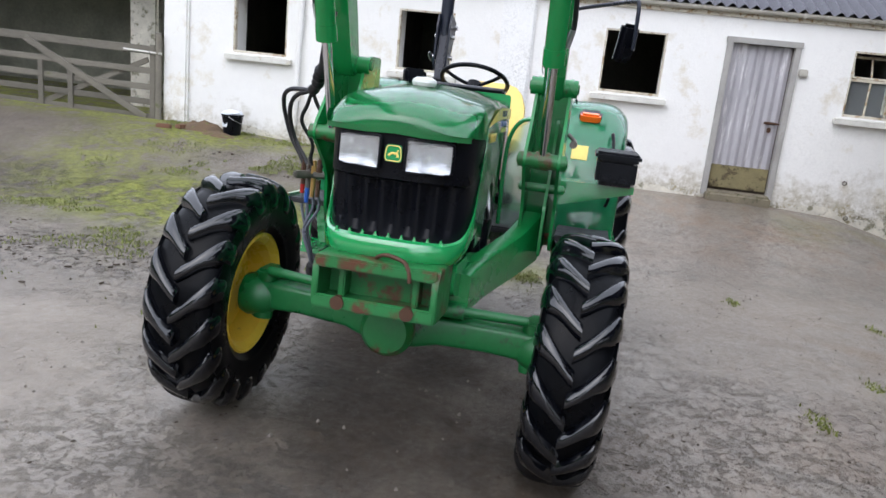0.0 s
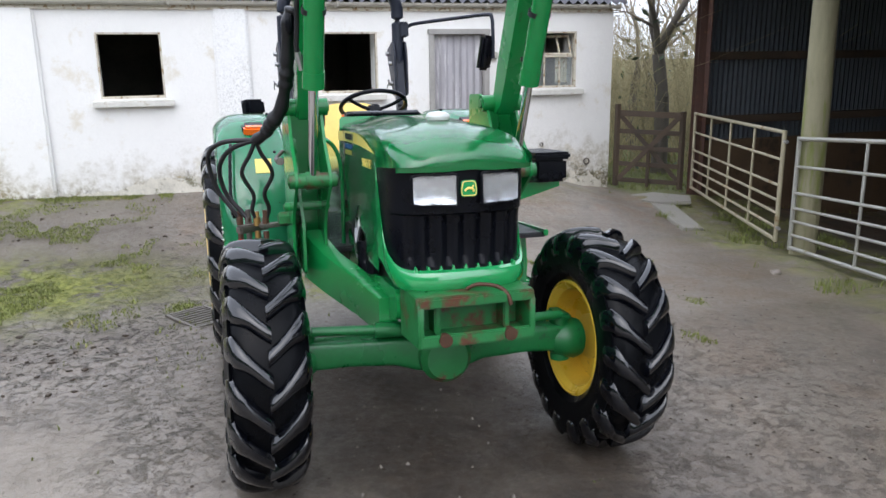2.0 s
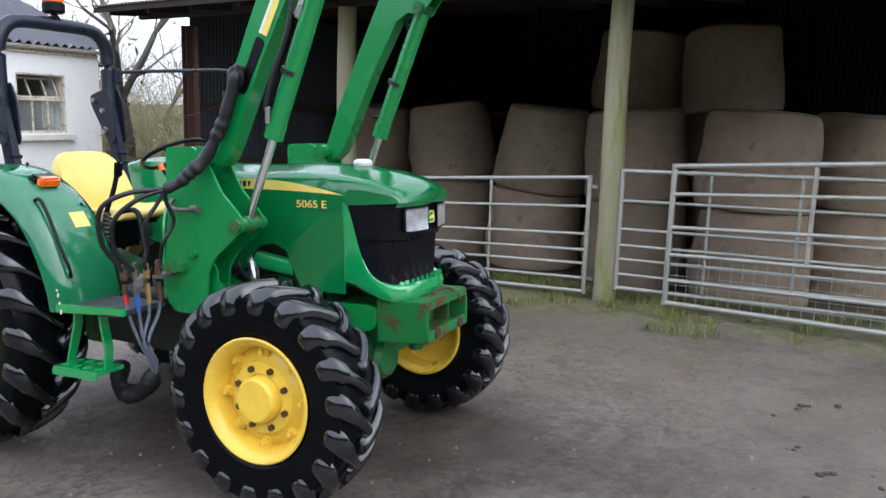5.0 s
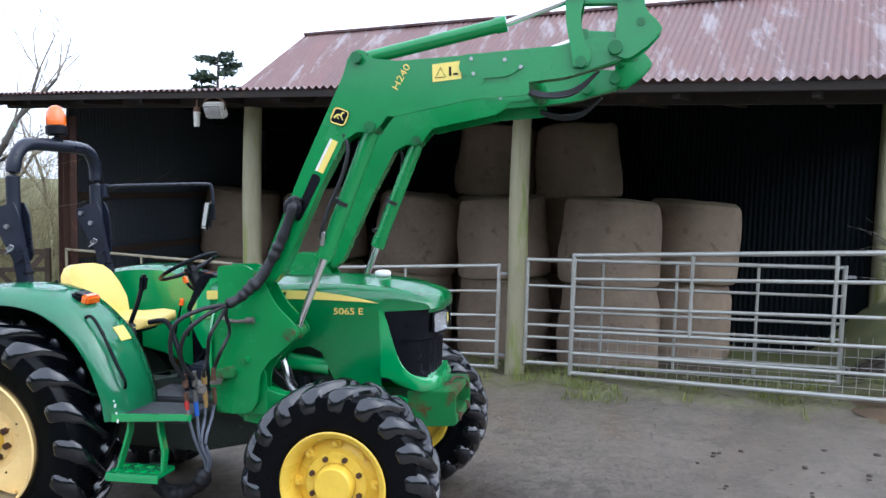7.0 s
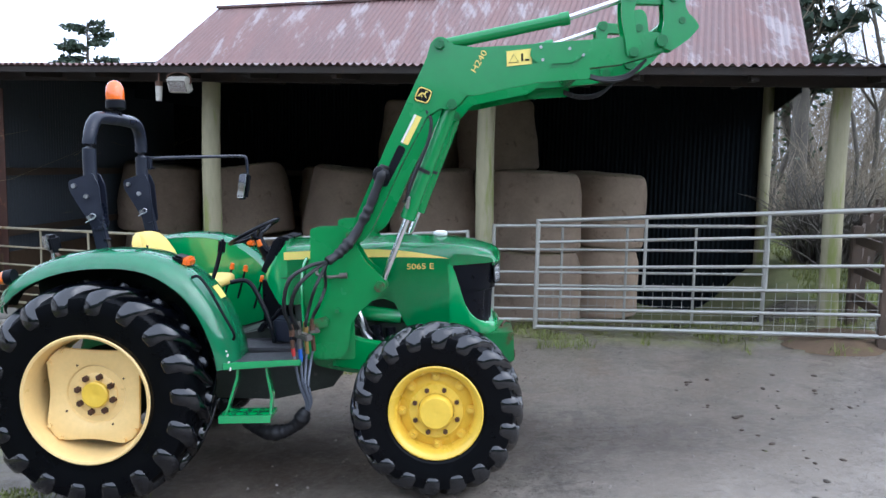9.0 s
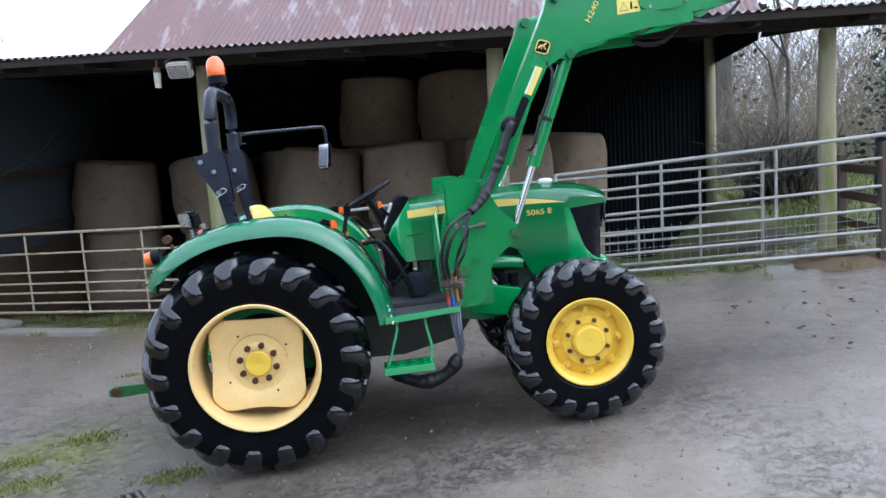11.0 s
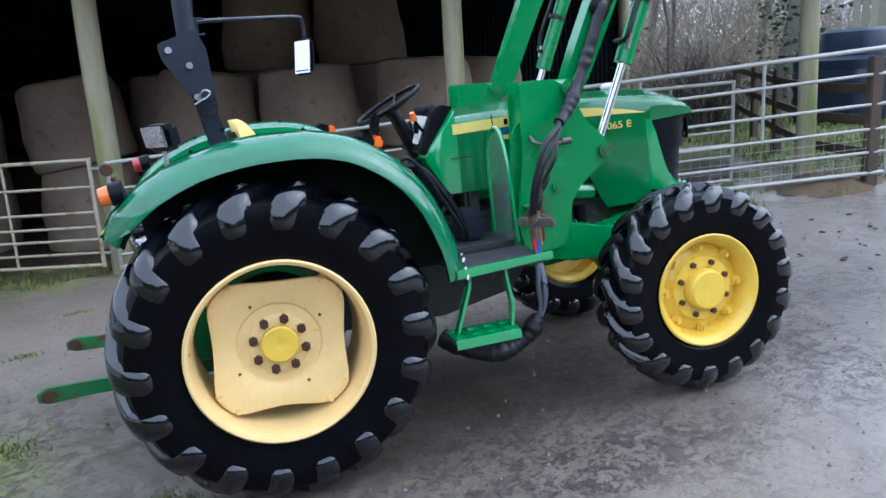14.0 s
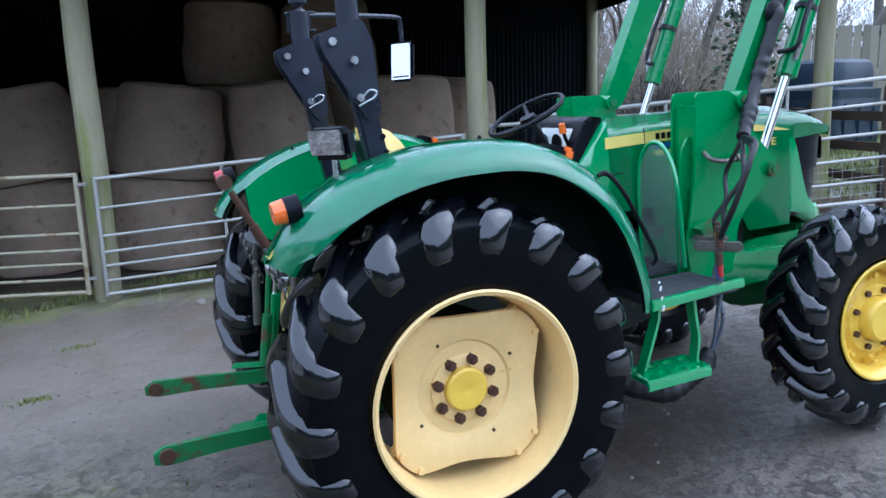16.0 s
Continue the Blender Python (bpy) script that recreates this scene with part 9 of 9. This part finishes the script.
def thicket(name, count, area, hmin, hmax, seed, label, inside=None, stout=1.0, mat=M_twig):
    """Bare arching undergrowth in one mesh."""
    r = random.Random(seed)
    segs = []
    for i in range(count):
        x, y = r.uniform(*area[0]), r.uniform(*area[1])
        if inside and not inside(x, y):
            continue
        p = Vector((x, y, ground_z(x, y)))
        h = r.uniform(hmin, hmax)
        d = Vector((r.gauss(0, 0.45), r.gauss(0, 0.45), 1)).normalized()
        rad = r.uniform(0.006, 0.016) * stout
        for k in range(4):
            q = p + d * (h / 4)
            segs.append((p, q, rad, rad * 0.75))
            if k:
                e = (d + Vector((r.gauss(0, 0.7), r.gauss(0, 0.7), r.gauss(0, 0.4)))).normalized()
                segs.append((q, q + e * h * 0.28, rad * 0.55, rad * 0.25))
            d = (d + Vector((r.gauss(0, 0.25), r.gauss(0, 0.25), -0.12 * k))).normalized()
            p, rad = q, rad * 0.75
    return tagged(new(name, branch_mesh(name, segs, 3, mat)), label, "undergrowth", kind="stuff")


def woods():
    out_right = lambda x, y: (shed_uv(x, y)[0] > 9.3 or shed_uv(x, y)[1] > 9.6) and not (x > 10.4 and y < 11.6)
    thicket("thicket", 3600, ((5, 24), (9.5, 22)), 1.0, 3.2, 41, "grey-brown bare thicket of saplings and briars", out_right)
    thicket("thicket_by_house", 2600, ((-20, -7.2), (7.0, 17)), 1.5, 4.6, 42, "grey-brown bare thicket behind the wicket gate", lambda x, y: shed_uv(x, y)[0] < -6.4, 1.0, M_twig_olive)
    for i, (x, y, h, ivy, tr) in enumerate(((11.4, 16.2, 9, 0.5, 0.17), (9.6, 18.5, 10, 0.0, 0.14), (13.0, 19.0, 11, 0.3, 0.18), (12.5, 10.7, 9, 5.0, 0.24), (16.5, 16.5, 11, 0.0, 0.17), (18.5, 12.5, 11, 0.0, 0.20), (12.2, 21.5, 12, 0.6, 0.18), (20.5, 9.5, 11, 0.0, 0.19), (15.5, 21.0, 12, 0.0, 0.16), (8.2, 21.5, 11, 0.0, 0.16), (17.5, 9.0, 10, 0.0, 0.16), (22.5, 15, 12, 0.3, 0.2), (10.2, 15.0, 8, 0.7, 0.09), (11.0, 17.4, 9, 0.0, 0.08), (12.1, 14.6, 8.5, 0.0, 0.07), (9.2, 16.6, 9, 0.4, 0.08), (13.6, 16.8, 9, 0.0, 0.09))):
        bare_tree(x, y, h, 100 + i, ivy=ivy, trunk_r=tr, label="bare winter tree with ivy beyond the field gate" if ivy > 0.5 else "tall bare winter tree beyond the field gate")
    for i, (x, y, h, ivy, tr) in enumerate(((-7.5, 7.45, 6.5, 0.1, 0.16), (-12.0, 9.6, 5.6, 0.3, 0.13), (-11.0, 12.5, 5.4, 0.0, 0.12), (-14.5, 11.5, 5.8, 0.6, 0.14), (-16.5, 15.0, 6.0, 0.0, 0.13), (-9.0, 12.0, 5.0, 0.0, 0.12), (-13.0, 16.5, 6.0, 0.0, 0.12))):
        bare_tree(x, y, h, 200 + i, ivy=ivy, trunk_r=tr, label="bare winter tree with ivy behind the wicket gate" if ivy > 0.5 else "tall bare winter tree behind the wicket gate")
    thicket("far_thicket", 2300, ((7, 32), (19, 33)), 4.5, 8.5, 43, "tangle of bare saplings and poles in the wood", out_right, 1.7)
    thicket("brush_pile", 260, ((8.3, 9.3), (8.2, 9.3)), 0.7, 1.7, 44, "dark heap of brushwood and roots", None, 2.2, M_bark)
    bare_tree(-21.5, 29.0, 8.6, 301, spread=0.8, trunk_r=0.22, label="wide bare winter tree far behind the shed")
    bare_tree(-17.0, 31.0, 8.0, 302, spread=0.8, trunk_r=0.22, label="wide bare winter tree far behind the shed")
    conifer(-17.0, 34.5, 9.4, 3.3, 303)
    conifer(10.6, 14.6, 11.5, 2.0, 304, "tall dark evergreen tree beside the shed")


woods()


# ---- unseen dark ring behind the camera, added to darken reflections ----
def unseen_backdrop():
    verts, faces = [], []
    n, rows = 150, 9
    for i in range(n + 1):
        a = radians(-152 + 150 * i / n)
        top = 6.2 + 1.6 * noise.noise((a * 5, 0, 1)) + 0.8 * noise.noise((a * 23, 0, 2))
        for j in range(rows):
            f = j / (rows - 1)
            rad = 24 + 1.5 * f * f + 1.3 * noise.noise((a * 14, f * 5, 3)) + 0.6 * noise.noise((a * 50, f * 14, 4))
            x, y = rad * math.cos(a), rad * math.sin(a)
            verts.append((x, y, ground_z(x, y) - 0.3 + top * f))
    faces = [(i * rows + j, (i + 1) * rows + j, (i + 1) * rows + j + 1, i * rows + j + 1) for i in range(n) for j in range(rows - 1)]
    me = bpy.data.meshes.new("backdrop")
    me.from_pydata(verts, [], faces)
    me.materials.append(M_leaf)
    tagged(new("backdrop", me), "unseen dark ring behind the camera, added to darken reflections", "hedge", kind="structure")


unseen_backdrop()
